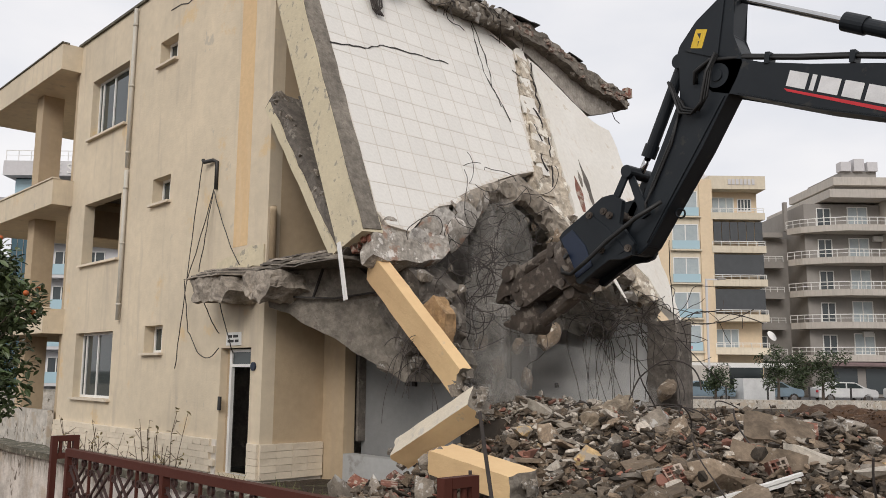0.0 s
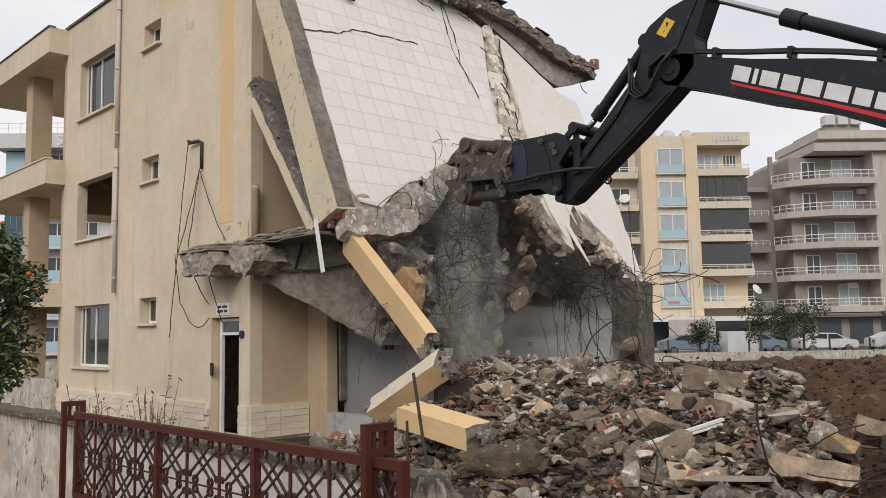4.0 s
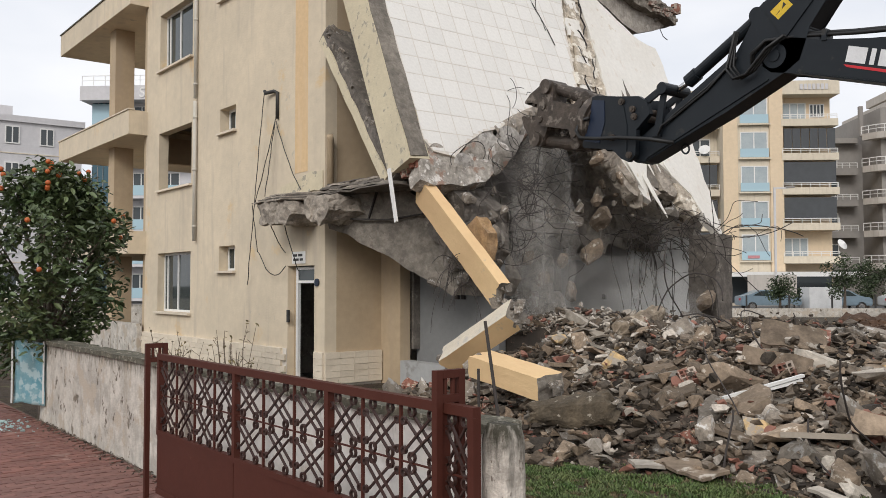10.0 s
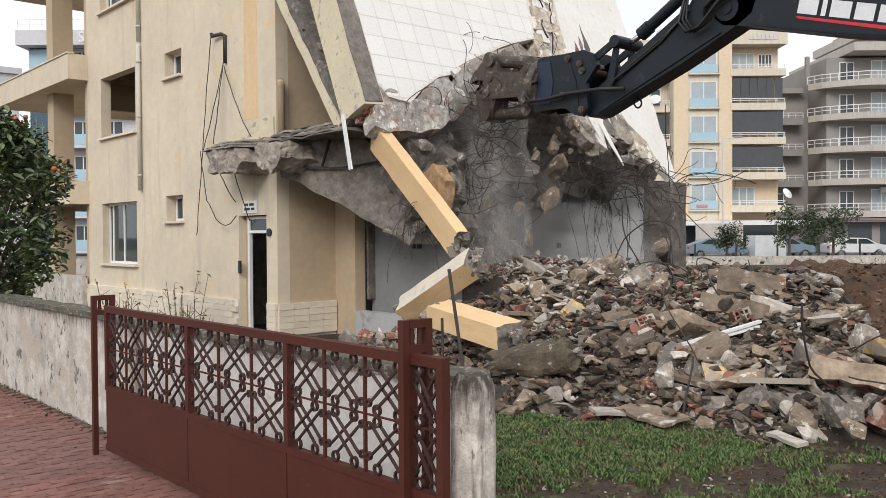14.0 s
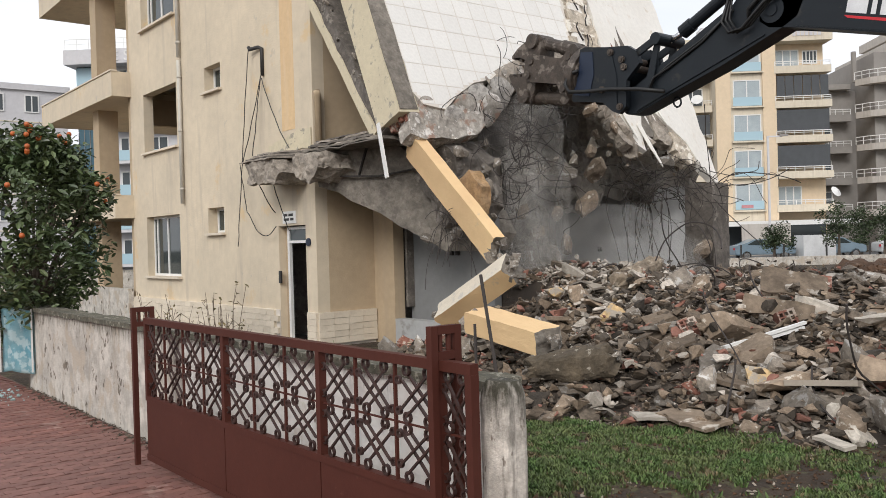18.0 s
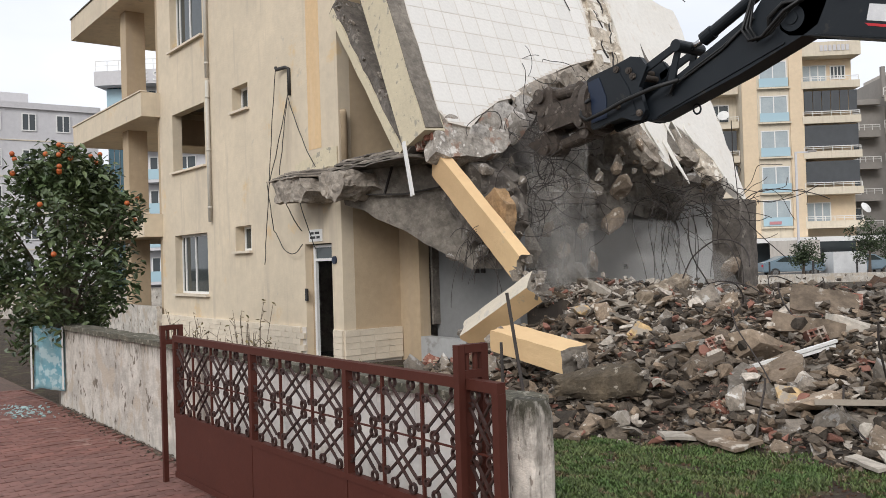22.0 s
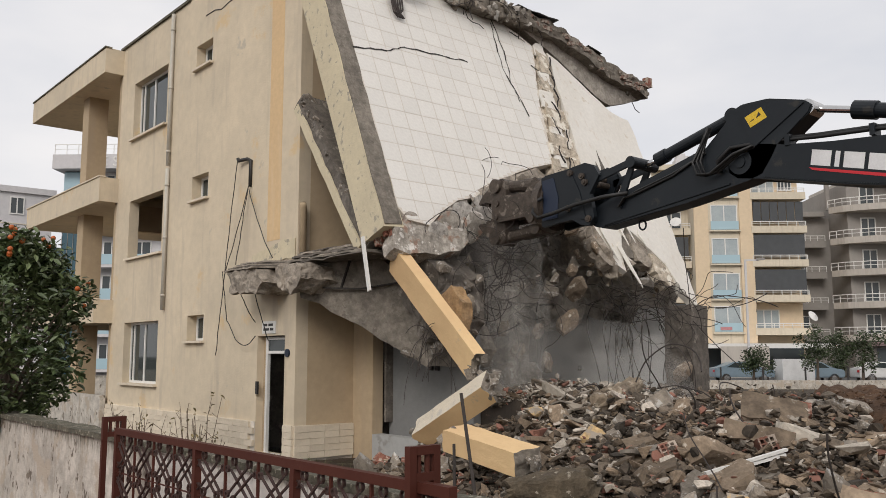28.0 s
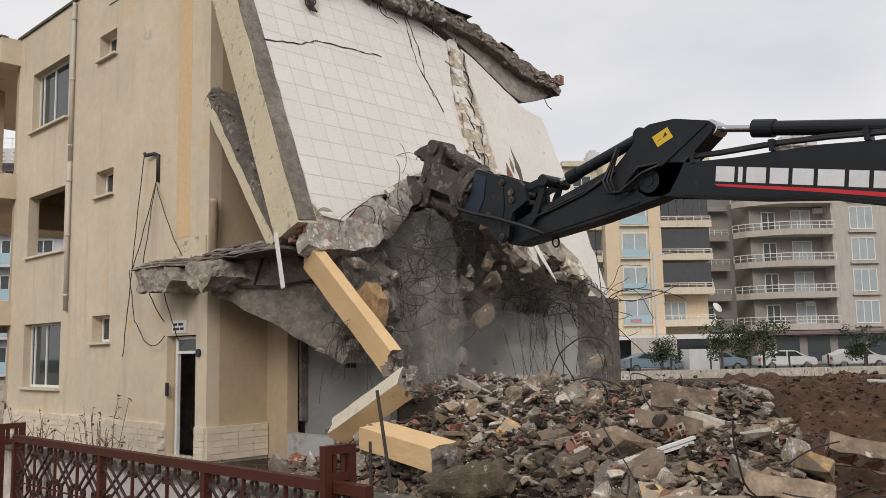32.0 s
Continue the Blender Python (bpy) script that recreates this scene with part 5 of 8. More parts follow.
def worn_beam(label, p, q, w, h, mat, taper, furrow, seed):
    """A beam worn round along its edges, its ends broken."""
    p, q = Vector(p), Vector(q)
    ob = thing("fallen_beam", label, "beam", "fallen beams", at=tuple((p + q) / 2))
    d = (q - p).normalized()
    side = d.cross(Vector((0, 0, 1))).normalized()
    up = side.cross(d)
    bm = bmesh.new()
    rows = []
    n, m = 34, 28
    for i in range(n + 1):
        t = i / n
        end = math.sqrt(max(0.12, 1 - max(0.0, (abs(t - 0.5) - 0.44) / 0.06) ** 2))
        k = (1 + (taper - 1) * t) * end
        row = []
        for j in range(m):
            a = math.tau * j / m
            c, sn = math.cos(a), math.sin(a)
            sq = (abs(c) ** 2.4 + abs(sn) ** 2.4) ** (-1 / 2.4)
            v = p.lerp(q, t) + side * c * sq * w * 0.5 * k + up * sn * sq * h * 0.5 * k
            v += noise.noise_vector(v * 2.6 + Vector((seed, 0, 0))) * 0.05 + noise.noise_vector(v * 9.0) * 0.022 + noise.noise_vector(v * 24.0) * 0.008
            f = noise.noise((math.cos(a) * 3.5, math.sin(a) * 3.5, t * 1.4 + seed))
            v += (side * c + up * sn) * furrow * f
            if t < 0.1 or t > 0.9:
                v += d * 0.12 * noise.noise((c * 2.0, sn * 2.0, seed + t))
            row.append(bm.verts.new(v))
        rows.append(row)
    for a, b in zip(rows, rows[1:]):
        for j in range(m):
            bm.faces.new((a[j], a[(j + 1) % m], b[(j + 1) % m], b[j]))
    bm.faces.new(list(reversed(rows[0])))
    bm.faces.new(rows[-1])
    bmesh.ops.recalc_face_normals(bm, faces=bm.faces)
    part("beam_shaft", bm, mat, ob)
    for end in (p, q):
        for _ in range(4):
            c = end + Vector((rng.uniform(-0.1, 0.1), rng.uniform(-0.08, 0.08), rng.uniform(-0.1, 0.06)))
            lump("broken_lump", rng.choice(LUMPS), turn(rng, c, rng.uniform(0.08, 0.16)), ob)
    return ob


worn_beam("rounded mossy concrete post lying at the heap's toe", (-6.62, 7.16, 0.38), (-5.84, 7.6, 0.5), 0.34, 0.31, LOGSTONE, 1.08, 0.012, 3.0)
worn_beam("dusty splintered beam lying across the heap", (-7.95, 10.1, 1.04), (-8.3, 11.55, 1.33), 0.36, 0.3, CHUNK_LOG, 0.85, 0.03, 7.0)
# white plastic strip hanging beside the column
strip = thing("hanging_strip", "white plastic window profile hanging down", "profile", at=(-10.5, 8.1, 3))
bm = bmesh.new()
bar(bm, (-10.62, 8.12, 3.5), (-10.4, 8.1, 2.68), 0.03, 0.07)
part("profile", bm, PVC, strip)

# ---- rubble ----
CHUNK_KINDS = (
    ("concrete", CONCRETE_OBJ, "grey lump of broken concrete", 0.46),
    ("mortar", CHUNK_BEIGE, "beige lump of mortar and plaster", 0.31),
    ("brick", BRICK, "broken piece of red hollow brick", 0.08),
    ("plaster", CHUNK_WHITE, "white faced piece of plaster", 0.09),
    ("painted", CHUNK_YELLOW, "yellow painted piece of wall", 0.06),
)
CHUNKS = {}


def dug(x, y):
    """Where the ground was cleared and only dark earth lies."""
    return past_edge(x, y) > 0.0


for kind_name, mat, _, _ in CHUNK_KINDS:
    CHUNKS[kind_name] = []
    for k in range(7):
        r0 = random.Random(hash_of := sum(map(ord, kind_name)) * 10 + k)
        flat = r0.uniform(0.3, 0.85)
        CHUNKS[kind_name].append(rock_mesh("rubble_chunk", mat, hash_of, 1.0, r0.uniform(0.55, 0.95), flat, 15, boxy=r0.choice((0.6, 0.9, 1.0)), crag=0.24))


def heap_top(x, y):
    h = heap_height(x, y)
    return h + lumps(x, y, h, 0.16, 5.0)


rng = random.Random(77)


def pick_kind():
    r = rng.random()
    for kind_name, mat, label, share in CHUNK_KINDS:
        r -= share
        if r < 0:
            return kind_name, label
    return CHUNK_KINDS[0][0], CHUNK_KINDS[0][2]


def lying(rng, x, y, z, s, tilt=45):
    return pose(x, y, z, rng.uniform(-tilt, tilt), rng.uniform(-tilt, tilt), rng.uniform(0, 360)) @ Matrix.Diagonal((s * rng.uniform(0.8, 1.3), s * rng.uniform(0.8, 1.2), s * rng.uniform(0.7, 1.1), 1))


made = 0
while made < 290:
    x = rng.uniform(-11.2, -1.6)
    y = rng.uniform(6.7, 15.5) if rng.random() < 0.4 else heap_toe(x) + rng.uniform(-0.1, 3.0)
    if y < heap_toe(x) - 0.15 or (x < -9.6 and y < 9.8):
        continue
    if (x < -10.2 and 9.9 < y < 10.8) or (dug(x, y) and rng.random() < 0.93):
        continue
    s = min(0.8, 0.16 + abs(rng.gauss(0, 0.2)))
    kind_name, label = pick_kind()
    ob = lump("rubble_chunk", rng.choice(CHUNKS[kind_name]), lying(rng, x, y, heap_top(x, y) + s * 0.12, s))
    tagged(ob, label, "rubble", "rubble chunks")
    made += 1

# larger pieces that stand out
LARGE = (
    ("mortar", (-5.55, 9.25, 0.72), 0.95, "large beige block of masonry"), ("mortar", (-5.1, 8.75, 0.5), 0.8, "large beige block of masonry"),
    ("mortar", (-4.4, 8.3, 0.35), 0.6, "beige lump of masonry"), ("mortar", (-3.9, 8.9, 0.5), 0.6, "beige lump of masonry"),
    ("plaster", (-4.32, 9.87, 0.82), 0.45, "white faced stone on the heap"), ("concrete", (-5.08, 8.05, 0.34), 0.42, "round grey boulder of concrete"),
    ("plaster", (-3.86, 9.76, 0.72), 0.5, "pale bag of hardened cement"), ("mortar", (-3.2, 7.93, 0.12), 0.3, "yellowish square block on the mud"),
    ("concrete", (-2.53, 7.93, 0.04), 0.28, "pale grey stone lying on the mud"), ("concrete", (-2.72, 7.66, 0.02), 0.22, "pale grey stone lying on the mud"),
    ("concrete", (-5.84, 13.26, 1.0), 0.7, "grey lump on the dug earth"),
    ("concrete", (-6.2, 7.5, 0.15), 0.45, "grey lump of broken concrete"), ("concrete", (-3.4, 8.2, 0.2), 0.5, "grey lump of broken concrete"),
    ("painted", (-3.53, 9.38, 0.6), 0.62, "cream faced slab of plaster tipped over"),
    ("mortar", (-6.4, 9.3, 0.7), 0.7, "large beige lump of masonry"), ("mortar", (-8.1, 9.6, 0.95), 0.45, "beige lump of masonry"),
    ("plaster", (-7.95, 10.3, 1.2), 0.4, "white brick on top of the heap"), ("brick", (-9.6, 7.9, 0.25), 0.5, "broken red roof tiles by the wall"),
    ("brick", (-9.9, 8.1, 0.3), 0.45, "broken red roof tiles by the wall"), ("concrete", (-9.75, 14.7, 1.0), 0.75, "tall grey lump beside the pier"),
    ("mortar", (-6.9, 12.3, 1.1), 0.7, "beige block of masonry"), ("painted", (-8.3, 9.3, 1.0), 0.45, "yellow painted piece of wall"),
)
for kind_name, p, s, label in LARGE:
    tagged(lump("rubble_chunk", rng.choice(CHUNKS[kind_name]), lying(rng, *p, s, 14)), label, "rubble", "rubble chunks")

# lumps caught in the torn cavity, hanging in the bars
for p, sz in (((-11.3, 12.9, 2.95), 0.62), ((-11.0, 13.3, 3.5), 0.4), ((-11.2, 13.0, 3.2), 0.3), ((-10.6, 13.4, 4.1), 0.42), ((-10.75, 13.3, 4.5), 0.46), ((-10.5, 13.1, 3.8), 0.36), ((-12.0, 11.9, 1.7), 0.4),
              ((-11.8, 11.9, 2.1), 0.3), ((-11.9, 12.4, 1.4), 0.5), ((-11.4, 11.5, 1.4), 0.4), ((-12.4, 13.6, 3.2), 0.55), ((-12.6, 11.0, 3.4), 0.6), ((-10.3, 14.0, 3.5), 0.42), ((-10.2, 14.4, 3.1), 0.4)):
    lump("hanging_lump", rng.choice(LUMPS), turn(rng, p, sz), tilted)
for p, sz in (((-10.75, 12.8, 2.36), 0.62), ((-10.5, 12.75, 2.95), 0.5), ((-10.62, 12.8, 3.3), 0.34), ((-11.3, 12.6, 2.2), 0.34), ((-11.75, 12.5, 1.85), 0.46), ((-11.2, 12.7, 1.62), 0.5), ((-11.95, 12.3, 2.3), 0.4), ((-9.75, 14.9, 1.45), 0.6)):
    lump("hanging_lump", rng.choice(EDGE_LUMPS), turn(rng, p, sz), tilted)
for k in range(70):
    a = rng.uniform(0, math.tau)
    p = (-12.1 + rng.uniform(-0.3, 0.5), 12.2 + 1.35 * math.cos(a) + rng.gauss(0, 0.15), 4.1 + 1.25 * math.sin(a) + rng.gauss(0, 0.15))
    lump("hanging_lump", rng.choice(LUMPS + TORN_LUMPS), turn(rng, p, rng.uniform(0.08, 0.3)), tilted)

# crushed small stuff over the whole heap
bm = bmesh.new()
verts, faces = [], []
seeds = []
for k in range(10):
    me = rock_mesh("seed", CONCRETE, 900 + k, 1, 0.8, 0.55, 9, 0.4)
    seeds.append(([v.co.copy() for v in me.vertices], [tuple(p.vertices) for p in me.polygons]))
    bpy.data.meshes.remove(me)
stone_seeds = []
for k in range(12):
    me = rock_mesh("seed", CONCRETE, 940 + k, 1, 0.85, (0.62, 0.4, 0.28)[k % 3], 12, (0.3, 0.8, 1.0)[k % 3], crag=0.42)
    stone_seeds.append(([v.co.copy() for v in me.vertices], [tuple(p.vertices) for p in me.polygons]))
    bpy.data.meshes.remove(me)
bm.free()


def scatter(name, label, mat, n, where, size, seed, shapes=None):
    r = random.Random(seed)
    verts, faces = [], []
    done = 0
    while done < n:
        p = where(r)
        if p is None:
            continue
        s = size(r)
        m = Matrix.Translation(p) @ Euler((r.uniform(-0.6, 0.6), r.uniform(-0.6, 0.6), r.uniform(0, 6.28))).to_matrix().to_4x4() @ Matrix.Diagonal((s, s * r.uniform(0.6, 1), s * r.uniform(0.6, 1.2), 1))
        vs, fs = r.choice(shapes or seeds)
        b = len(verts)
        verts.extend([tuple(m @ v) for v in vs])
        faces.extend([tuple(i + b for i in f) for f in fs])
        done += 1
    me = bpy.data.meshes.new(name)
    me.from_pydata(verts, [], faces)
    me.materials.append(mat)
    return tagged(new(name, me), label, name.replace("_", " "), kind="stuff")


def on_heap(r):
    x = r.uniform(-11.5, -1.5)
    y = heap_toe(x) + (r.uniform(-0.35, 4.5) if r.random() < 0.7 else r.uniform(0, 10))
    if (x < -9.6 and y < 9.7) or (dug(x, y) and r.random() < 0.95):
        return None
    if heap_height(x, y) < -0.03 and r.random() < 0.7:
        return None
    return (x, y, max(heap_top(x, y), yard_height(x, y)) + 0.01)


def small_size(r):
    return 0.03 + abs(r.gauss(0, 0.05))


def stone_size(r):
    return 0.07 + abs(r.gauss(0, 0.11))


def on_heap_up(r):
    p = on_heap(r)
    return None if p is None or dug(p[0], p[1]) else (p[0], p[1], p[2] + r.uniform(0.0, 0.16))


scatter("grey_stones", "heaped grey lumps of broken concrete", CRUMB_GREY, 2100, on_heap_up, stone_size, 31, stone_seeds)
scatter("beige_stones", "heaped beige lumps of mortar and screed", CRUMB_BEIGE, 1700, on_heap_up, stone_size, 32, stone_seeds)
scatter("brick_stones", "heaped broken pieces of red brick", CRUMB_RED, 330, on_heap_up, stone_size, 35, stone_seeds)
scatter("pale_stones", "heaped pale lumps of plaster", CRUMB_PALE, 420, on_heap_up, stone_size, 33, stone_seeds)


def under_slab(r):
    x, y = r.gauss(-9.1, 0.85), r.gauss(10.6, 1.0)
    return (x, y, heap_top(x, y) + r.uniform(0.02, 0.14)) if x > -10.4 and y > 9.2 else None


scatter("dusty_stones", "pale dusty lumps fallen under the slab", CRUMB_PALE, 1350, under_slab, lambda r: 0.06 + abs(r.gauss(0, 0.08)), 34, stone_seeds)
scatter("small_rubble", "crushed concrete and mortar bits", CRUMB_GREY, 12500, on_heap, small_size, 3)
scatter("plaster_bits", "pale bits of plaster and mortar", CRUMB_PALE, 3400, on_heap, lambda r: 0.02 + abs(r.gauss(0, 0.035)), 4)
scatter("brick_bits", "red bits of broken brick", CRUMB_RED, 1100, on_heap, small_size, 5)
scatter("mortar_bits", "brown bits of mortar and dirt", CRUMB_BEIGE, 3500, on_heap, small_size, 8)


def on_dirt(r):
    x, y = r.uniform(-8, 2), r.uniform(8.3, 20)
    h = dirt_height(x, y)
    return (x, y, h + lumps(x, y, h, 0.2, 9.0) + 0.01) if h > 0.1 else None


scatter("earth_clods", "clods of dark earth", DIRT, 6000, on_dirt, lambda r: 0.03 + abs(r.gauss(0, 0.06)), 6)
scatter("earth_stones", "pale stones and brick bits lying in the earth", CRUMB_BEIGE, 420, on_dirt, lambda r: 0.03 + abs(r.gauss(0, 0.07)), 16)


def on_yard(r):
    x, y = r.uniform(-6.5, 1.0), r.uniform(3.9, 9.0)
    return (x, y, yard_height(x, y) + 0.005) if y < heap_toe(x) else None


scatter("leaf_litter", "brown leaf litter and crumbs of soil in the yard", DIRT, 9000, on_yard, lambda r: 0.012 + abs(r.gauss(0, 0.022)), 17)
scatter("dead_leaves", "dry brown leaves and twigs lying in the yard", BOARD, 900, on_yard, lambda r: 0.02 + abs(r.gauss(0, 0.02)), 18)
scatter("yard_litter", "scattered chips of stone in the yard", CRUMB_BEIGE, 700, on_yard, lambda r: 0.015 + abs(r.gauss(0, 0.025)), 7)

# thin slabs, boards and sheets in the heap
for k in range(34):
    x = rng.uniform(-9.0, -2.0)
    y = heap_toe(x) + rng.uniform(0.1, 3.6)
    if dug(x, y):
        continue
    w, d, h = rng.uniform(0.25, 0.7), rng.uniform(0.12, 0.35), rng.uniform(0.02, 0.06)
    bm = bmesh.new()
    prism(bm, jagged([(-w / 2, -d / 2), (w / 2, -d / 2), (w / 2, d / 2), (-w / 2, d / 2)], 0.12, 0.02, k), -h / 2, h / 2, "z")
    mat, label = rng.choice(((CHUNK_WHITE, "thin white broken sheet of plaster"), (CHUNK_BEIGE, "thin broken slab of screed"), (CONCRETE, "flat grey slab of concrete"), (BOARD, "weathered splintered wooden board piece")))
    ob = new("debris_sheet", to_mesh("debris_sheet", bm, mat))
    ob.matrix_basis = pose(x, y, heap_top(x, y) + 0.1, rng.uniform(-25, 25), rng.uniform(-25, 25), rng.uniform(0, 360))
    tagged(ob, label, "debris", "debris sheets")
for p, w, d, rz, mat, label in (((-4.85, 7.5, 0.06), 0.62, 0.34, -10, CHUNK_BEIGE, "thin slab of screed lying on the grass"), ((-5.2, 7.3, 0.06), 0.3, 0.2, 60, CHUNK_WHITE, "pale slab fragment on the grass"), ((-3.6, 7.6, 0.03), 0.35, 0.12, -20, CHUNK_WHITE, "pale board on the mud"),
                                ((-1.2, 7.0, 0.08), 0.3, 0.24, 10, CHUNK_BEIGE, "small block of screed on the mud"), ((-6.1, 6.75, 0.03), 0.35, 0.22, 35, CHUNK_BEIGE, "thin slab of screed lying on the grass")):
    bm = bmesh.new()
    prism(bm, jagged([(-w / 2, -d / 2), (w / 2, -d / 2), (w / 2, d / 2), (-w / 2, d / 2)], 0.1, 0.03, 9), -0.015, 0.015, "z")
    ob = new("debris_sheet", to_mesh("debris_sheet", bm, mat))
    ob.matrix_basis = pose(*p, 6, 4, rz)
    tagged(ob, label, "debris", "debris sheets")

# hollow bricks with their holes
bm = bmesh.new()
wall_with_openings(bm, -0.1, 0.1, -0.1, 0.1, [(-0.08 + 0.057 * i, -0.04 + 0.057 * i, -0.08 + 0.057 * j, -0.04 + 0.057 * j) for i in range(3) for j in range(3)], along_x, -0.12, 0.12)
HOLLOW = to_mesh("hollow_brick", bm, BRICK)
for k in range(9):
    x = rng.uniform(-6.0, -2.2) if k % 3 else rng.uniform(-10.0, -8.8)
    y = heap_toe(x) + rng.uniform(0.2, 3.4)
    if x < -8.8:
        y = rng.uniform(7.4, 8.3)
    ob = new("hollow_brick", HOLLOW)
    ob.matrix_basis = pose(x, y, max(heap_top(x, y), 0.0) + 0.1, rng.uniform(-60, 60), rng.uniform(-60, 60), rng.uniform(0, 360))
    tagged(ob, "red hollow clay brick half buried in rubble", "brick", "hollow bricks")


def brickwork(label, at, rot, nx, nz):
    """A fallen piece of hollow-brick wall with plaster left on its faces."""
    t = thing("brickwork_piece", label, "brickwork", "brickwork pieces", at=at)
    m = pose(*at, *rot)
    for i in range(nx):
        for j in range(nz):
            ob = lump("hollow_brick", HOLLOW, m @ pose((i - (nx - 1) / 2) * 0.25 + (0.06 if j % 2 else 0), 0, (j - (nz - 1) / 2) * 0.21, rng.uniform(-2, 2), rng.uniform(-2, 2), 90 + rng.uniform(-3, 3)), t)
    for s in (-1, 1):
        bm = bmesh.new()
        w, h = nx * 0.125, nz * 0.105
        prism(bm, jagged([(-w, -h), (w, -h), (w, h * 0.7), (w * 0.5, h), (-w, h)], 0.12, 0.03, nx + s), s * 0.103, s * 0.127)
        craggy(bm, 0.2, 0.012, 5.0, s)
        bmesh.ops.transform(bm, matrix=m, verts=bm.verts)
        part("plaster_face", bm, CHUNK_BEIGE, t, "beige plaster still on the bricks")
    return t


brickwork("fallen hollow-brick wall piece with beige plaster", (-5.75, 10.9, 1.02), (-48, 8, 32), 3, 2)
brickwork("red hollow-brick wall piece lying on the heap", (-5.36, 9.85, 0.84), (-30, 10, 28), 3, 1)
brickwork("grey plastered hollow blocks lying on the rubble", (-3.52, 8.74, 0.42), (-30, 6, 15), 3, 1)
brickwork("red hollow-brick wall piece stuck in the earth", (-3.35, 10.25, 0.62), (-40, 12, 30), 3, 1)
fallen("broken concrete lintel with bars at the heap's foot", (-4.1, 8.25, 0.2), (-3.35, 8.5, 0.18), 0.18, 0.16, (0, 0, 1), CONCRETE_PALE)
for p, w, d, rz, mat, label in (((-2.64, 8.32, 0.1), 0.7, 0.35, 30, CONCRETE_DARK, "wide grey sheet lying on the mud"),):
    bm = bmesh.new()
    prism(bm, jagged([(-w / 2, -d / 2), (w / 2, -d / 2), (w / 2, d / 2), (-w / 2, d / 2)], 0.15, 0.02, 29), -0.012, 0.012, "z")
    ob = new("debris_sheet", to_mesh("debris_sheet", bm, mat))
    ob.matrix_basis = pose(*p, 4, -3, rz)
    tagged(ob, label, "debris", "debris sheets")


plank = thing("metal_profile", "white metal window profile lying on the rubble", "profile", at=(-5.1, 9.1, 0.5))
for k, (dz, w) in enumerate(((0.0, 0.11), (0.05, 0.05))):
    bm = bmesh.new()
    bar(bm, (-5.35 + 0.05 * k, 8.7, 0.5 + dz), (-4.88 + 0.04 * k, 9.5, 0.72 + dz), w, 0.03)
    craggy(bm, 0.25, 0.008, 4.0, k)
    part("profile_length", bm, PVC, plank)

pipe = thing("plastic_pipe", "white bent plastic pipe lying on the earth", "pipe", at=(-5.2, 16.9, 1.0))
bm = bmesh.new()
tube(bm, [(-5.6, 17.3, 1.06), (-4.5, 17.5, 1.04), (-4.4, 17.5, 1.0), (-4.3, 17.3, 0.9)], 0.035, 10)
part("pipe_length", bm, PVC, pipe, smooth=True)


# ---- reinforcing bars ----
def wild(r, p, n, step, bend, pull=(0, 0, -0.05)):
    p = Vector(p)
    d = Vector((r.gauss(0, 1), r.gauss(0, 1), r.gauss(0, 1))).normalized()
    axis = Vector((r.gauss(0, 1), r.gauss(0, 1), r.gauss(0, 1))).normalized()
    out = [p.copy()]
    for _ in range(n):
        d = (Matrix.Rotation(bend * r.uniform(0.3, 1.6), 3, axis) @ d + Vector(pull)).normalized()
        axis = (axis + 0.35 * Vector((r.gauss(0, 1), r.gauss(0, 1), r.gauss(0, 1)))).normalized()
        p = p + d * step
        out.append(p.copy())
    return out


def tangle(label, count, box, n, step, bend, radius, seed, pull=(0, 0, -0.05)):
    r = random.Random(seed)
    lo, hi = box
    t = thing("rebar_tangle", label, "rebar", "rebar tangles", at=tuple((a + b) / 2 for a, b in zip(lo, hi)))
    for k in range(count):
        bm = bmesh.new()
        tube(bm, wild(r, [r.uniform(a, b) for a, b in zip(lo, hi)], n + r.randrange(n), step, bend, pull), radius * r.uniform(0.8, 1.2), 5)
        part("bent_bar", bm, REBAR, t)
    return t


tangle("tangle of bent reinforcing bars at the torn slab", 44, ((-10.3, 9.4, 2.5), (-9.5, 10.8, 4.1)), 14, 0.07, 0.3, 0.0055, 1)
tangle("tangle of bent reinforcing bars over the pier", 54, ((-10.8, 13.6, 2.6), (-9.5, 15.7, 2.95)), 11, 0.08, 0.26, 0.0065, 2, (0.0, 0.0, -0.03))
tangle("reinforcing bars hanging before the open room", 20, ((-11.6, 14.2, 2.5), (-10.2, 15.3, 2.9)), 11, 0.12, 0.2, 0.0085, 3, (0, 0, -0.3))
tangle("reinforcing bars under the torn tiles", 34, ((-11.0, 10.4, 3.9), (-10.2, 12.6, 4.9)), 9, 0.07, 0.26, 0.006, 4)
tangle("reinforcing bars reaching out past the pier", 7, ((-10.1, 15.1, 2.5), (-9.7, 15.7, 2.75)), 9, 0.1, 0.13, 0.009, 5, (0.1, 0.06, -0.02))
tangle("bent bars sticking out of the heap", 16, ((-9.0, 9.0, 0.9), (-6.5, 12.5, 1.4)), 9, 0.1, 0.2, 0.009, 6, (0, 0, -0.06))
tangle("bent bars sticking out of the rubble", 15, ((-5.8, 7.6, 0.3), (-2.4, 10.0, 0.7)), 10, 0.1, 0.18, 0.009, 7, (0, 0, -0.08))
tangle("bars hanging under the broken slab", 18, ((-9.9, 8.4, 1.7), (-9.3, 8.8, 2.2)), 6, 0.07, 0.08, 0.005, 8, (0, 0, -0.4))
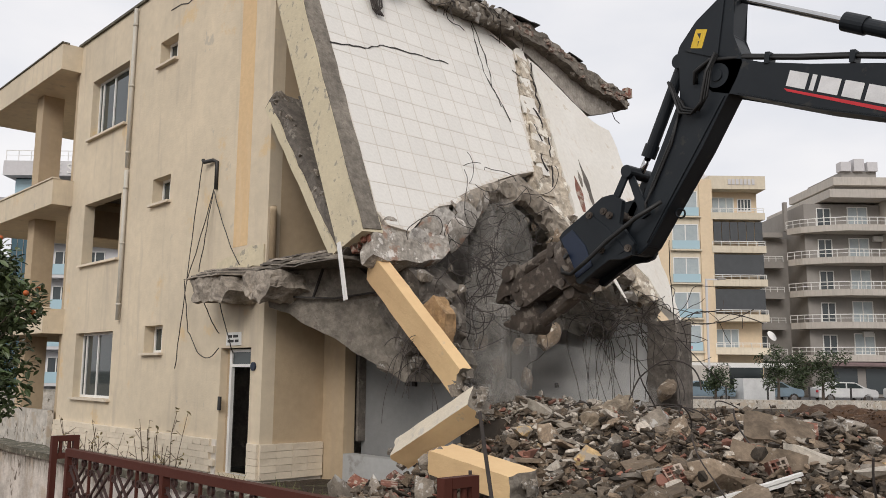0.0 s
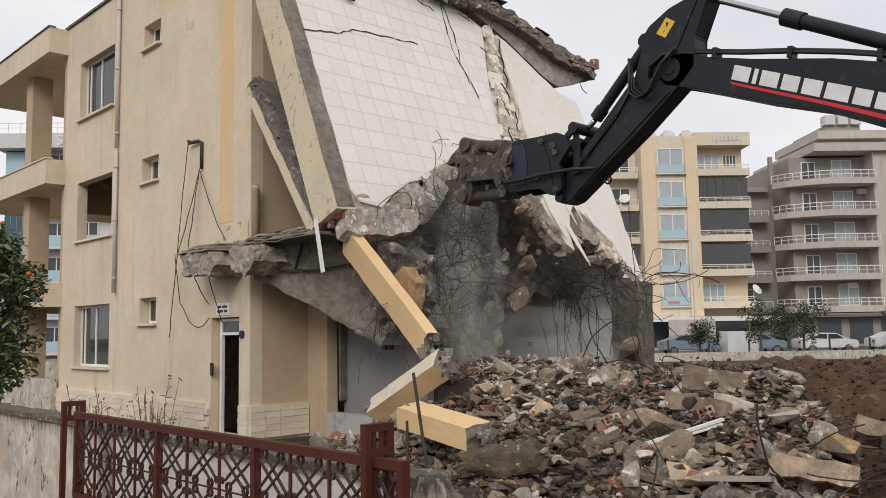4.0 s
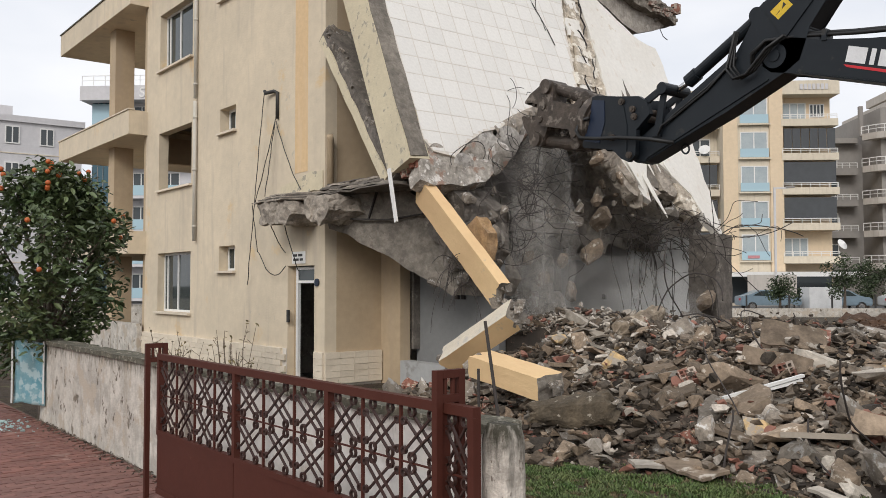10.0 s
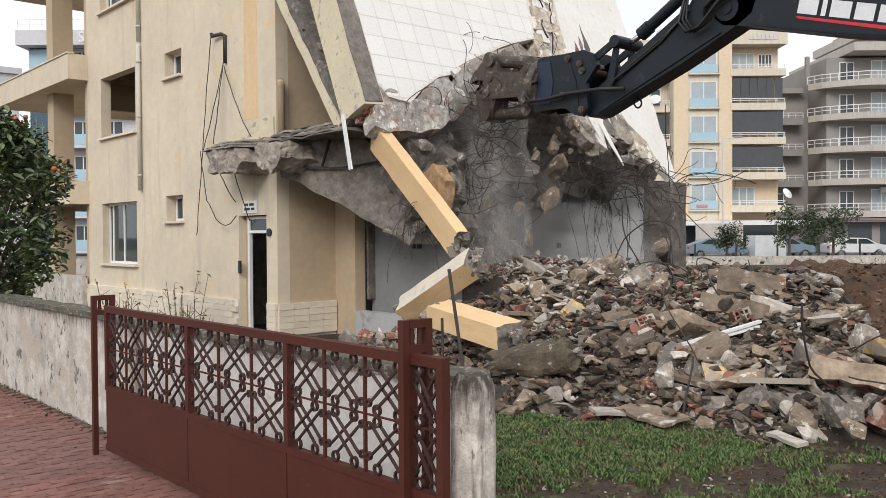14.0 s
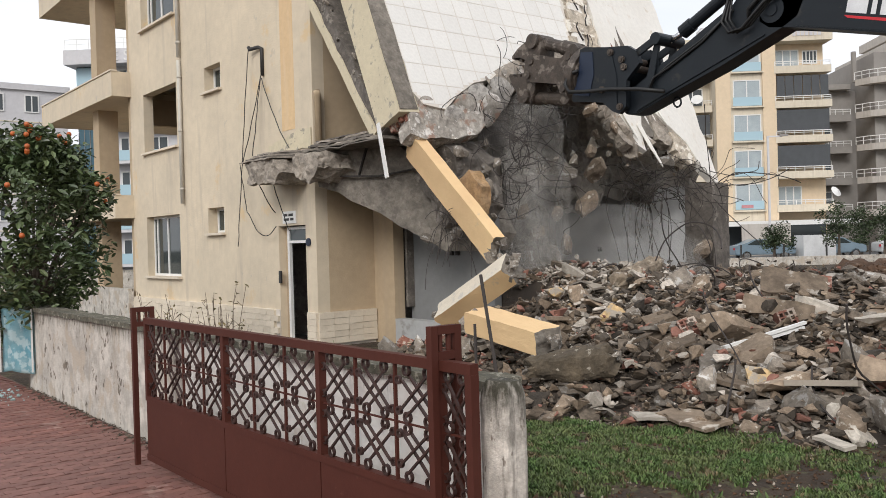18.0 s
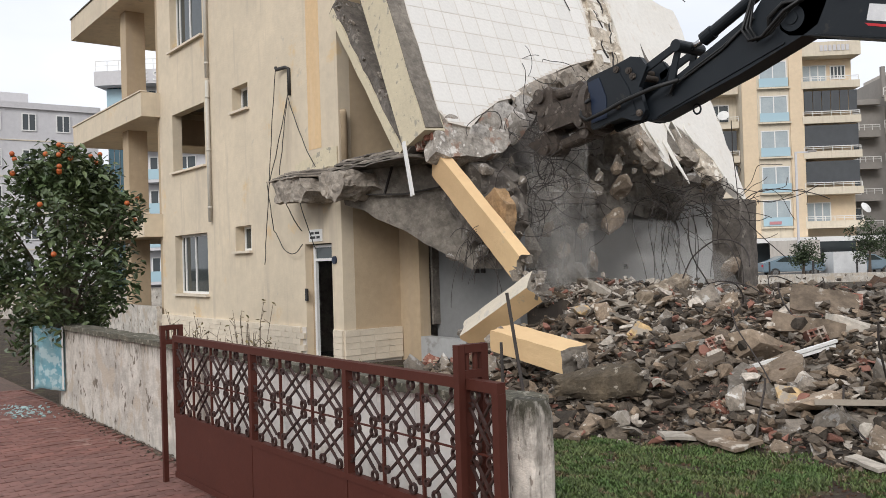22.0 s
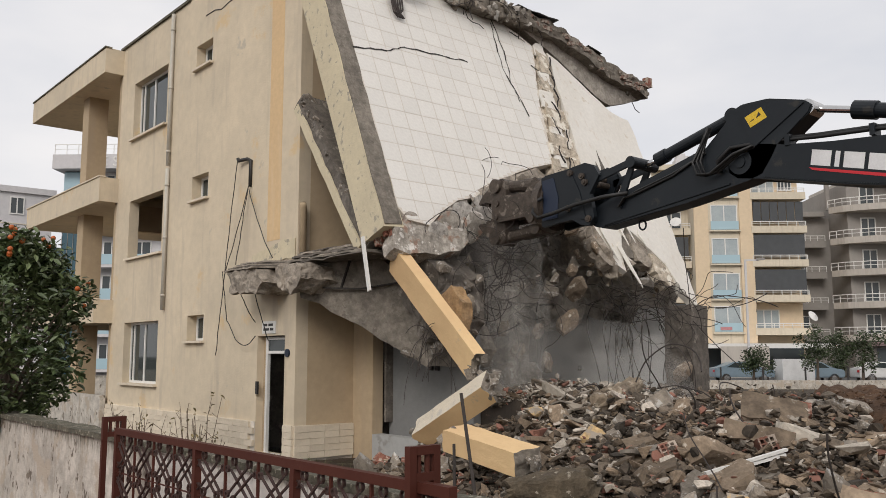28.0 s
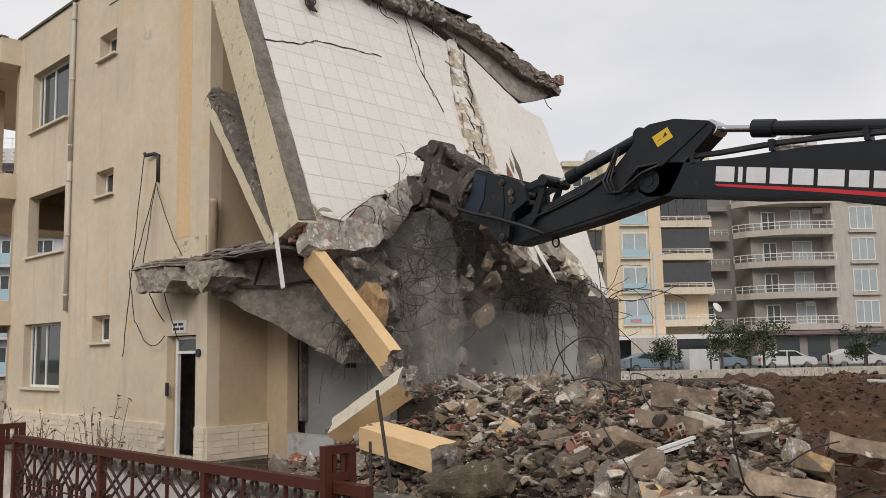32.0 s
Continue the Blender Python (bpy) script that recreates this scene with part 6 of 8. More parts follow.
bar_thing = thing("steel_stake", "rusty steel bar standing beside the gate pier", "stake", at=(-4.3, 4.1, 0))
bm = bmesh.new()
tube(bm, [(-3.98, 4.5, -0.1), (-4.31, 4.5, 1.51)], 0.011, 8)
part("bar", bm, REBAR, bar_thing)
bm = bmesh.new()
tube(bm, [(-4.36, 4.5, -0.1), (-4.38, 4.5, 1.19)], 0.01, 8)
part("bar", bm, REBAR, bar_thing)

# ---- dust hanging and sinking under the torn slab ----
def dust_puff(label, at, radii, amount, seed, mat=None):
    """A closed lumpy body of thin dust."""
    bm = bmesh.new()
    bmesh.ops.create_icosphere(bm, subdivisions=5, radius=1.0)
    for v in bm.verts:
        d = v.co.normalized()
        k = 1 + amount * (noise.noise(d * 1.6 + Vector((seed, 0, 0))) + 0.5 * noise.noise(d * 3.7 + Vector((0, seed, 0))))
        v.co = Vector((d.x * radii[0] * k, d.y * radii[1] * k, d.z * radii[2] * (1 + 0.3 * (k - 1))))
    ob = new("dust_puff", to_mesh("dust_puff", bm, mat or DUSTVEIL))
    for f in ob.data.polygons:
        f.use_smooth = True
    ob.location = at
    return tagged(ob, label, "dust", "dust puffs", "stuff")


DUST = [
    (dust_puff("plume of pale dust sinking from the torn slab", (-10.75, 11.2, 2.5), (0.62, 0.62, 1.75), 0.5, 3.0), (0.1, 0.2, 0.25), (0.2, -0.1, -0.15)),
    (dust_puff("thin core of the sinking dust plume", (-10.8, 11.2, 2.4), (0.34, 0.34, 1.6), 0.6, 8.0), (-0.05, 0.15, 0.3), (0.1, -0.1, -0.2)),
    (dust_puff("pale dust hanging over the rubble", (-10.7, 12.5, 1.35), (1.9, 1.7, 1.05), 0.4, 5.0, DUSTHAZE), (-0.2, 0.0, -0.15), (0.25, -0.1, 0.05)),
]

# ---- garden wall, pier ----
def rough_wall(name, label, cat, mat, box, amount, cuts, seed):
    bm = bmesh.new()
    x0, x1, y0, y1, z0, z1 = box
    nx = max(1, int((x1 - x0) / cuts))
    nz = max(1, int((z1 - z0) / cuts))
    us = [x0 + (x1 - x0) * i / nx for i in range(nx + 1)]
    vsz = [z0 + (z1 - z0) * i / nz for i in range(nz + 1)]
    grid = [[[bm.verts.new((x, y, z)) for z in vsz] for x in us] for y in (y0, y1)]
    for k in (0, 1):
        for i in range(nx):
            for j in range(nz):
                bm.faces.new((grid[k][i][j], grid[k][i + 1][j], grid[k][i + 1][j + 1], grid[k][i][j + 1]))
    for i in range(nx):
        for j in (0, nz):
            bm.faces.new((grid[0][i][j], grid[0][i + 1][j], grid[1][i + 1][j], grid[1][i][j]))
    for j in range(nz):
        for i in (0, nx):
            bm.faces.new((grid[0][i][j], grid[0][i][j + 1], grid[1][i][j + 1], grid[1][i][j]))
    rough(bm, amount, 3.0, seed)
    return tagged(part(name, bm, mat, smooth=False), label, cat, kind="structure")


rough_wall("wall_garden", "whitewashed garden wall, stained and flaking", "wall", WALLPAINT, (-12.65, -7.36, 3.75, 3.93, -0.4, 0.96), 0.012, 0.15, 1)
rough_wall("wall_behind_gate", "brighter whitewashed wall behind the gate, flaked in places", "wall", WALLWHITE, (-7.355, -3.42, 3.75, 3.93, -0.4, 0.96), 0.012, 0.15, 3)
rough_wall("wall_coping", "dark mossy coping of the garden wall", "coping", COPING, (-12.7, -3.4, 3.71, 3.97, 0.962, 1.015), 0.02, 0.05, 2)
# gate pier: rounded shoulders, its top dark with moss
bm = bmesh.new()
rows = []
for j in range(47):
    z = -0.3 + 1.38 * j / 46
    k = math.sqrt(max(0.0, 1 - max(0.0, (z - 0.97) / 0.125) ** 2)) * 0.5 + 0.5 if z < 1.085 else 0.5
    row = []
    for a, b in [(-1 + 0.25 * i, -1) for i in range(8)] + [(1, -1 + 0.25 * i) for i in range(8)] + [(1 - 0.25 * i, 1) for i in range(8)] + [(-1, 1 - 0.25 * i) for i in range(8)]:
        c = 0.93 if abs(a) == abs(b) == 1 else 1.0
        p = Vector((-3.11 + a * c * k * 0.09, 3.56 + b * c * k * 0.07, z))
        row.append(bm.verts.new(p + noise.noise_vector(p * 6.0) * 0.004 + noise.noise_vector(p * 40.0) * 0.002))
    rows.append(row)
for a, b in zip(rows, rows[1:]):
    for i in range(32):
        bm.faces.new((a[i], a[(i + 1) % 32], b[(i + 1) % 32], b[i]))
bm.faces.new(rows[-1])
tagged(part("gate_pier", bm, PIERPAINT, smooth=True), "whitewashed gate pier with a dark mossy top", "pier", kind="structure")

# ---- iron gate ----
gate = thing("sliding_gate", "brown iron gate with scroll lattice over sheet panels", "gate", at=(-5.3, 3.4, 0))
GX0, GX1, GY = -7.25, -3.12, 3.4
GT, GP = 1.17, 0.52


def gpart(name, *boxes):
    bm = bmesh.new()
    for b in boxes:
        bx(bm, *b)
    return part(name, bm, GATE, gate)


gpart("top_rail", (GX0, GX1, GY - 0.025, GY + 0.025, GT - 0.05, GT))
gpart("middle_rail", (GX0, GX1, GY - 0.025, GY + 0.025, GP - 0.03, GP + 0.01))
gpart("bottom_rail", (GX0, GX1, GY - 0.025, GY + 0.025, 0.0, 0.05))
POSTS = [GX0 + 0.02, -5.75, -4.47, -3.37, GX1 - 0.02]
for x in POSTS:
    gpart("gate_post", (x - 0.022, x + 0.022, GY - 0.024, GY + 0.024, GP + 0.01, GT - 0.05))
for xa, xb in ((GX0, -5.75), (-5.75, -4.47), (-4.47, GX1)):
    gpart("sheet_panel", (xa + 0.006, xb - 0.006, GY - 0.018, GY - 0.002, 0.05, GP - 0.03))


def ring(bm, x, z, r, turns=1.0, y=GY, flip=1):
    n = 12
    rings = []
    for k in range(n):
        c, s = math.cos(k * math.tau / n), math.sin(k * math.tau / n)
        rings.append([bm.verts.new((x + rr * c, yy, z + rr * s)) for rr, yy in ((r - 0.0045, y - 0.009), (r + 0.0045, y - 0.009), (r + 0.0045, y + 0.009), (r - 0.0045, y + 0.009))])
    for a, b in zip(rings, rings[1:] + rings[:1]):
        for i in range(4):
            bm.faces.new((a[i], a[(i + 1) % 4], b[(i + 1) % 4], b[i]))


def lattice_cell(x0, x1, parity):
    """Crossed flat bars between two uprights with scrolls at top, middle and foot."""
    zt, zb = GT - 0.05, GP + 0.01
    zm = (zt + zb) / 2
    w = x1 - x0
    for half, (z0, z1) in enumerate(((zm, zt), (zb, zm))):
        up = (parity + half) % 2
        for s in (0, 1):
            y = GY - 0.008 if s == up else GY + 0.008
            # the outer bar of the pair leaves a scroll and meets an upright, the inner one the other way round
            ends = (((x0 + 0.27 * w, zt - 0.045), (x1 - 0.13 * w, zm + 0.06)), ((x0 + 0.13 * w, zt - 0.085), (x0 + 0.73 * w, zm + 0.035)))
            for (ax, az), (cx, cz) in ends:
                if s:
                    ax, cx = x0 + x1 - ax, x0 + x1 - cx
                if half:
                    az, cz = zt + zb - az, zt + zb - cz
                bm = bmesh.new()
                bar(bm, (ax, y, az), (cx, y, cz), 0.014, 0.011)
                part("lattice_bar", bm, GATE_IRON, gate)
            for ex, ez in ((x1 - 0.028, zm + 0.058), (x0 + 0.028, zt - 0.083)):
                if s:
                    ex = x0 + x1 - ex
                if half:
                    ez = zt + zb - ez
                bm = bmesh.new()
                ring(bm, ex, ez, 0.019)
                part("scroll", bm, GATE_IRON, gate)
    for x in (x0 + 0.27 * w, x0 + 0.73 * w):
        for z in (zt - 0.028, zb + 0.028, zm + 0.03, zm - 0.03):
            bm = bmesh.new()
            ring(bm, x, z, 0.026)
            part("scroll", bm, GATE_IRON, gate)


parity = 0
for a, b in zip(POSTS, POSTS[1:]):
    k = max(1, round((b - a) / 0.37))
    for i in range(k):
        xa, xb = a + (b - a) * i / k, a + (b - a) * (i + 1) / k
        if i:
            gpart("upright", (xa - 0.008, xa + 0.008, GY - 0.008, GY + 0.008, GP + 0.01, GT - 0.05))
        lattice_cell(xa, xb, parity)
        parity += 1
zm_rail = (GT - 0.05 + GP + 0.01) / 2
gpart("thin_rail", (GX0, GX1, GY - 0.004, GY + 0.004, zm_rail - 0.005, zm_rail + 0.005))


def guide(name, label, x, y0, y1, h):
    g = thing(name, label, "gate post", "gate guides", at=(x, GY, 0))
    for y in (y0, y1):
        bm = bmesh.new()
        bx(bm, x - 0.02, x + 0.02, y - 0.02, y + 0.02, -0.1, h)
        part("post", bm, GATE, g)
    for top in (h, h - 0.12):
        bm = bmesh.new()
        bx(bm, x - 0.021, x + 0.021, y0 + 0.021, y1 - 0.021, top - 0.04, top)
        part("head_bar", bm, GATE, g)
    for yy in (y0 + 0.045, y1 - 0.045):
        bm = bmesh.new()
        tube(bm, [(x, yy, h - 0.12), (x, yy, h - 0.04)], 0.014, 10)
        part("roller", bm, GATE, g)


guide("gate_guide", "brown steel guide frame of the sliding gate", -7.39, 3.345, 3.495, 1.25)
guide("gate_guide", "brown steel guide frame of the sliding gate", -3.36, 3.35, 3.493, 1.33)

# ---- pavement of red pavers ----
bm = bmesh.new()
bx(bm, -30, 10, -9, 3.74, -0.3, -0.075)
pavement = tagged(part("pavement", bm, SAND), "pavement of red interlocking pavers", "pavement", kind="structure")
bm = bmesh.new()
poly = [(-0.098, -0.045), (-0.05, -0.045), (-0.03, -0.06), (0.03, -0.06), (0.05, -0.045), (0.098, -0.045), (0.098, 0.045), (0.05, 0.045), (0.03, 0.03), (-0.03, 0.03), (-0.05, 0.045), (-0.098, 0.045)]
prism(bm, poly, -0.03, 0.02, "z")
PAVER_MESH = to_mesh("paver", bm, PAVER)
verts, faces = [], []
pv = [tuple(v.co) for v in PAVER_MESH.vertices]
pf = [tuple(f.vertices) for f in PAVER_MESH.polygons]
made = 0
r = random.Random(8)
for j in range(0, 190):
    for i in range(0, 34):
        x, y = -14.6 + j * 0.094, -3.0 + i * 0.2 + (0.1 if j % 2 else 0)
        if y > 3.64:
            continue
        z = -0.082 + r.uniform(-0.003, 0.004)
        if y > 1.9 and -9.0 < x < -6.9 and made < 290:
            lump("paver", PAVER_MESH, pose(x, y, z, r.uniform(-0.8, 0.8), r.uniform(-0.8, 0.8), 90), pavement)
            made += 1
        else:
            b = len(verts)
            verts.extend([(x - c, y + a, z + d) for a, c, d in pv])
            faces.extend([tuple(q + b for q in f) for f in pf])
me = bpy.data.meshes.new("far_pavers")
me.from_pydata(verts, [], faces)
me.materials.append(PAVER_FAR)
ob = new("far_pavers", me)
ob.parent = pavement
tagged(ob, "red pavers, dusty", kind="stuff")
# strip of dirt and broken glass at the foot of the wall
scatter("wall_foot_dirt", "grit and leaf litter along the foot of the wall", CRUMB_GREY, 500, lambda r: (r.uniform(-12.6, -7.4), 3.74 - abs(r.gauss(0, 0.1)), -0.055), lambda r: 0.01 + abs(r.gauss(0, 0.02)), 11)
scatter("broken_glass", "heap of broken bluish glass on the pavers", GLASS_BITS, 160, lambda r: (-12.3 + r.gauss(0, 0.35), 3.2 + r.gauss(0, 0.15), -0.05), lambda r: 0.02 + abs(r.gauss(0, 0.03)), 12)


# ---- grass ----
def grass(name, label, n, where, height, mat, seed):
    r = random.Random(seed)
    verts, faces = [], []
    done = 0
    while done < n:
        p = where(r)
        if p is None:
            continue
        x, y, z = p
        for _ in range(3):
            a = r.uniform(0, 6.28)
            h = height * r.uniform(0.35, 1.2)
            lx, ly = math.cos(a) * h * r.uniform(0.3, 0.9), math.sin(a) * h * r.uniform(0.3, 0.9)
            wx, wy = -math.sin(a) * 0.007, math.cos(a) * 0.007
            ox, oy = r.uniform(-0.03, 0.03), r.uniform(-0.03, 0.03)
            b = len(verts)
            verts.extend([(x + ox - wx, y + oy - wy, z), (x + ox + wx, y + oy + wy, z), (x + ox + lx * 0.5 + wx * 0.8, y + oy + ly * 0.5 + wy * 0.8, z + h * 0.7), (x + ox + lx * 0.5 - wx * 0.8, y + oy + ly * 0.5 - wy * 0.8, z + h * 0.7), (x + ox + lx, y + oy + ly, z + h)])
            faces.extend([(b, b + 1, b + 2, b + 3), (b + 3, b + 2, b + 4)])
        done += 1
    me = bpy.data.meshes.new(name)
    me.from_pydata(verts, [], faces)
    me.materials.append(mat)
    return tagged(new(name, me), label, "grass", kind="stuff")


def in_grass(r):
    x, y = r.uniform(-6.6, 0.5), r.uniform(3.85, 8.6)
    if y > heap_toe(x) + 0.1:
        return None
    d = 0.7 * noise.noise((x * 0.9, y * 0.9, 3)) + 1.1 * noise.noise((x * 2.2, y * 2.2, 8)) + 0.8 * noise.noise((x * 7, y * 7, 5)) + 0.85 * smooth_step(-2.0, -4.8, x) - 0.4
    d -= 0.5 * smooth_step(0.5, 0.0, heap_toe(x) - y)
    return (x, y, yard_height(x, y) - 0.005) if d > r.uniform(-0.12, 0.6) else None


grass("grass", "short green grass in muddy patches", 36000, in_grass, 0.042, GRASS, 21)
grass("weeds", "dry weeds behind the garden wall", 900, lambda r: (r.uniform(-12.5, -7.5), r.uniform(4.0, 7.8), -0.05), 0.3, DRYGRASS, 22)
shrub_leaves = []
for k, (x, y, h) in enumerate(((-9.3, 4.5, 1.3), (-8.2, 4.5, 1.35), (-9.9, 4.6, 1.15), (-7.9, 4.4, 1.25), (-10.6, 4.7, 1.2))):
    t = thing("bare_shrub", "bare twiggy shrub behind the garden wall", "shrub", "bare shrubs", at=(x, y, 0))
    r = random.Random(60 + k)
    tips = []
    for i in range(11):
        bm = bmesh.new()
        a = r.uniform(0, 6.28)
        reach, lift = r.uniform(0.02, 0.09), r.uniform(0.7, 1.05)
        pts = [Vector((x, y, -0.05))]
        for q in range(1, 8):
            pts.append(Vector((x + math.cos(a) * reach * q + r.uniform(-0.04, 0.04), y + math.sin(a) * reach * 0.7 * q, -0.05 + h * lift * q / 7)))
        tube(bm, pts, 0.006, 4, taper=0.4)
        for q in (4, 5, 6):
            d = Vector((r.uniform(-0.12, 0.12), r.uniform(-0.08, 0.08), r.uniform(0.02, 0.12)))
            tube(bm, [pts[q], pts[q] + d * 0.5, pts[q] + d], 0.003, 3)
            tips.append(pts[q] + d)
        part("twig", bm, TWIG, t)
        tips.extend(pts[4:])
    shrub_leaves.append((t, tips))


# ---- orange tree ----
def leaf_mesh(name, mat, n, where, size, seed):
    r = random.Random(seed)
    verts, faces = [], []
    for _ in range(n):
        p = Vector(where(r))
        m = Euler((r.uniform(-0.9, 0.9), r.uniform(-0.9, 0.9), r.uniform(0, 6.28))).to_matrix()
        s = size * r.uniform(0.6, 1.2)
        b = len(verts)
        for q in ((-0.5, 0, 0.0), (-0.12, 0.23, 0.05), (0.28, 0.17, 0.03), (0.52, 0, -0.08), (0.28, -0.17, 0.03), (-0.12, -0.23, 0.05)):
            verts.append(tuple(p + m @ Vector(q) * s))
        faces.extend([(b, b + 3, b + 2, b + 1), (b, b + 5, b + 4, b + 3)])
    me = bpy.data.meshes.new(name)
    me.from_pydata(verts, [], faces)
    me.materials.append(mat)
    return me


for k, (t, tips) in enumerate(shrub_leaves):
    foliage = new("foliage", leaf_mesh("foliage", DRYLEAF, 46, lambda r, tips=tips: r.choice(tips) + Vector((r.uniform(-0.03, 0.03), r.uniform(-0.03, 0.03), r.uniform(-0.03, 0.03))), 0.05, 90 + k))
    foliage.parent = t
    foliage.matrix_parent_inverse = parent_world(t).inverted()
TX, TY = -13.2, 3.95
tree = thing("orange_tree", "orange tree with dark glossy leaves and ripe fruit", "tree", at=(TX, TY, 0))
bm = bmesh.new()
tube(bm, [(TX, TY, -0.2), (TX + 0.03, TY, 0.4), (TX - 0.02, TY + 0.02, 0.95)], 0.1, 9, taper=0.75)
part("trunk", bm, BARK, tree)
r = random.Random(5)
centres = []
for k in range(60):
    a, h = r.uniform(0, 6.28), r.uniform(-1, 1)
    rad = math.sqrt(max(0.05, 1 - h * h)) * 1.2 * r.uniform(0.45, 1.0)
    centres.append(Vector((TX + math.cos(a) * rad, TY + math.sin(a) * rad, 1.98 + h * 1.3 - 0.12 * rad)))
for c in centres[::2]:
    bm = bmesh.new()
    mid = Vector((TX, TY, 1.0)).lerp(c, 0.5) + Vector((0, 0, 0.12))
    tube(bm, [(TX, TY, 0.9), mid, c], 0.028, 5, taper=0.3)
    part("limb", bm, BARK, tree)


def in_crown(r):
    c = r.choice(centres)
    d = Vector((r.gauss(0, 1), r.gauss(0, 1), r.gauss(0, 1))).normalized() * 0.36 * r.random() ** 0.4
    return c + d


crown = new("crown", leaf_mesh("crown", LEAF, 9500, in_crown, 0.13, 6))
crown.parent = tree
crown.matrix_parent_inverse = parent_world(tree).inverted()
bm = bmesh.new()
bmesh.ops.create_icosphere(bm, subdivisions=2, radius=0.036)
FRUIT = to_mesh("orange_fruit", bm, FRUITSKIN)
for f in FRUIT.polygons:
    f.use_smooth = True
for k in range(60):
    c = r.choice(centres)
    out = (c - Vector((TX, TY, 2.0))).normalized()
    p = c + out * r.uniform(0.2, 0.36) + Vector((0.1, -0.12, 0.0))
    if p.z < 1.9 or len(tree.children) > 62:
        continue
    lump("orange_fruit", FRUIT, Matrix.Translation(p), tree)
# faded blue printed cloth hung at the end of the wall
cloth = thing("hung_cloth", "faded blue and white printed cloth hung at the wall end", "cloth", at=(-12.7, 3.6, 0.5))
bm = bmesh.new()
cm = pose(-12.56, 3.62, 0.0, 0, 0, 38)
nu, nv = 14, 22
rows = []
for j in range(nv + 1):
    row = []
    for i in range(nu + 1):
        u, v = i / nu, j / nv
        row.append(bm.verts.new(cm @ Vector(((u - 0.5) * 0.5, -0.05 + 0.025 * math.sin(u * 9 + v * 3) + 0.02 * noise.noise((u * 4, v * 4, 1)), 0.16 + 0.84 * v + 0.02 * math.sin(u * 5)))))
    rows.append(row)
for j in range(nv):
    for i in range(nu):
        bm.faces.new((rows[j][i], rows[j][i + 1], rows[j + 1][i + 1], rows[j + 1][i]))
bmesh.ops.solidify(bm, geom=bm.faces, thickness=0.008)
part("cloth_sheet", bm, CLOTH, cloth, smooth=True)
for u in (-0.245, 0.245):
    bm = bmesh.new()
    bar(bm, cm @ Vector((u, -0.085, 0.17)), cm @ Vector((u, -0.085, 1.0)), 0.012, 0.02, (0, 1, 0))
    part("white_hem", bm, PVC, cloth)

# ---- distance: street, buildings ----
FAR_YAW = 48.0
EYE0 = (-0.19, 0.87)


def far_at(u, depth, z=0.0, yaw=0.0):
    """A pose at u metres to the side and depth metres off along the street axis; local x runs along a facade, y goes away."""
    a = radians(FAR_YAW)
    x = EYE0[0] + u * math.cos(a) - depth * math.sin(a)
    y = EYE0[1] + u * math.sin(a) + depth * math.cos(a)
    return pose(x, y, z, 0, 0, FAR_YAW + yaw)


class Facade:
    """Boxes in a building's own space (u along the front, v into it, z up), linked as parts."""

    def __init__(self, name, label, m, category="building", group=""):
        self.m = m
        self.ob = thing(name, label, category, group)
        self.ob.matrix_basis = m

    def box(self, name, mat, *boxes, parent=None, label=""):
        bm = bmesh.new()
        for b in boxes:
            bx(bm, *b)
        ob = new(name, to_mesh(name, bm, mat))
        ob.parent = parent or self.ob
        if label:
            tagged(ob, label)
        return ob

    def window(self, u0, u1, z0, z1, v, glass_mat, frame_mat=None, bars=2, rail=None):
        f = 0.09
        bm = bmesh.new()
        cuts = [u0 + (u1 - u0 - f) * k / bars for k in range(bars + 1)]
        wall_with_openings(bm, u0, u1, z0, z1, [(a + f, b, z0 + f, z1 - f) for a, b in zip(cuts, cuts[1:])], along_x, v - 0.06, v + 0.04)
        w = new("window", to_mesh("window", bm, frame_mat or PVC))
        w.parent = self.ob
        self.box("pane", glass_mat, (u0 + 0.02, u1 - 0.02, v - 0.02, v, z0 + 0.02, z1 - 0.02), parent=w)
        if rail:
            self.box("rail_glass", rail, (u0 - 0.05, u1 + 0.05, v - 0.2, v - 0.17, z0, z0 + 0.75), parent=w)
        return w

    def railing(self, u0, u1, v, z, h=0.9, step=0.75):
        n = max(1, round((u1 - u0) / step))
        return self.box("railing", PVC, (u0, u1, v, v + 0.05, z + h - 0.06, z + h), (u0, u1, v, v + 0.03, z + h * 0.5, z + h * 0.5 + 0.04), *[(u0 + (u1 - u0 - 0.05) * k / n, u0 + (u1 - u0 - 0.05) * k / n + 0.05, v - 0.002, v + 0.052, z, z + h - 0.06) for k in range(n + 1)])


# ochre block of flats
Y = Facade("apartment_building", "ochre and cream six-storey block of flats", far_at(0, 76))
Y.box("wall", FAR_CREAM, (20.0, 25.0, 0, 14, -0.3, 19.2))
Y.box("wall", FAR_YELLOW, (25.0, 29.7, 1.4, 14, -0.3, 18.8))
Y.box("wall", FAR_CREAM, (16.8, 20.0, 2.2, 14, -0.3, 18.6))
Y.box("ochre_strip", FAR_YELLOW, (19.95, 21.2, -0.15, -0.001, 2.8, 19.1))
Y.box("ochre_strip", FAR_YELLOW, (23.95, 25.1, -0.15, -0.001, 2.8, 19.1))
Y.box("roof", FAR_CREAM, (24.9, 30.0, -0.1, 14, 18.3, 19.5))
Y.box("roof", FAR_CREAM, (16.6, 20.0, 1.6, 14, 18.6, 19.1))
FL = (0.45, 3.5, 6.4, 9.5, 12.5, 15.5)
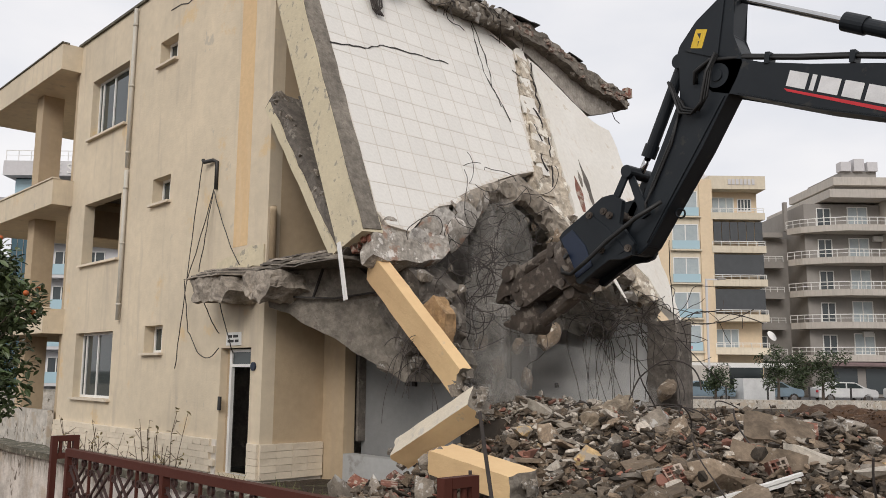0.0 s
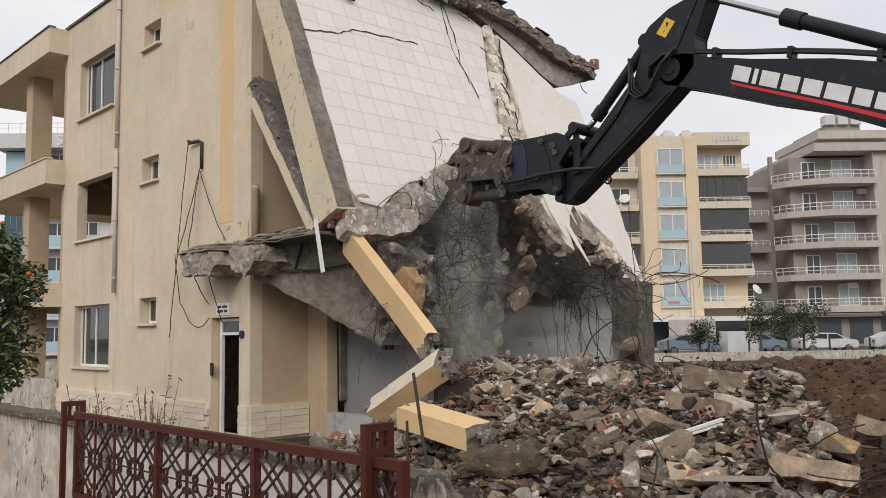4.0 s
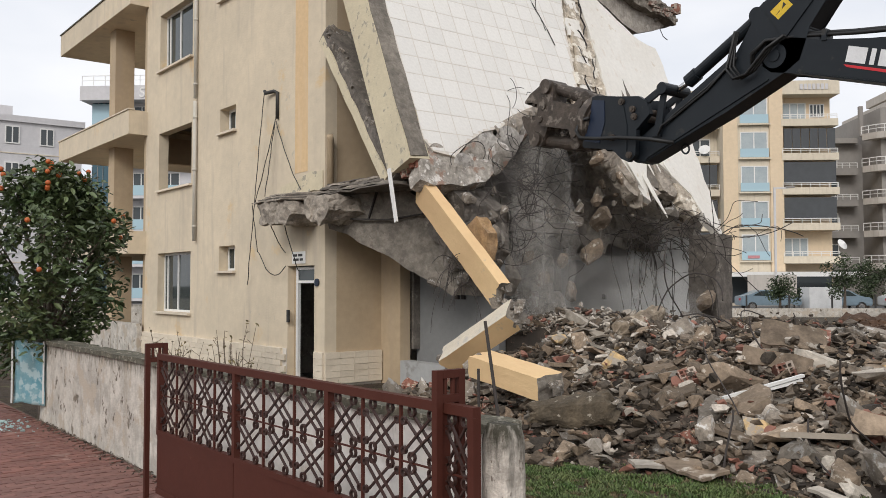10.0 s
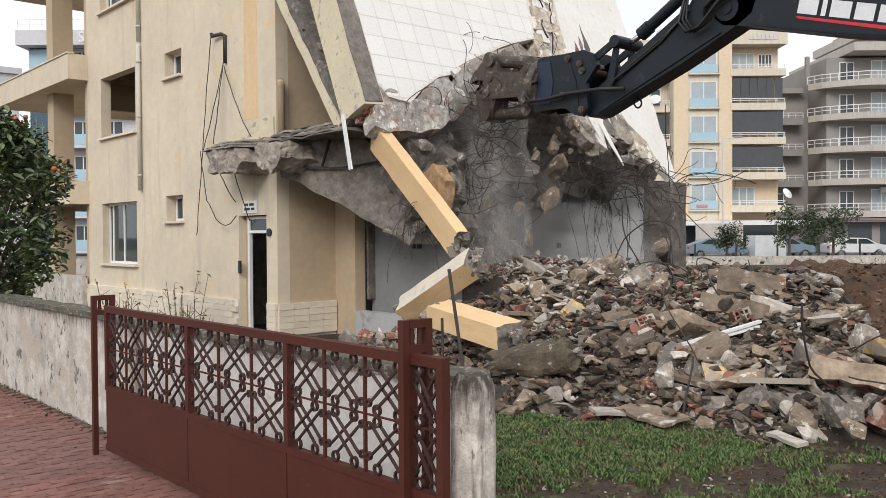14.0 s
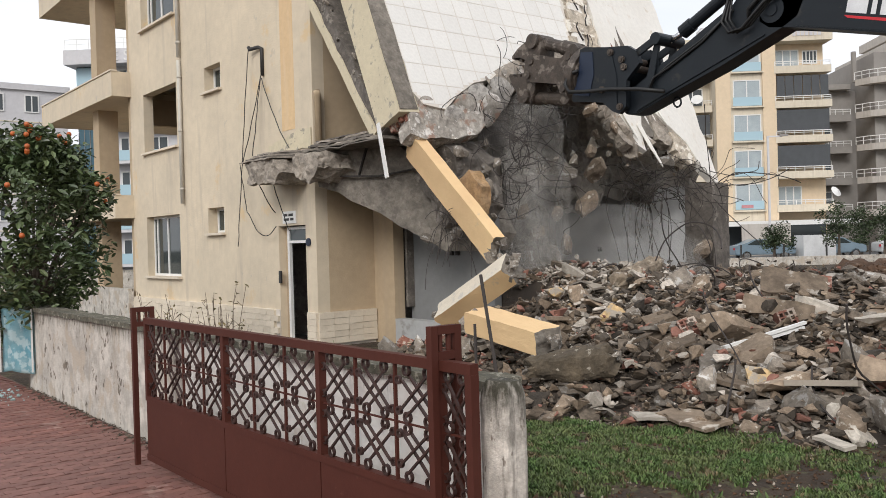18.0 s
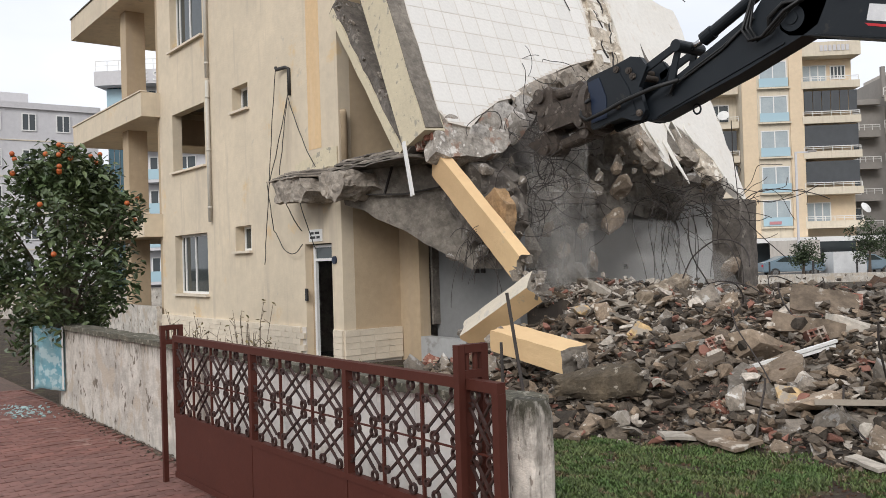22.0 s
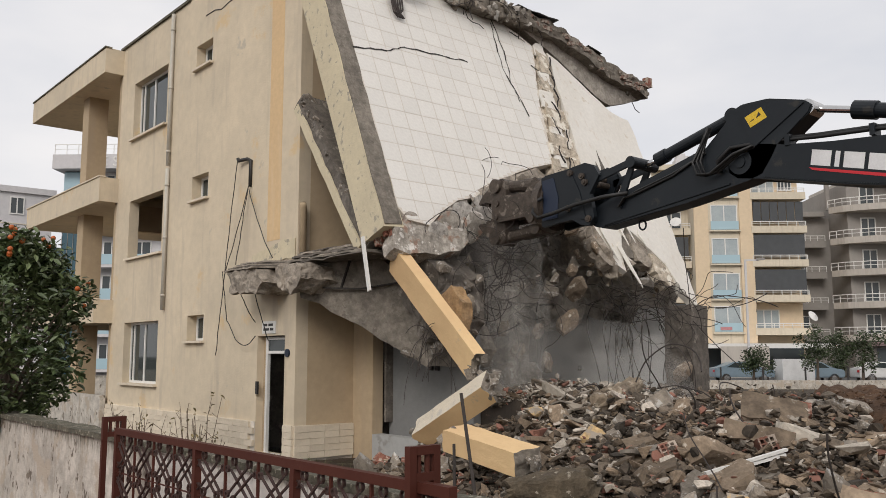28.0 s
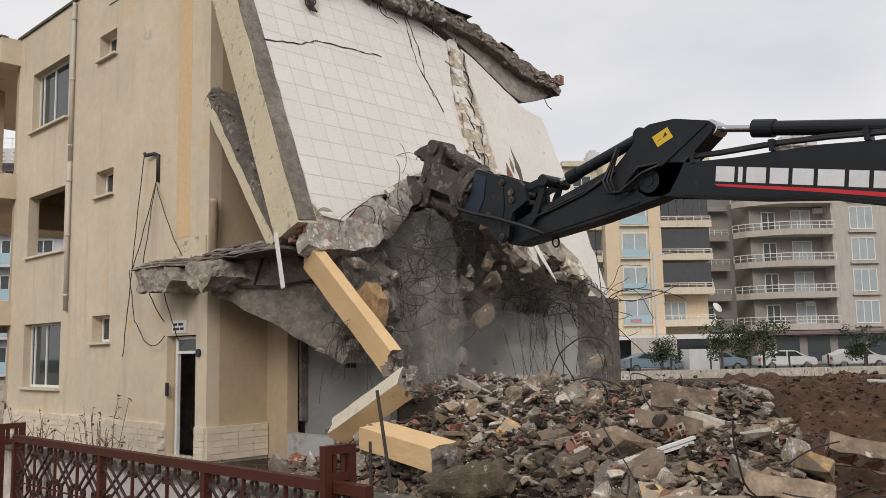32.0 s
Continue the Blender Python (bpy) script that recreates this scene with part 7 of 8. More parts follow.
for k, z in enumerate(FL[1:]):
    Y.window(21.45, 23.8, z + 0.3, z + 2.55, 0.0, FAR_CURTAIN, bars=2, rail=BLUE_GLASS)
    Y.box("window_ledge", FAR_CREAM, (21.25, 24.0, -0.35, -0.151, z + 0.12, z + 0.25))
    Y.box("balcony", FAR_CREAM, (24.95, 29.8, -0.2, 1.4, z, z + 0.15), (24.95, 29.8, -0.2, -0.08, z + 0.15, z + 0.62), (29.68, 29.8, -0.08, 1.4, z + 0.15, z + 0.62))
    Y.railing(25.0, 29.75, -0.15, z + 0.62, 0.42, 0.8)
    if k in (1, 2):
        Y.box("roller_blind", DARK_AWNING, (25.15, 29.6, -0.02, 0.05, z + 1.05, z + 2.85), label="dark roller blind closing the balcony")
    elif k == 3:
        for i in range(6):
            Y.box("glazing", DARK_AWNING, (25.2 + i * 0.74, 25.88 + i * 0.74, -0.02, 0.02, z + 1.05, z + 2.8), label="sliding dark glass of the balcony")
    else:
        Y.window(25.5, 27.6, z + 0.2, z + 2.3, 1.4, FAR_CURTAIN, bars=3)
        if k == 4:
            Y.window(27.9, 29.2, z + 1.0, z + 2.2, 1.4, FAR_GLASS, bars=4)
    Y.box("side_balcony", FAR_CREAM, (16.6, 19.9, 0.9, 2.2, z, z + 0.15), (16.6, 19.9, 0.9, 1.0, z + 0.15, z + 0.6), (16.6, 16.7, 1.0, 2.2, z + 0.15, z + 0.6))
    Y.railing(16.6, 19.9, 0.93, z + 0.6, 0.45, 0.8)
    if k < 3:
        Y.box("roller_blind", DARK_AWNING, (17.2, 19.7, 1.02, 1.08, z + 1.05, z + 2.8))
    else:
        Y.window(17.6, 19.4, z + 0.2, z + 2.3, 2.2, FAR_GLASS, bars=2)
Y.box("awning", PVC, (19.8, 31.0, -2.6, -0.2, 2.55, 2.75), (19.8, 31.0, -2.62, -2.6, 2.35, 2.75), label="long white shop awning")
Y.box("shop_window", FAR_GLASS, (19.9, 25.0, -0.05, -0.002, 0.1, 2.5), (25.02, 29.6, 1.3, 1.38, 0.1, 2.5))
Y.box("hoarding", FAR_GREY, (21.0, 25.0, -3.2, -3.1, -0.2, 2.5), label="grey hoarding on posts")
for i in range(4):
    Y.box("roof_tank", FAR_PALE, (18.9 + i * 1.75, 20.3 + i * 1.75, 1.5, 2.7, 19.0, 19.55), (19.05 + i * 1.75, 20.15 + i * 1.75, 1.6, 2.5, 19.55, 19.9), (19.3 + i * 1.75, 19.9 + i * 1.75, 1.8, 2.3, 19.9, 20.15), label="white roof water tank")
bm = bmesh.new()
bmesh.ops.create_cone(bm, cap_ends=True, segments=24, radius1=0.5, radius2=0.06, depth=0.22, matrix=pose(29.9, -0.5, 5.2, 60, 0, 30))
ob = new("satellite_dish", to_mesh("satellite_dish", bm, PVC))
ob.parent = Y.ob
bm = bmesh.new()
bmesh.ops.create_cone(bm, cap_ends=True, segments=24, radius1=0.5, radius2=0.06, depth=0.22, matrix=pose(18.5, 0.6, 13.7, 60, 0, -20))
ob = new("satellite_dish", to_mesh("satellite_dish", bm, PVC))
ob.parent = Y.ob
# roof lettering on the ochre block: a name, drawn as plain bars
for i in range(7):
    Y.box("letter_bar", FAR_PALE, (26.6 + i * 0.36, 26.85 + i * 0.36, -0.16, -0.101, 18.7, 19.2))
Y.box("sale_banner", PINK_PAPER, (21.9, 22.9, -0.26, -0.22, 3.95, 4.2), label="red and white paper banner in a window")

# grey block of flats
G = Facade("apartment_building", "grey weathered block of flats with curved balconies", far_at(0, 80))
G.box("wall", FAR_GREY, (43.4, 49.3, 0, 14, -0.3, 18.4))
G.box("wall", FAR_DARK, (36.0, 43.4, 1.8, 14, -0.3, 18.2))
G.box("roof", FAR_GREY, (37.5, 50.2, -0.6, 14.5, 18.4, 19.2))
G.box("roof", FAR_DARK, (39.0, 47.5, 1.5, 12, 19.2, 19.9))
G.box("wall", FAR_DARK, (31.0, 36.0, 6, 16, -0.3, 15.4))
G.box("roof", FAR_DARK, (31.6, 35.2, 5, 16, 15.4, 15.9))
G.box("roof", FAR_GREY, (38.6, 45.6, 0.8, 11, 19.9, 20.7))
G.box("roof", FAR_DARK, (39.8, 43.2, 1.6, 9, 20.7, 21.4))
G.box("chimney", FAR_DARK, (35.0, 35.35, 4, 4.4, 15.9, 18.8))
for i in range(3):
    G.box("roof_tank", FAR_PALE, (39.6 + i * 1.3, 40.6 + i * 1.3, 1.2, 2.2, 21.4, 22.6 - 0.3 * abs(i - 1)))
for k in range(5):
    z = 3.4 + 3.05 * k
    G.window(45.2, 47.6, z + 0.2, z + 2.4, 0.0, FAR_CURTAIN, bars=3)
    G.box("window_ledge", FAR_GREY, (45.0, 47.8, -0.3, -0.001, z - 0.15, z + 0.05))
    bm = bmesh.new()
    outline = [(43.4, 1.8), (43.4, -0.6), (39.0, -0.6), (37.2, 0.1), (35.4, 1.3), (34.6, 2.6), (36.0, 2.8)]
    prism(bm, outline, z - 0.35, z + 0.25, "z")
    b = new("balcony", to_mesh("balcony", bm, FAR_GREY))
    b.parent = G.ob
    bm = bmesh.new()
    for (ua, va), (ub, vb) in zip(outline[1:5], outline[2:6]):
        bar(bm, (ua, va + 0.1, z + 0.95), (ub, vb + 0.1, z + 0.95), 0.06, 0.07)
        bar(bm, (ua, va + 0.1, z + 0.6), (ub, vb + 0.1, z + 0.6), 0.04, 0.05)
        n = max(2, int(math.hypot(ub - ua, vb - va) / 0.7))
        for i in range(n + 1):
            t = i / n
            bar(bm, (ua + (ub - ua) * t, va + (vb - va) * t + 0.1, z + 0.25), (ua + (ub - ua) * t, va + (vb - va) * t + 0.1, z + 0.92), 0.05, 0.05)
    rl = new("railing", to_mesh("railing", bm, PVC))
    rl.parent = b
    G.window(40.2, 42.2, z + 0.3, z + 2.35, 1.8, FAR_CURTAIN, bars=2)
    G.window(37.2, 38.6, z + 0.3, z + 2.2, 1.8, FAR_GLASS, bars=2)
    if k in (0, 3):
        G.box("air_unit", PVC, (41.0 + k * 0.5, 41.9 + k * 0.5, 1.4, 1.75, z + 2.0, z + 2.5))
    if k < 4:
        G.box("side_balcony", FAR_DARK, (31.4, 35.0, 4.6, 6.0, z - 0.3, z + 0.35))
        G.railing(31.4, 35.0, 4.65, z + 0.35, 0.55, 0.7)
        G.window(32.2, 33.6, z + 0.4, z + 2.2, 6.0, FAR_GLASS, bars=2)
G.box("shop_front", FAR_DARK, (36.0, 49.3, -0.4, -0.002, -0.2, 2.6))
G.box("shop_band", FAR_MAUVE, (36.0, 49.3, -1.4, -0.4, 2.6, 2.95), (36.0, 49.3, -1.45, -1.4, 2.75, 2.85))
for i in range(4):
    G.box("shop_window", FAR_GLASS, (37.0 + i * 3.0, 39.2 + i * 3.0, -0.45, -0.401, 0.1, 2.4))
M = Facade("apartment_building", "mauve block of flats behind the grey one", far_at(0, 96))
M.box("wall", FAR_MAUVE, (58.6, 76, 0, 14, -0.3, 20.2))
for k in range(6):
    M.box("balcony", FAR_GREY, (58.0, 59.6, -1.0, -0.002, 3.2 + 3 * k, 3.9 + 3 * k))
    M.railing(58.0, 59.6, -0.95, 3.9 + 3 * k, 0.6, 0.5)
    M.box("window", FAR_GLASS, (61.5, 62.5, -0.05, -0.002, 4.2 + 3 * k, 5.4 + 3 * k))

# pale block and glass-fronted block past the loggia
L = Facade("apartment_building", "pale grey block of flats with square windows", far_at(0, 70, 0, 32))
L.m = far_at(-34.9, 70, 0, 40)
L.ob.matrix_basis = L.m
L.box("wall", FAR_PALE, (-34, 0, 0, 14, -0.3, 15.0))
L.box("roof", FAR_PALE, (-34.2, 0.2, -0.2, 14, 15.001, 15.5))
L.box("plant_room", FAR_PALE, (-10, -4.5, 5, 10, 15.5, 17.2))
for k in range(5):
    for i in range(9):
        u = -2.6 - i * 2.6
        w = L.window(u - 0.7, u + 0.4, 1.4 + 2.95 * k, 2.85 + 2.95 * k, -0.02, FAR_GLASS, bars=2)
    L.box("string_course", FAR_CREAM, (-34, -0.01, -0.05, -0.002, 0.6 + 2.95 * k, 0.68 + 2.95 * k))
    L.box("balcony", FAR_PALE, (-0.5, 1.4, 2, 5, 1.0 + 2.95 * k, 1.2 + 2.95 * k))
    L.box("balcony_glass", BLUE_GLASS, (0.05, 1.4, 1.95, 2.0, 1.2 + 2.95 * k, 2.1 + 2.95 * k))
B = Facade("apartment_building", "tower with blue glass corner and rounded roof", far_at(-34.6, 70, 0, 0))
B.box("wall", FAR_PALE, (2.4, 14, 0.6, 14, -0.3, 17.2))
B.box("glass_corner", TEAL_GLASS, (0.5, 2.4, 0.3, 10, -0.3, 17.2))
B.box("upper_glass", BLUE_GLASS, (0.45, 2.45, 0.2, 0.29, 14.2, 17.1))
B.box("roof", FAR_PALE, (-0.1, 14, -0.9, 14, 17.2, 18.4))
B.railing(0.0, 12, -0.8, 18.4, 0.9, 1.0)
for k in range(6):
    z = 0.4 + 2.85 * k
    B.box("balcony", FAR_PALE, (3.2, 12, -0.6, 0.6, z, z + 0.25))
    B.box("balcony_glass", BLUE_GLASS, (3.2, 12, -0.62, -0.58, z + 0.25, z + 1.1))
    B.window(3.9, 5.4, z + 0.3, z + 2.3, 0.6, FAR_GLASS, bars=2)
    B.window(6.4, 8.0, z + 0.3, z + 2.3, 0.6, FAR_GLASS, bars=2)
    for i in range(5):
        B.box("mullion", FAR_DARK, (0.46 + 0.48 * i, 0.5 + 0.48 * i, 0.25, 0.299, z, z + 2.8))
# roof sign letters of the glass tower
for i, ch in enumerate("DES"):
    cu = bpy.data.curves.new("roof_letter", "FONT")
    cu.body, cu.size, cu.extrude = ch, 1.15, 0.04
    ob = new("roof_letter", cu)
    me = bpy.data.meshes.new_from_object(ob)
    bpy.data.objects.remove(ob)
    me.materials.clear()
    me.materials.append(PVC)
    ob = new("roof_letter", me)
    ob.parent = B.ob
    ob.matrix_basis = pose(3.0 + i * 1.0, -0.93, 17.4, 90, 0, 0)

# street with low wall, parked cars, lamp and trees
bm = bmesh.new()
bx(bm, -40, 90, 57, 75, -0.159, -0.12, far_at(0, 0))
tagged(part("road", bm, ASPHALT), "grey asphalt street behind the yard", "road", kind="structure")
bm = bmesh.new()
bx(bm, -4, 60, 50, 50.3, -0.3, 0.34, far_at(0, 0))
tagged(part("wall_street", bm, WALLPAINT), "low whitewashed wall along the street", "wall", kind="structure")
bm = bmesh.new()
bx(bm, -50, -14, 34, 34.3, -0.3, 0.95, far_at(0, 0))
tagged(part("wall_neighbour", bm, WALLPAINT), "low white wall of the neighbouring yard", "wall", kind="structure")
for i in range(14):
    t = thing("fence_post", "dark steel fence post on the street wall", "post", "street fence posts")
    t.matrix_basis = far_at(12 + i * 2.4, 50.15, 0.34)
    bm = bmesh.new()
    bx(bm, -0.04, 0.04, -0.04, 0.04, 0, 0.75)
    ob = new("shaft", to_mesh("shaft", bm, BLACKWIRE))
    ob.parent = t


def parked_car(m, mat, label):
    t = thing("parked_car", label, "car", "parked cars")
    t.matrix_basis = m

    def add(name, bm, mt, parent=t):
        ob = new(name, to_mesh(name, bm, mt))
        ob.parent = parent
        return ob

    bm = bmesh.new()
    prism(bm, [(-2.1, 0.25), (2.1, 0.25), (2.15, 0.6), (2.0, 0.82), (1.2, 0.9), (0.55, 1.32), (-0.75, 1.36), (-1.5, 0.98), (-2.1, 0.9)], 0.0, 1.7)
    bmesh.ops.bevel(bm, geom=bm.edges, offset=0.06, segments=2, affect="EDGES")
    body = add("body", bm, mat)
    bm = bmesh.new()
    prism(bm, [(1.05, 0.92), (0.5, 1.26), (-0.1, 1.27), (-0.1, 0.92)], -0.012, -0.002)
    add("side_window", bm, PANE, body)
    bm = bmesh.new()
    prism(bm, [(-0.2, 0.92), (-0.2, 1.27), (-0.7, 1.28), (-1.25, 0.97)], -0.012, -0.002)
    add("side_window", bm, PANE, body)
    bm = bmesh.new()
    bx(bm, -2.16, -2.1, 0.1, 0.35, 0.62, 0.78)
    add("tail_light", bm, RED_DECAL, body)
    for x in (-1.3, 1.35):
        for y in (0.02, 1.5):
            bm = bmesh.new()
            bmesh.ops.create_cone(bm, cap_ends=True, segments=20, radius1=0.32, radius2=0.32, depth=0.2, matrix=pose(x, y + 0.08, 0.2, 90, 0, 0))
            w = add("wheel", bm, TYRE)
            bm = bmesh.new()
            bmesh.ops.create_cone(bm, cap_ends=True, segments=16, radius1=0.2, radius2=0.2, depth=0.02, matrix=pose(x, y - 0.03, 0.2, 90, 0, 0))
            add("rim", bm, CHROME, w)


parked_car(far_at(29.2, 61, -0.05), CARPAINT, "white saloon car parked along the street")
parked_car(far_at(34.6, 61, -0.05), CARPAINT, "white saloon car parked further along")
parked_car(far_at(24.4, 62, -0.05), CARBLUE, "blue-grey hatchback parked by the shops")
parked_car(far_at(19.5, 62, -0.05), CARBLUE, "dark car parked behind the hoarding")
V = Facade("parked_van", "white box van parked by the shops", far_at(21.8, 61), "van")
V.box("cargo_box", CARPAINT, (0, 2.2, 0, 1.8, 0.0, 1.5))
S = Facade("street_lamp", "tall grey street lamp with one arm", far_at(23.0, 72), "street lamp")
S.box("pole", FAR_PALE, (0, 0.16, 0, 0.16, 0, 9.6))
S.box("arm", FAR_PALE, (0.0, 1.2, 0.03, 0.13, 9.6, 9.72))
S.box("lamp_head", FAR_DARK, (1.0, 1.7, -0.05, 0.2, 9.66, 9.82))

for k, (u, d, h) in enumerate(((22.2, 56, 3.5), (24.6, 55, 3.3), (32.6, 57, 2.7), (36.2, 57, 3.0), (18.8, 58, 2.3), (39.8, 57, 3.0), (27.0, 64, 2.2))):
    m = far_at(u, d)
    c = m.translation
    t = thing("street_tree", "round dark green street tree", "tree", "street trees", at=(c.x, c.y, 0))
    bm = bmesh.new()
    tube(bm, [(c.x, c.y, -0.2), (c.x + 0.05, c.y, h * 0.45)], 0.11, 7, taper=0.6)
    part("trunk", bm, BARK, t)
    r = random.Random(300 + k)
    blobs = [Vector((c.x + r.gauss(0, 0.55), c.y + r.gauss(0, 0.55), h * 0.62 + r.uniform(-0.28, 0.36) * h)) for _ in range(14)]

    def around(r, blobs=blobs):
        return r.choice(blobs) + Vector((r.gauss(0, 1), r.gauss(0, 1), r.gauss(0, 1))).normalized() * 0.55 * r.random() ** 0.5

    cr = new("crown", leaf_mesh("crown", LEAF_FAR, 1500, around, 0.2, 400 + k))
    cr.parent = t
    cr.matrix_parent_inverse = parent_world(t).inverted()

# ---- excavator ----
AY = 10.97
machine = thing("excavator", "black wheeled excavator with a concrete crusher", "excavator")


def mpart(name, mat, bm, parent=None, label="", smooth=False):
    return part(name, bm, mat, parent or machine, label, smooth)


def flip(poly):
    """Outlines of the arm are given as (along, down) with along pointing away from the cab; stored with z up."""
    return [(a, -b) for a, b in poly]


def plate(bm, poly, y0, y1, bevel=0.015):
    n0 = len(bm.verts)
    prism(bm, poly, y0, y1)
    bm.verts.ensure_lookup_table()
    if bevel:
        vs = set(bm.verts[n0:])
        bmesh.ops.bevel(bm, geom=[e for e in bm.edges if e.verts[0] in vs], offset=bevel, segments=2, affect="EDGES")


def pin(bm, x, z, r, half):
    bmesh.ops.create_cone(bm, cap_ends=True, segments=18, radius1=r, radius2=r, depth=2 * half, matrix=pose(x, 0, z, 90, 0, 0))


# boom: origin at the arm pin, x towards the machine
bm = bmesh.new()
boom_outline = [(-0.2, 0.05), (-0.12, 0.2), (0.05, 0.24), (0.3, 0.2), (0.58, 0.1), (1.2, 0.03), (2.2, -0.06), (2.8, -0.16), (3.3, -0.2), (3.7, -0.36), (4.3, -0.9), (5.1, -1.9), (5.55, -2.5), (5.5, -2.75), (5.2, -2.8), (4.6, -2.25), (3.9, -1.5), (3.5, -1.18), (3.05, -0.94), (2.2, -0.68), (1.4, -0.53), (0.62, -0.34), (0.24, -0.24), (-0.05, -0.22), (-0.18, -0.12)]
plate(bm, boom_outline, -0.17, 0.17)
boom = mpart("boom", STEEL, bm)
for y in (-0.182, 0.171):
    bm = bmesh.new()
    plate(bm, [(0.16 * math.cos(k * math.tau / 20), 0.16 * math.sin(k * math.tau / 20)) for k in range(20)], y, y + 0.011, 0)
    mpart("pin_boss", STEEL, bm, boom)
bm = bmesh.new()
pin(bm, 0, 0, 0.075, 0.2)
mpart("arm_pin", STEEL, bm, boom)
# weld seam along the lower flange
bm = bmesh.new()
for (ax, az), (cx, cz) in zip([(0.3, -0.24), (0.65, -0.325), (1.4, -0.505), (2.2, -0.655), (3.05, -0.91)], [(0.65, -0.325), (1.4, -0.505), (2.2, -0.655), (3.05, -0.91), (3.5, -1.15)]):
    bar(bm, (ax, -0.174, az), (cx, -0.174, cz), 0.012, 0.014)
mpart("weld_seam", STEEL, bm, boom)
bm = bmesh.new()
plate(bm, [(3.0, -0.2), (3.14, 0.0), (3.28, 0.06), (3.42, 0.0), (3.62, -0.34)], -0.1, 0.1, 0.01)
mpart("cylinder_lug", STEEL, bm, boom)
for k, (dy, dz) in enumerate(((-0.14, 0.0), (-0.1, 0.035), (-0.06, 0.015))):
    bm = bmesh.new()
    tube(bm, [(-0.28, dy - 0.08, -0.1 + 0.02 * k), (-0.3, dy - 0.09, 0.06), (-0.12, dy - 0.06, 0.21), (0.3, dy, 0.21 + dz), (1.0, dy, 0.13 + dz), (1.65, dy, 0.08 + dz), (2.3, dy, 0.0 + dz), (2.9, dy, -0.1 + dz), (3.5, dy, -0.2 + dz)], 0.024, 8)
    mpart("hose", HOSE, bm, boom, smooth=True)
for x, z in ((0.62, 0.09), (1.64, 0.0), (2.7, -0.14)):
    bm = bmesh.new()
    bx(bm, x, x + 0.06, -0.19, -0.02, z, z + 0.14)
    mpart("hose_clamp", STEEL, bm, boom)
# row of plain white marks with a red underline on the boom's side
SLOPE = -0.262
mark_x = 0.92
for w in (0.27, 0.09, 0.27, 0.25, 0.27, 0.32, 0.24, 0.25):
    bm = bmesh.new()
    z0 = -0.205 + SLOPE * (mark_x - 0.91)
    prism(bm, [(mark_x, z0), (mark_x + w - 0.035, z0 + SLOPE * (w - 0.035)), (mark_x + w, z0 + 0.185 + SLOPE * (w - 0.035)), (mark_x + 0.035, z0 + 0.185)], -0.174, -0.1715)
    mpart("white_mark", WHITE_DECAL, bm, boom, "plain white mark on the boom")
    mark_x += w + 0.012
bm = bmesh.new()
prism(bm, [(0.9, -0.235), (2.2, -0.575), (3.1, -0.83), (3.6, -1.1), (4.2, -1.55), (4.2, -1.62), (3.58, -1.15), (3.08, -0.88), (2.2, -0.62), (0.94, -0.275)], -0.1745, -0.1715)
mpart("red_stripe", RED_DECAL, bm, boom)

# stick: origin at the arm pin, x towards the tool, z up
TOOL_PIN = 2.47
bm = bmesh.new()
stick_outline = [(2.5, -0.1), (2.35, -0.17), (0.9, -0.26), (-0.05, -0.27), (-0.26, -0.26), (-0.42, -0.08), (-0.52, 0.06), (-1.0, 0.28), (-1.06, 0.36), (-0.98, 0.46), (-0.54, 0.67), (-0.18, 0.74), (-0.04, 0.71), (0.12, 0.56), (0.42, 0.36), (1.4, 0.28), (2.3, 0.2), (2.5, 0.13), (2.57, 0.02)]
plate(bm, stick_outline, -0.17, 0.17)
stick = mpart("stick", STEEL, bm)
for y in (-0.19, 0.171):
    bm = bmesh.new()
    plate(bm, [(-0.2, 0.1), (-0.98, 0.42), (-0.9, 0.45), (-0.5, 0.62), (-0.22, 0.68), (-0.14, 0.6)], y, y + 0.018, 0.004)
    mpart("side_plate", STEEL, bm, stick)
    bm = bmesh.new()
    bar(bm, (0.2, y + 0.009, -0.225), (2.3, y + 0.009, -0.135), 0.018, 0.02)
    mpart("weld_seam", STEEL, bm, stick)
bm = bmesh.new()
pin(bm, TOOL_PIN, 0, 0.07, 0.24)
mpart("pin_cap", STEEL, bm, stick)
bm = bmesh.new()
tube(bm, [(0.0, 0, 0.68), (1.2, 0, 0.56)], 0.082, 16)
tube(bm, [(1.14, 0, 0.566), (1.32, 0, 0.55)], 0.1, 16)
pin(bm, 0.0, 0.67, 0.1, 0.14)
mpart("tool_cylinder", STEEL, bm, stick, smooth=False)
bm = bmesh.new()
tube(bm, [(1.3, 0, 0.55), (1.6, 0, 0.545)], 0.045, 12)
mpart("tool_rod", CHROME, bm, stick, smooth=True)
for y in (-0.21, 0.17):
    bm = bmesh.new()
    plate(bm, [(1.53, 0.6), (1.64, 0.6), (2.06, 0.08), (1.94, 0.0)], y, y + 0.04, 0.006)
    mpart("link_plate", STEEL, bm, stick)
for y in (-0.26, 0.22):
    bm = bmesh.new()
    plate(bm, [(1.56, 0.54), (1.58, 0.64), (2.3, 0.62), (2.32, 0.5)], y, y + 0.04, 0.006)
    mpart("link_plate", STEEL, bm, stick)
bm = bmesh.new()
pin(bm, 1.58, 0.58, 0.085, 0.29)
mpart("link_pin", STEEL, bm, stick)
bm = bmesh.new()
plate(bm, [(-0.2, 0.54), (-0.443, 0.586), (-0.49, 0.427), (-0.247, 0.38)], 0.1891, 0.1925, 0)
mpart("warning_sticker", YELLOW_DECAL, bm, stick, "yellow warning sticker")
bm = bmesh.new()
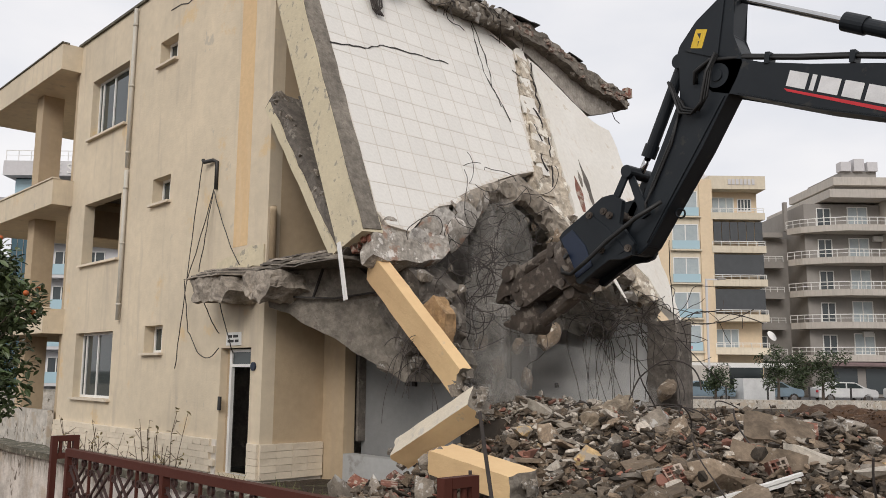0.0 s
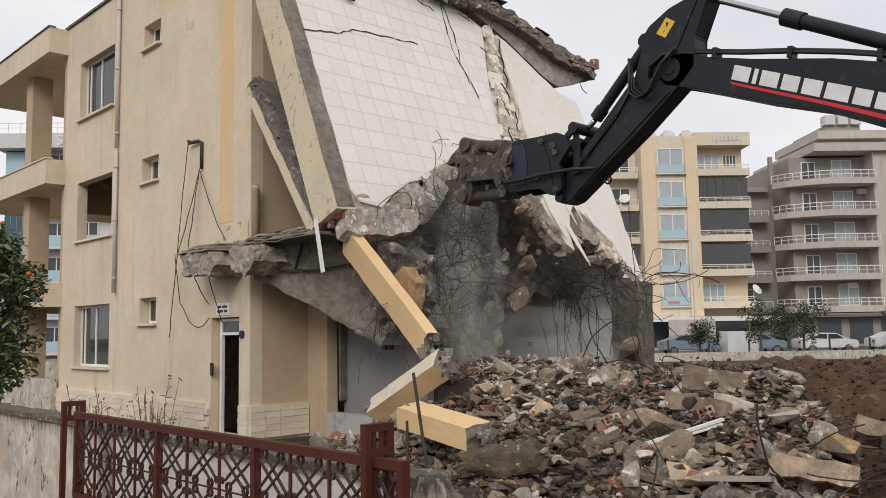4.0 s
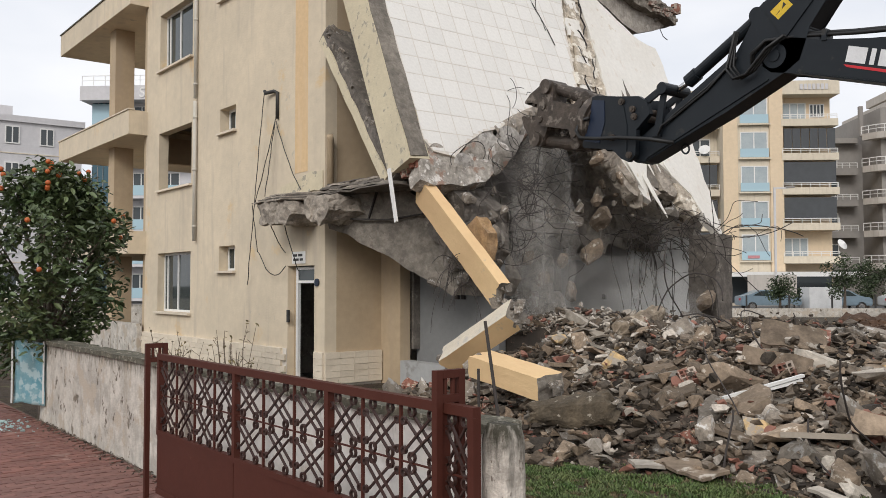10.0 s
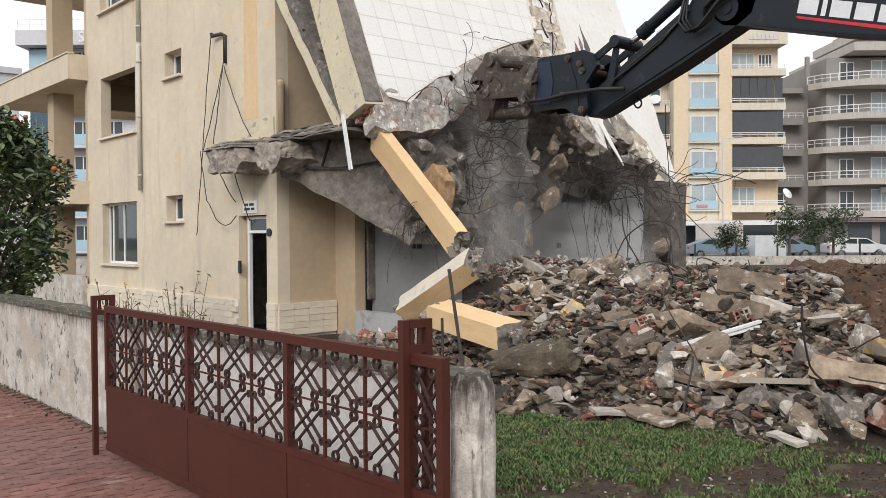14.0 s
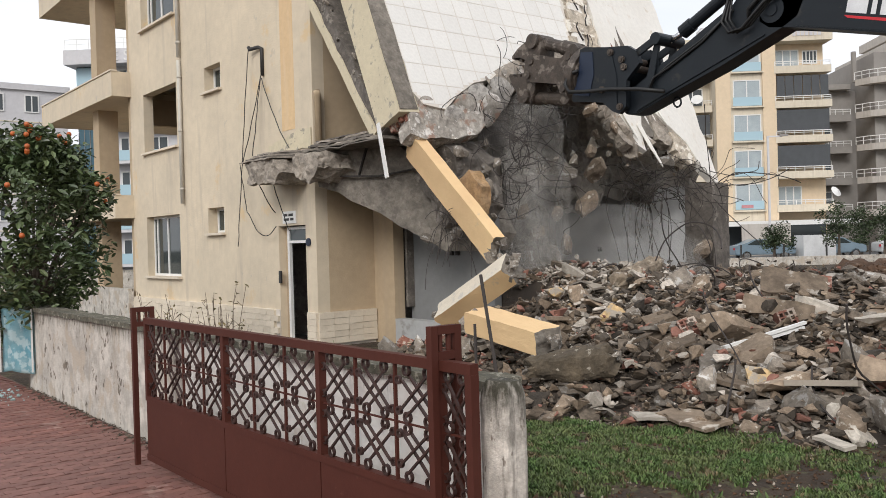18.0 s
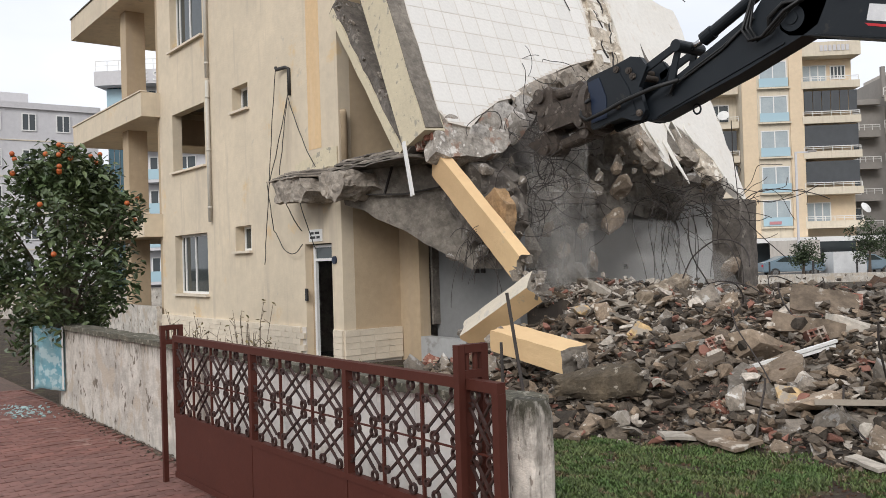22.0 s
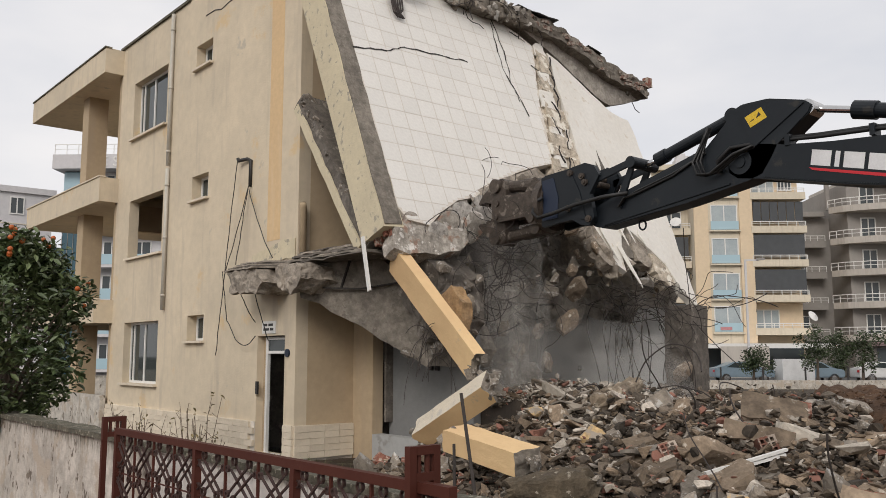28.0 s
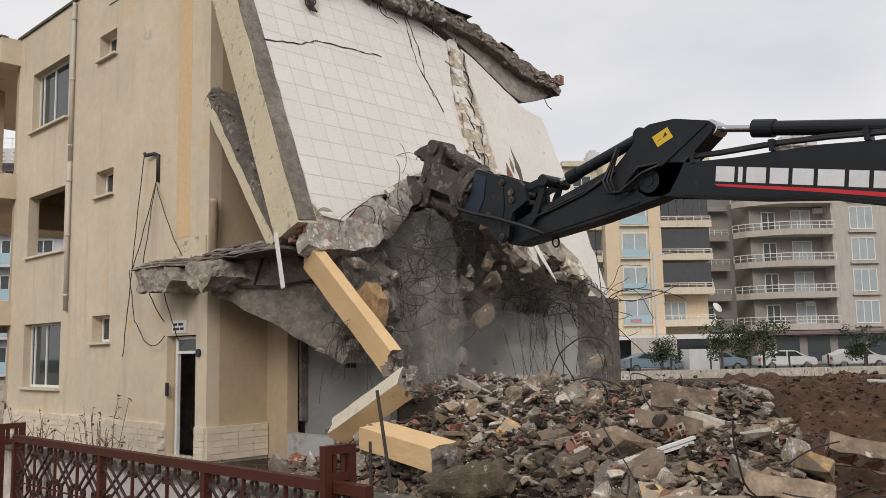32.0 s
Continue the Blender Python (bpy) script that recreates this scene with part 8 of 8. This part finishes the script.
plate(bm, [(-0.35, 0.47), (-0.42, 0.49), (-0.4, 0.54)], 0.1926, 0.195, 0)
plate(bm, [(-0.25, 0.45), (-0.32, 0.465), (-0.31, 0.475)], 0.1926, 0.195, 0)
mpart("sticker_mark", BLACKWIRE, bm, stick)
for k in range(3):
    bm = bmesh.new()
    y = 0.2 + 0.03 * k
    tube(bm, [(-0.25, y, 0.12), (-0.05 + 0.03 * k, y + 0.03, 0.1), (0.28 + 0.05 * k, y + 0.05, -0.04), (0.48 + 0.04 * k, y + 0.05, -0.03 + 0.02 * k), (0.52 + 0.04 * k, y + 0.03, 0.2), (0.4, y, 0.45), (0.3, y - 0.02, 0.6)], 0.02, 7)
    mpart("hose", HOSE, bm, stick, smooth=True)
for k in range(2):
    bm = bmesh.new()
    tube(bm, [(0.45, 0.18 + 0.03 * k, 0.3), (1.0, 0.19, 0.2 - 0.03 * k), (1.6, 0.2, 0.16 - 0.03 * k), (1.85, 0.21 + 0.02 * k, 0.12), (1.95, 0.24, 0.02)], 0.016, 7)
    mpart("hose", HOSE, bm, stick, smooth=True)
bm = bmesh.new()
tube(bm, [(1.78 + 0.06 * math.cos(a), -0.02, -0.28 + 0.07 * math.sin(a)) for a in [k * math.tau / 14 for k in range(14)]], 0.014, 6, closed=True)
mpart("lifting_ring", STEEL, bm, stick)

# crusher: origin at the tool pin, x towards the jaws, z up; its axis runs above the pin
AXIS_X, AXIS_Z = -0.13, 0.36
SHIFT = Matrix.Translation((AXIS_X, 0, AXIS_Z))


def tool_part(name, mat, bm, parent=None, label="", smooth=False):
    bmesh.ops.transform(bm, matrix=SHIFT, verts=bm.verts)
    return mpart(name, mat, bm, parent, label, smooth)


bm = bmesh.new()
bracket_outline = [(-0.1, 0.02), (0.0, -0.1), (0.14, -0.08), (0.34, 0.02), (0.62, 0.0), (0.92, -0.04), (0.96, 0.0), (0.96, 0.74), (0.87, 0.78), (0.46, 0.81), (0.07, 0.86), (-0.1, 0.8), (-0.2, 0.64), (-0.02, 0.38)]
for y in (-0.3, 0.22):
    plate(bm, bracket_outline, y, y + 0.08, 0.012)
bx(bm, 0.3, 0.95, -0.22, 0.22, 0.08, 0.7)
crusher = mpart("crusher_bracket", STEEL, bm)
for y in (-0.312, 0.301):
    bm = bmesh.new()
    plate(bm, [(0.62, 0.08), (0.93, 0.06), (0.93, 0.7), (0.7, 0.72), (0.6, 0.4)], y, y + 0.011, 0)
    mpart("blue_panel", TOOLBLUE, bm, crusher, "dark blue painted panel")
    bm = bmesh.new()
    plate(bm, [(0.05, 0.0), (0.16, 0.0), (0.3, 0.3), (0.44, 0.78), (0.36, 0.8), (0.16, 0.42)], y, y + 0.011, 0.003)
    mpart("stiffener", STEEL, bm, crusher)
for x, z in ((0.35, 0.74), (0.06, 0.56), (0.39, 0.2), (0.12, 0.66), (0.0, 0.0)):
    bm = bmesh.new()
    pin(bm, x, z, 0.05, 0.335)
    pin(bm, x, z, 0.026, 0.35)
    mpart("bolt", STEEL_WORN, bm, crusher)
bm = bmesh.new()
bmesh.ops.create_cone(bm, cap_ends=True, segments=32, radius1=0.42, radius2=0.44, depth=0.12, matrix=pose(1.14, 0, 0, 0, 90, 0))
bmesh.ops.create_cone(bm, cap_ends=True, segments=32, radius1=0.36, radius2=0.36, depth=0.2, matrix=pose(1.14, 0, 0, 0, 90, 0))
tool_part("rotator", STEEL_WORN, bm, crusher, smooth=False)
bm = bmesh.new()
tube(bm, [(-0.7, 0.28, 0.3), (-0.3, 0.36, 0.28), (0.2, 0.4, 0.22), (0.6, 0.42, 0.14), (0.92, 0.43, 0.1), (1.04, 0.42, 0.2), (1.02, 0.4, 0.36), (0.88, 0.36, 0.42)], 0.03, 8)
mpart("tool_hose", HOSE, bm, crusher, smooth=True)
jaw_body = flip([(1.2, 0.32), (1.4, 0.3), (1.5, 0.17), (2.1, 0.2), (2.26, 0.12), (2.28, -0.16), (2.2, -0.24), (1.5, -0.22), (1.38, -0.36), (1.2, -0.38)])
bm = bmesh.new()
for y in (-0.26, 0.18):
    plate(bm, jaw_body, y, y + 0.08, 0.012)
bx(bm, 1.2, 2.0, -0.18, 0.18, -0.14, 0.16)
tool_part("jaw_frame", STEEL_WORN, bm, crusher)
for x, z in ((1.34, 0.26), (1.34, -0.22), (2.14, 0.12), (2.16, -0.1)):
    bm = bmesh.new()
    pin(bm, x, z, 0.055, 0.29)
    tool_part("jaw_pin", STEEL_WORN, bm, crusher)
for s in (1, -1):
    bm = bmesh.new()
    tube(bm, [(1.34, 0, s * 0.36), (1.72, 0, s * 0.4)], 0.12, 14)
    tube(bm, [(1.72, 0, s * 0.4), (2.24, 0, s * 0.44)], 0.1, 14)
    pin(bm, 1.34, s * 0.36, 0.1, 0.2)
    pin(bm, 2.26, s * 0.44, 0.12, 0.22)
    tool_part("jaw_cylinder", STEEL_WORN, bm, crusher, smooth=False)
jaws = []
for s, name in ((1, "upper_jaw"), (-1, "lower_jaw")):
    bm = bmesh.new()
    o = [(2.04, 0.02 * s), (2.12, 0.3 * s), (2.2, 0.5 * s), (2.34, 0.54 * s), (2.56, 0.42 * s), (2.78, 0.2 * s), (2.9, 0.04 * s), (2.84, 0.01 * s), (2.66, 0.1 * s), (2.4, 0.1 * s), (2.2, 0.02 * s)]
    plate(bm, [((a - 2.1) * 0.82, b) for a, b in o], -0.16, 0.16, 0.015)
    for k in range(3):
        bx(bm, 0.3 + 0.12 * k, 0.36 + 0.12 * k, -0.12, 0.12, min(s * 0.02, s * 0.12), max(s * 0.02, s * 0.12))
    jaws.append(mpart(name, STEEL_WORN, bm))

# cylinder between boom and stick, in two keyed pieces
bm = bmesh.new()
tube(bm, [(0, 0, 0), (1.85, 0, 0)], 0.09, 18)
tube(bm, [(1.66, 0, 0), (1.93, 0, 0)], 0.112, 18)
pin(bm, 0, 0, 0.13, 0.16)
barrel = mpart("arm_cylinder", STEEL, bm, smooth=False)
bm = bmesh.new()
tube(bm, [(0, 0, 0), (1.75, 0, 0)], 0.045, 14)
pin(bm, 0, 0, 0.1, 0.14)
rod = mpart("arm_rod", CHROME, bm)

# carrier: wheels, blade, house, cab
def fixed(name, mat, boxes, parent=None, label="", bevel=0.03):
    bm = bmesh.new()
    for b in boxes:
        vs = bx(bm, *b)
    if bevel:
        bmesh.ops.bevel(bm, geom=bm.edges, offset=bevel, segments=2, affect="EDGES")
    return mpart(name, mat, bm, parent, label)


fixed("chassis", STEEL, [(-2.9, 2.6, 9.95, 11.65, 0.45, 0.95)])
fixed("axle", STEEL, [(-2.25, -1.95, 9.6, 12.0, 0.4, 0.65)])
fixed("axle", STEEL, [(1.4, 1.7, 9.6, 12.0, 0.4, 0.65)])
for x in (-2.1, 1.55):
    for y in (9.42, 12.18):
        bm = bmesh.new()
        prof = [(0.3, -0.22), (0.5, -0.24), (0.56, -0.18), (0.57, 0), (0.56, 0.18), (0.5, 0.24), (0.3, 0.22)]
        rings = []
        for k in range(36):
            a = k * math.tau / 36
            lift = 0.03 if k % 2 else 0.0
            rings.append([bm.verts.new((x + (rr + (lift if rr > 0.52 else 0)) * math.cos(a), y + w, 0.54 + (rr + (lift if rr > 0.52 else 0)) * math.sin(a))) for rr, w in prof])
        for a, b in zip(rings, rings[1:] + rings[:1]):
            for i in range(len(prof) - 1):
                bm.faces.new((a[i], a[i + 1], b[i + 1], b[i]))
        w = mpart("wheel", TYRE, bm, None, "muddy ribbed tyre")
        bm = bmesh.new()
        bmesh.ops.create_cone(bm, cap_ends=True, segments=28, radius1=0.31, radius2=0.31, depth=0.36, matrix=pose(x, y, 0.54, 90, 0, 0))
        bmesh.ops.create_cone(bm, cap_ends=True, segments=18, radius1=0.14, radius2=0.12, depth=0.1, matrix=pose(x, y - 0.22, 0.54, 90, 0, 0))
        mpart("rim", RIM, bm, w, "dusty pale steel rim")
bm = bmesh.new()
prism(bm, [(-3.35, 0.0), (-3.25, 0.35), (-3.3, 0.72), (-3.2, 0.74), (-3.1, 0.35), (-3.2, 0.0)], 9.5, 12.1)
blade = mpart("dozer_blade", STEEL_WORN, bm, None, "worn dozer blade")
for y in (9.9, 11.5):
    bm = bmesh.new()
    bar(bm, (-3.18, y, 0.35), (-2.75, y, 0.75), 0.1, 0.3)
    mpart("blade_arm", STEEL, bm, blade)
bm = bmesh.new()
bmesh.ops.create_cone(bm, cap_ends=True, segments=24, radius1=0.13, radius2=0.13, depth=0.3, matrix=pose(-2.6, 9.75, 1.1, 90, 0, 0))
mpart("blade_pivot", STEEL, bm, blade)
fixed("step", RIM, [(-2.6, -1.2, 9.25, 9.6, 1.02, 1.08)])
bm = bmesh.new()
bmesh.ops.create_cone(bm, cap_ends=True, segments=32, radius1=0.7, radius2=0.7, depth=0.25, matrix=pose(0, AY, 1.08, 0, 0, 0))
mpart("slew_ring", STEEL, bm)
fixed("engine_house", STEEL, [(-0.9, 2.9, 9.7, 12.0, 1.2, 2.3)], bevel=0.08)
fixed("counterweight", STEEL, [(2.2, 3.1, 9.65, 12.05, 1.15, 2.2)], bevel=0.15)
fixed("boom_foot", STEEL, [(-1.5, -0.7, 10.55, 11.05, 1.3, 2.9)], bevel=0.06)
fixed("cab_floor", PVC, [(-2.17, -0.92, 9.55, 10.5, 1.25, 1.38)], label="white lower sill of the cab", bevel=0.01)
cab = fixed("cab_roof", STEEL, [(-2.22, -0.9, 9.5, 10.55, 3.001, 3.1)], bevel=0.03)
for xa, ya in ((-2.17, 9.55), (-2.17, 10.42), (-1.0, 9.55), (-1.0, 10.42)):
    fixed("cab_post", STEEL, [(xa, xa + 0.08, ya, ya + 0.08, 1.381, 3.0)], cab, bevel=0.015)
fixed("cab_glass", PANE, [(-2.14, -2.13, 9.632, 10.418, 1.5, 2.99)], cab, bevel=0)
fixed("cab_glass", PANE, [(-2.08, -1.01, 9.585, 9.595, 1.6, 2.99)], cab, bevel=0)
fixed("cab_door", STEEL, [(-2.08, -1.01, 9.57, 9.6, 1.385, 1.6)], cab, bevel=0)
bm = bmesh.new()
tube(bm, [(-2.19, 9.5, 1.5), (-2.42, 9.42, 1.55), (-2.45, 9.4, 2.0), (-2.43, 9.4, 2.6), (-2.22, 9.5, 2.8)], 0.02, 8)
mpart("mirror_bracket", BLACKWIRE, bm, cab, smooth=True)
fixed("mirror", BLACKWIRE, [(-2.49, -2.45, 9.28, 9.42, 2.15, 2.45)], cab, bevel=0.01)


# ---- what moves ----
def arm_pose(x, z, angle):
    """Local x points along the angle in the arm's plane; local z stays on the upper side."""
    a = radians(angle)
    d = Vector((math.cos(a), 0, math.sin(a)))
    up = Vector((-math.sin(a), 0, math.cos(a)))
    if up.z < 0:
        up = -up
    side = up.cross(d)
    return Matrix(((d.x, side.x, up.x, x), (d.y, side.y, up.y, AY), (d.z, side.z, up.z, z), (0, 0, 0, 1)))


def rolled(t):
    return 0.63 * smooth_step(3.4, 5.6, t)


# the machine stands nearer to the road than the slab and is a size smaller than drawn above
SIZE, NEAR = 0.93, Vector((-0.15, 0.81, 1.74))


def nearer(place):
    return place * SIZE + NEAR * (1 - SIZE)


before = [(ob, parent_world(ob)) for ob in machine.children_recursive]
for me in {ob.data for ob, _ in before if ob.data}:
    me.transform(Matrix.Scale(SIZE, 4))
for ob, m in before:
    m.translation = nearer(m.translation)
    ob.matrix_parent_inverse = parent_world(ob.parent).inverted()
    ob.matrix_basis = m


def motions():
    # seconds, arm pin x and z, angles of stick, boom and crusher, jaw opening
    rows = (
        (0, -6.326, 5.475, -121.9, -9.0, -155.2, 14), (0.5, -6.375, 5.421, -122.2, -8.1, -151.8, 14), (1, -6.426, 5.363, -121.2, -7.1, -149.5, 12), (1.5, -6.314, 5.478, -122.2, -8.6, -153.4, 10),
        (2, -5.904, 5.898, -129.6, -14.3, -166.1, 7), (2.5, -5.761, 5.998, -135.3, -16.2, -179.5, 6), (3, -5.926, 5.790, -138.4, -13.6, -184.0, 8), (3.5, -6.072, 5.528, -139.2, -10.6, -187.0, 10),
        (5.5, -5.845, 4.913, -154.9, -5.4, -185.4, 13), (6, -5.858, 4.924, -156.6, -5.5, -189.0, 14), (6.5, -5.910, 4.812, -155.1, -4.3, -191.5, 14), (7, -5.989, 4.734, -155.4, -3.3, -196.1, 14),
        (7.5, -5.981, 4.616, -156.0, -2.4, -198.6, 14), (8, -5.941, 4.591, -155.3, -2.3, -197.3, 14), (8.5, -5.944, 4.585, -155.1, -2.3, -197.4, 13), (9, -5.912, 4.610, -155.5, -2.6, -196.4, 12),
        (9.5, -5.880, 4.620, -155.5, -2.9, -197.6, 10), (10, -5.854, 4.668, -155.6, -3.4, -196.3, 8), (10.5, -5.764, 4.842, -156.0, -5.3, -192.4, 6), (11, -5.650, 5.035, -159.0, -7.5, -191.1, 4),
        (11.5, -5.596, 5.069, -157.0, -8.1, -191.5, 4), (12, -5.671, 4.993, -152.5, -7.0, -189.2, 3), (12.5, -5.735, 4.970, -153.5, -6.5, -195.0, 3), (13, -5.855, 4.859, -152.4, -5.0, -187.9, 3),
        (13.5, -5.940, 4.653, -153.4, -2.8, -187.7, 4), (14, -5.982, 4.580, -155.1, -2.0, -186.9, 4), (14.5, -6.003, 4.503, -154.6, -1.2, -189.6, 4), (16.5, -6.002, 4.381, -158.6, -0.3, -194.6, 7),
        (17, -5.953, 4.414, -158.4, -0.8, -191.7, 8), (17.5, -5.924, 4.429, -158.7, -1.0, -197.4, 9), (18, -5.875, 4.483, -159.0, -1.7, -195.0, 10), (18.5, -5.844, 4.572, -159.8, -2.6, -192.1, 8),
        (19, -5.751, 4.773, -161.6, -4.8, -187.8, 6), (19.5, -5.677, 4.882, -158.1, -6.0, -185.9, 4), (20, -5.699, 4.837, -157.8, -5.5, -183.7, 3), (20.5, -5.746, 4.786, -157.0, -4.8, -183.1, 3),
        (21, -5.866, 4.598, -154.9, -2.7, -176.9, 3), (21.5, -5.862, 4.668, -157.0, -3.2, -177.9, 12), (22, -5.955, 4.599, -160.4, -2.2, -175.2, 24), (22.5, -6.112, 4.301, -158.6, 1.0, -171.0, 24),
        (23, -6.210, 4.103, -162.9, 2.9, -179.2, 20), (23.5, -6.295, 3.809, -166.2, 5.8, -183.8, 18), (24, -6.356, 3.651, -167.4, 7.5, -185.1, 16), (24.5, -6.367, 3.612, -166.9, 7.9, -184.7, 16),
        (25, -6.366, 3.615, -167.1, 7.8, -185.1, 16), (25.5, -6.350, 3.625, -166.5, 7.7, -186.0, 16), (27.5, -6.060, 4.068, -168.2, 2.7, -189.0, 14), (28, -5.983, 4.223, -169.4, 1.0, -180.7, 14),
        (28.5, -5.899, 4.386, -171.5, -0.8, -181.8, 12), (29, -5.829, 4.560, -173.8, -2.6, -180.5, 8), (29.5, -5.736, 4.685, -172.8, -4.1, -171.3, 8), (30, -5.608, 4.786, -171.6, -5.6, -179.8, 8),
        (30.5, -5.674, 4.674, -169.8, -4.3, -183.9, 8), (31, -5.824, 4.399, -167.7, -1.2, -195.1, 10), (31.5, -5.891, 4.186, -166.3, 1.0, -199.1, 14), (32, -6.004, 3.922, -168.5, 3.8, -206.5, 16),
    )
    boom_rows, stick_rows, tool_rows, up_rows, low_rows, barrel_rows, rod_rows = [], [], [], [], [], [], []
    for t, x, z, stick_angle, boom_angle, tool_angle, gap in rows:
        b = arm_pose(x, z, boom_angle)
        s = arm_pose(x, z, stick_angle)
        wrist = s @ Vector((TOOL_PIN, 0, 0))
        c = arm_pose(wrist.x, wrist.z, tool_angle)
        boom_rows.append((t, b))
        stick_rows.append((t, s))
        tool_rows.append((t, c))
        hinge = c @ Matrix.Translation((2.1 + AXIS_X, 0, AXIS_Z))
        up_rows.append((t, hinge @ pose(0, 0, 0, 0, -gap, 0)))
        low_rows.append((t, hinge @ pose(0, 0, 0, 0, gap, 0)))
        eye, lug = s @ Vector((-0.98, 0, 0.37)), b @ Vector((3.28, 0, -0.1))
        ang = math.degrees(math.atan2(eye.z - lug.z, eye.x - lug.x))
        barrel_rows.append((t, arm_pose(lug.x, lug.z, ang)))
        rod_rows.append((t, arm_pose(eye.x, eye.z, ang + 180)))
    # dust sinks and drifts slowly
    for puff, start, end in DUST:
        home = Vector(puff.location)
        walk(puff, [(t, Matrix.Translation(home + Vector(start).lerp(Vector(end), t / 32))) for t in (0, 8, 16, 24, 32)])
    # the carrier rolls back a little after the first bite; the arm's rows are in its space
    walk(machine, [(t, Matrix.Translation((rolled(t), 0, 0))) for t, *_ in rows])
    for piece, piece_rows in ((boom, boom_rows), (stick, stick_rows), (crusher, tool_rows), (jaws[0], up_rows), (jaws[1], low_rows), (barrel, barrel_rows), (rod, rod_rows)):
        walk(piece, [(t, Matrix.Translation(nearer(m.translation) - Vector((rolled(t), 0, 0))) @ m.to_quaternion().to_matrix().to_4x4()) for t, m in piece_rows])


motions()
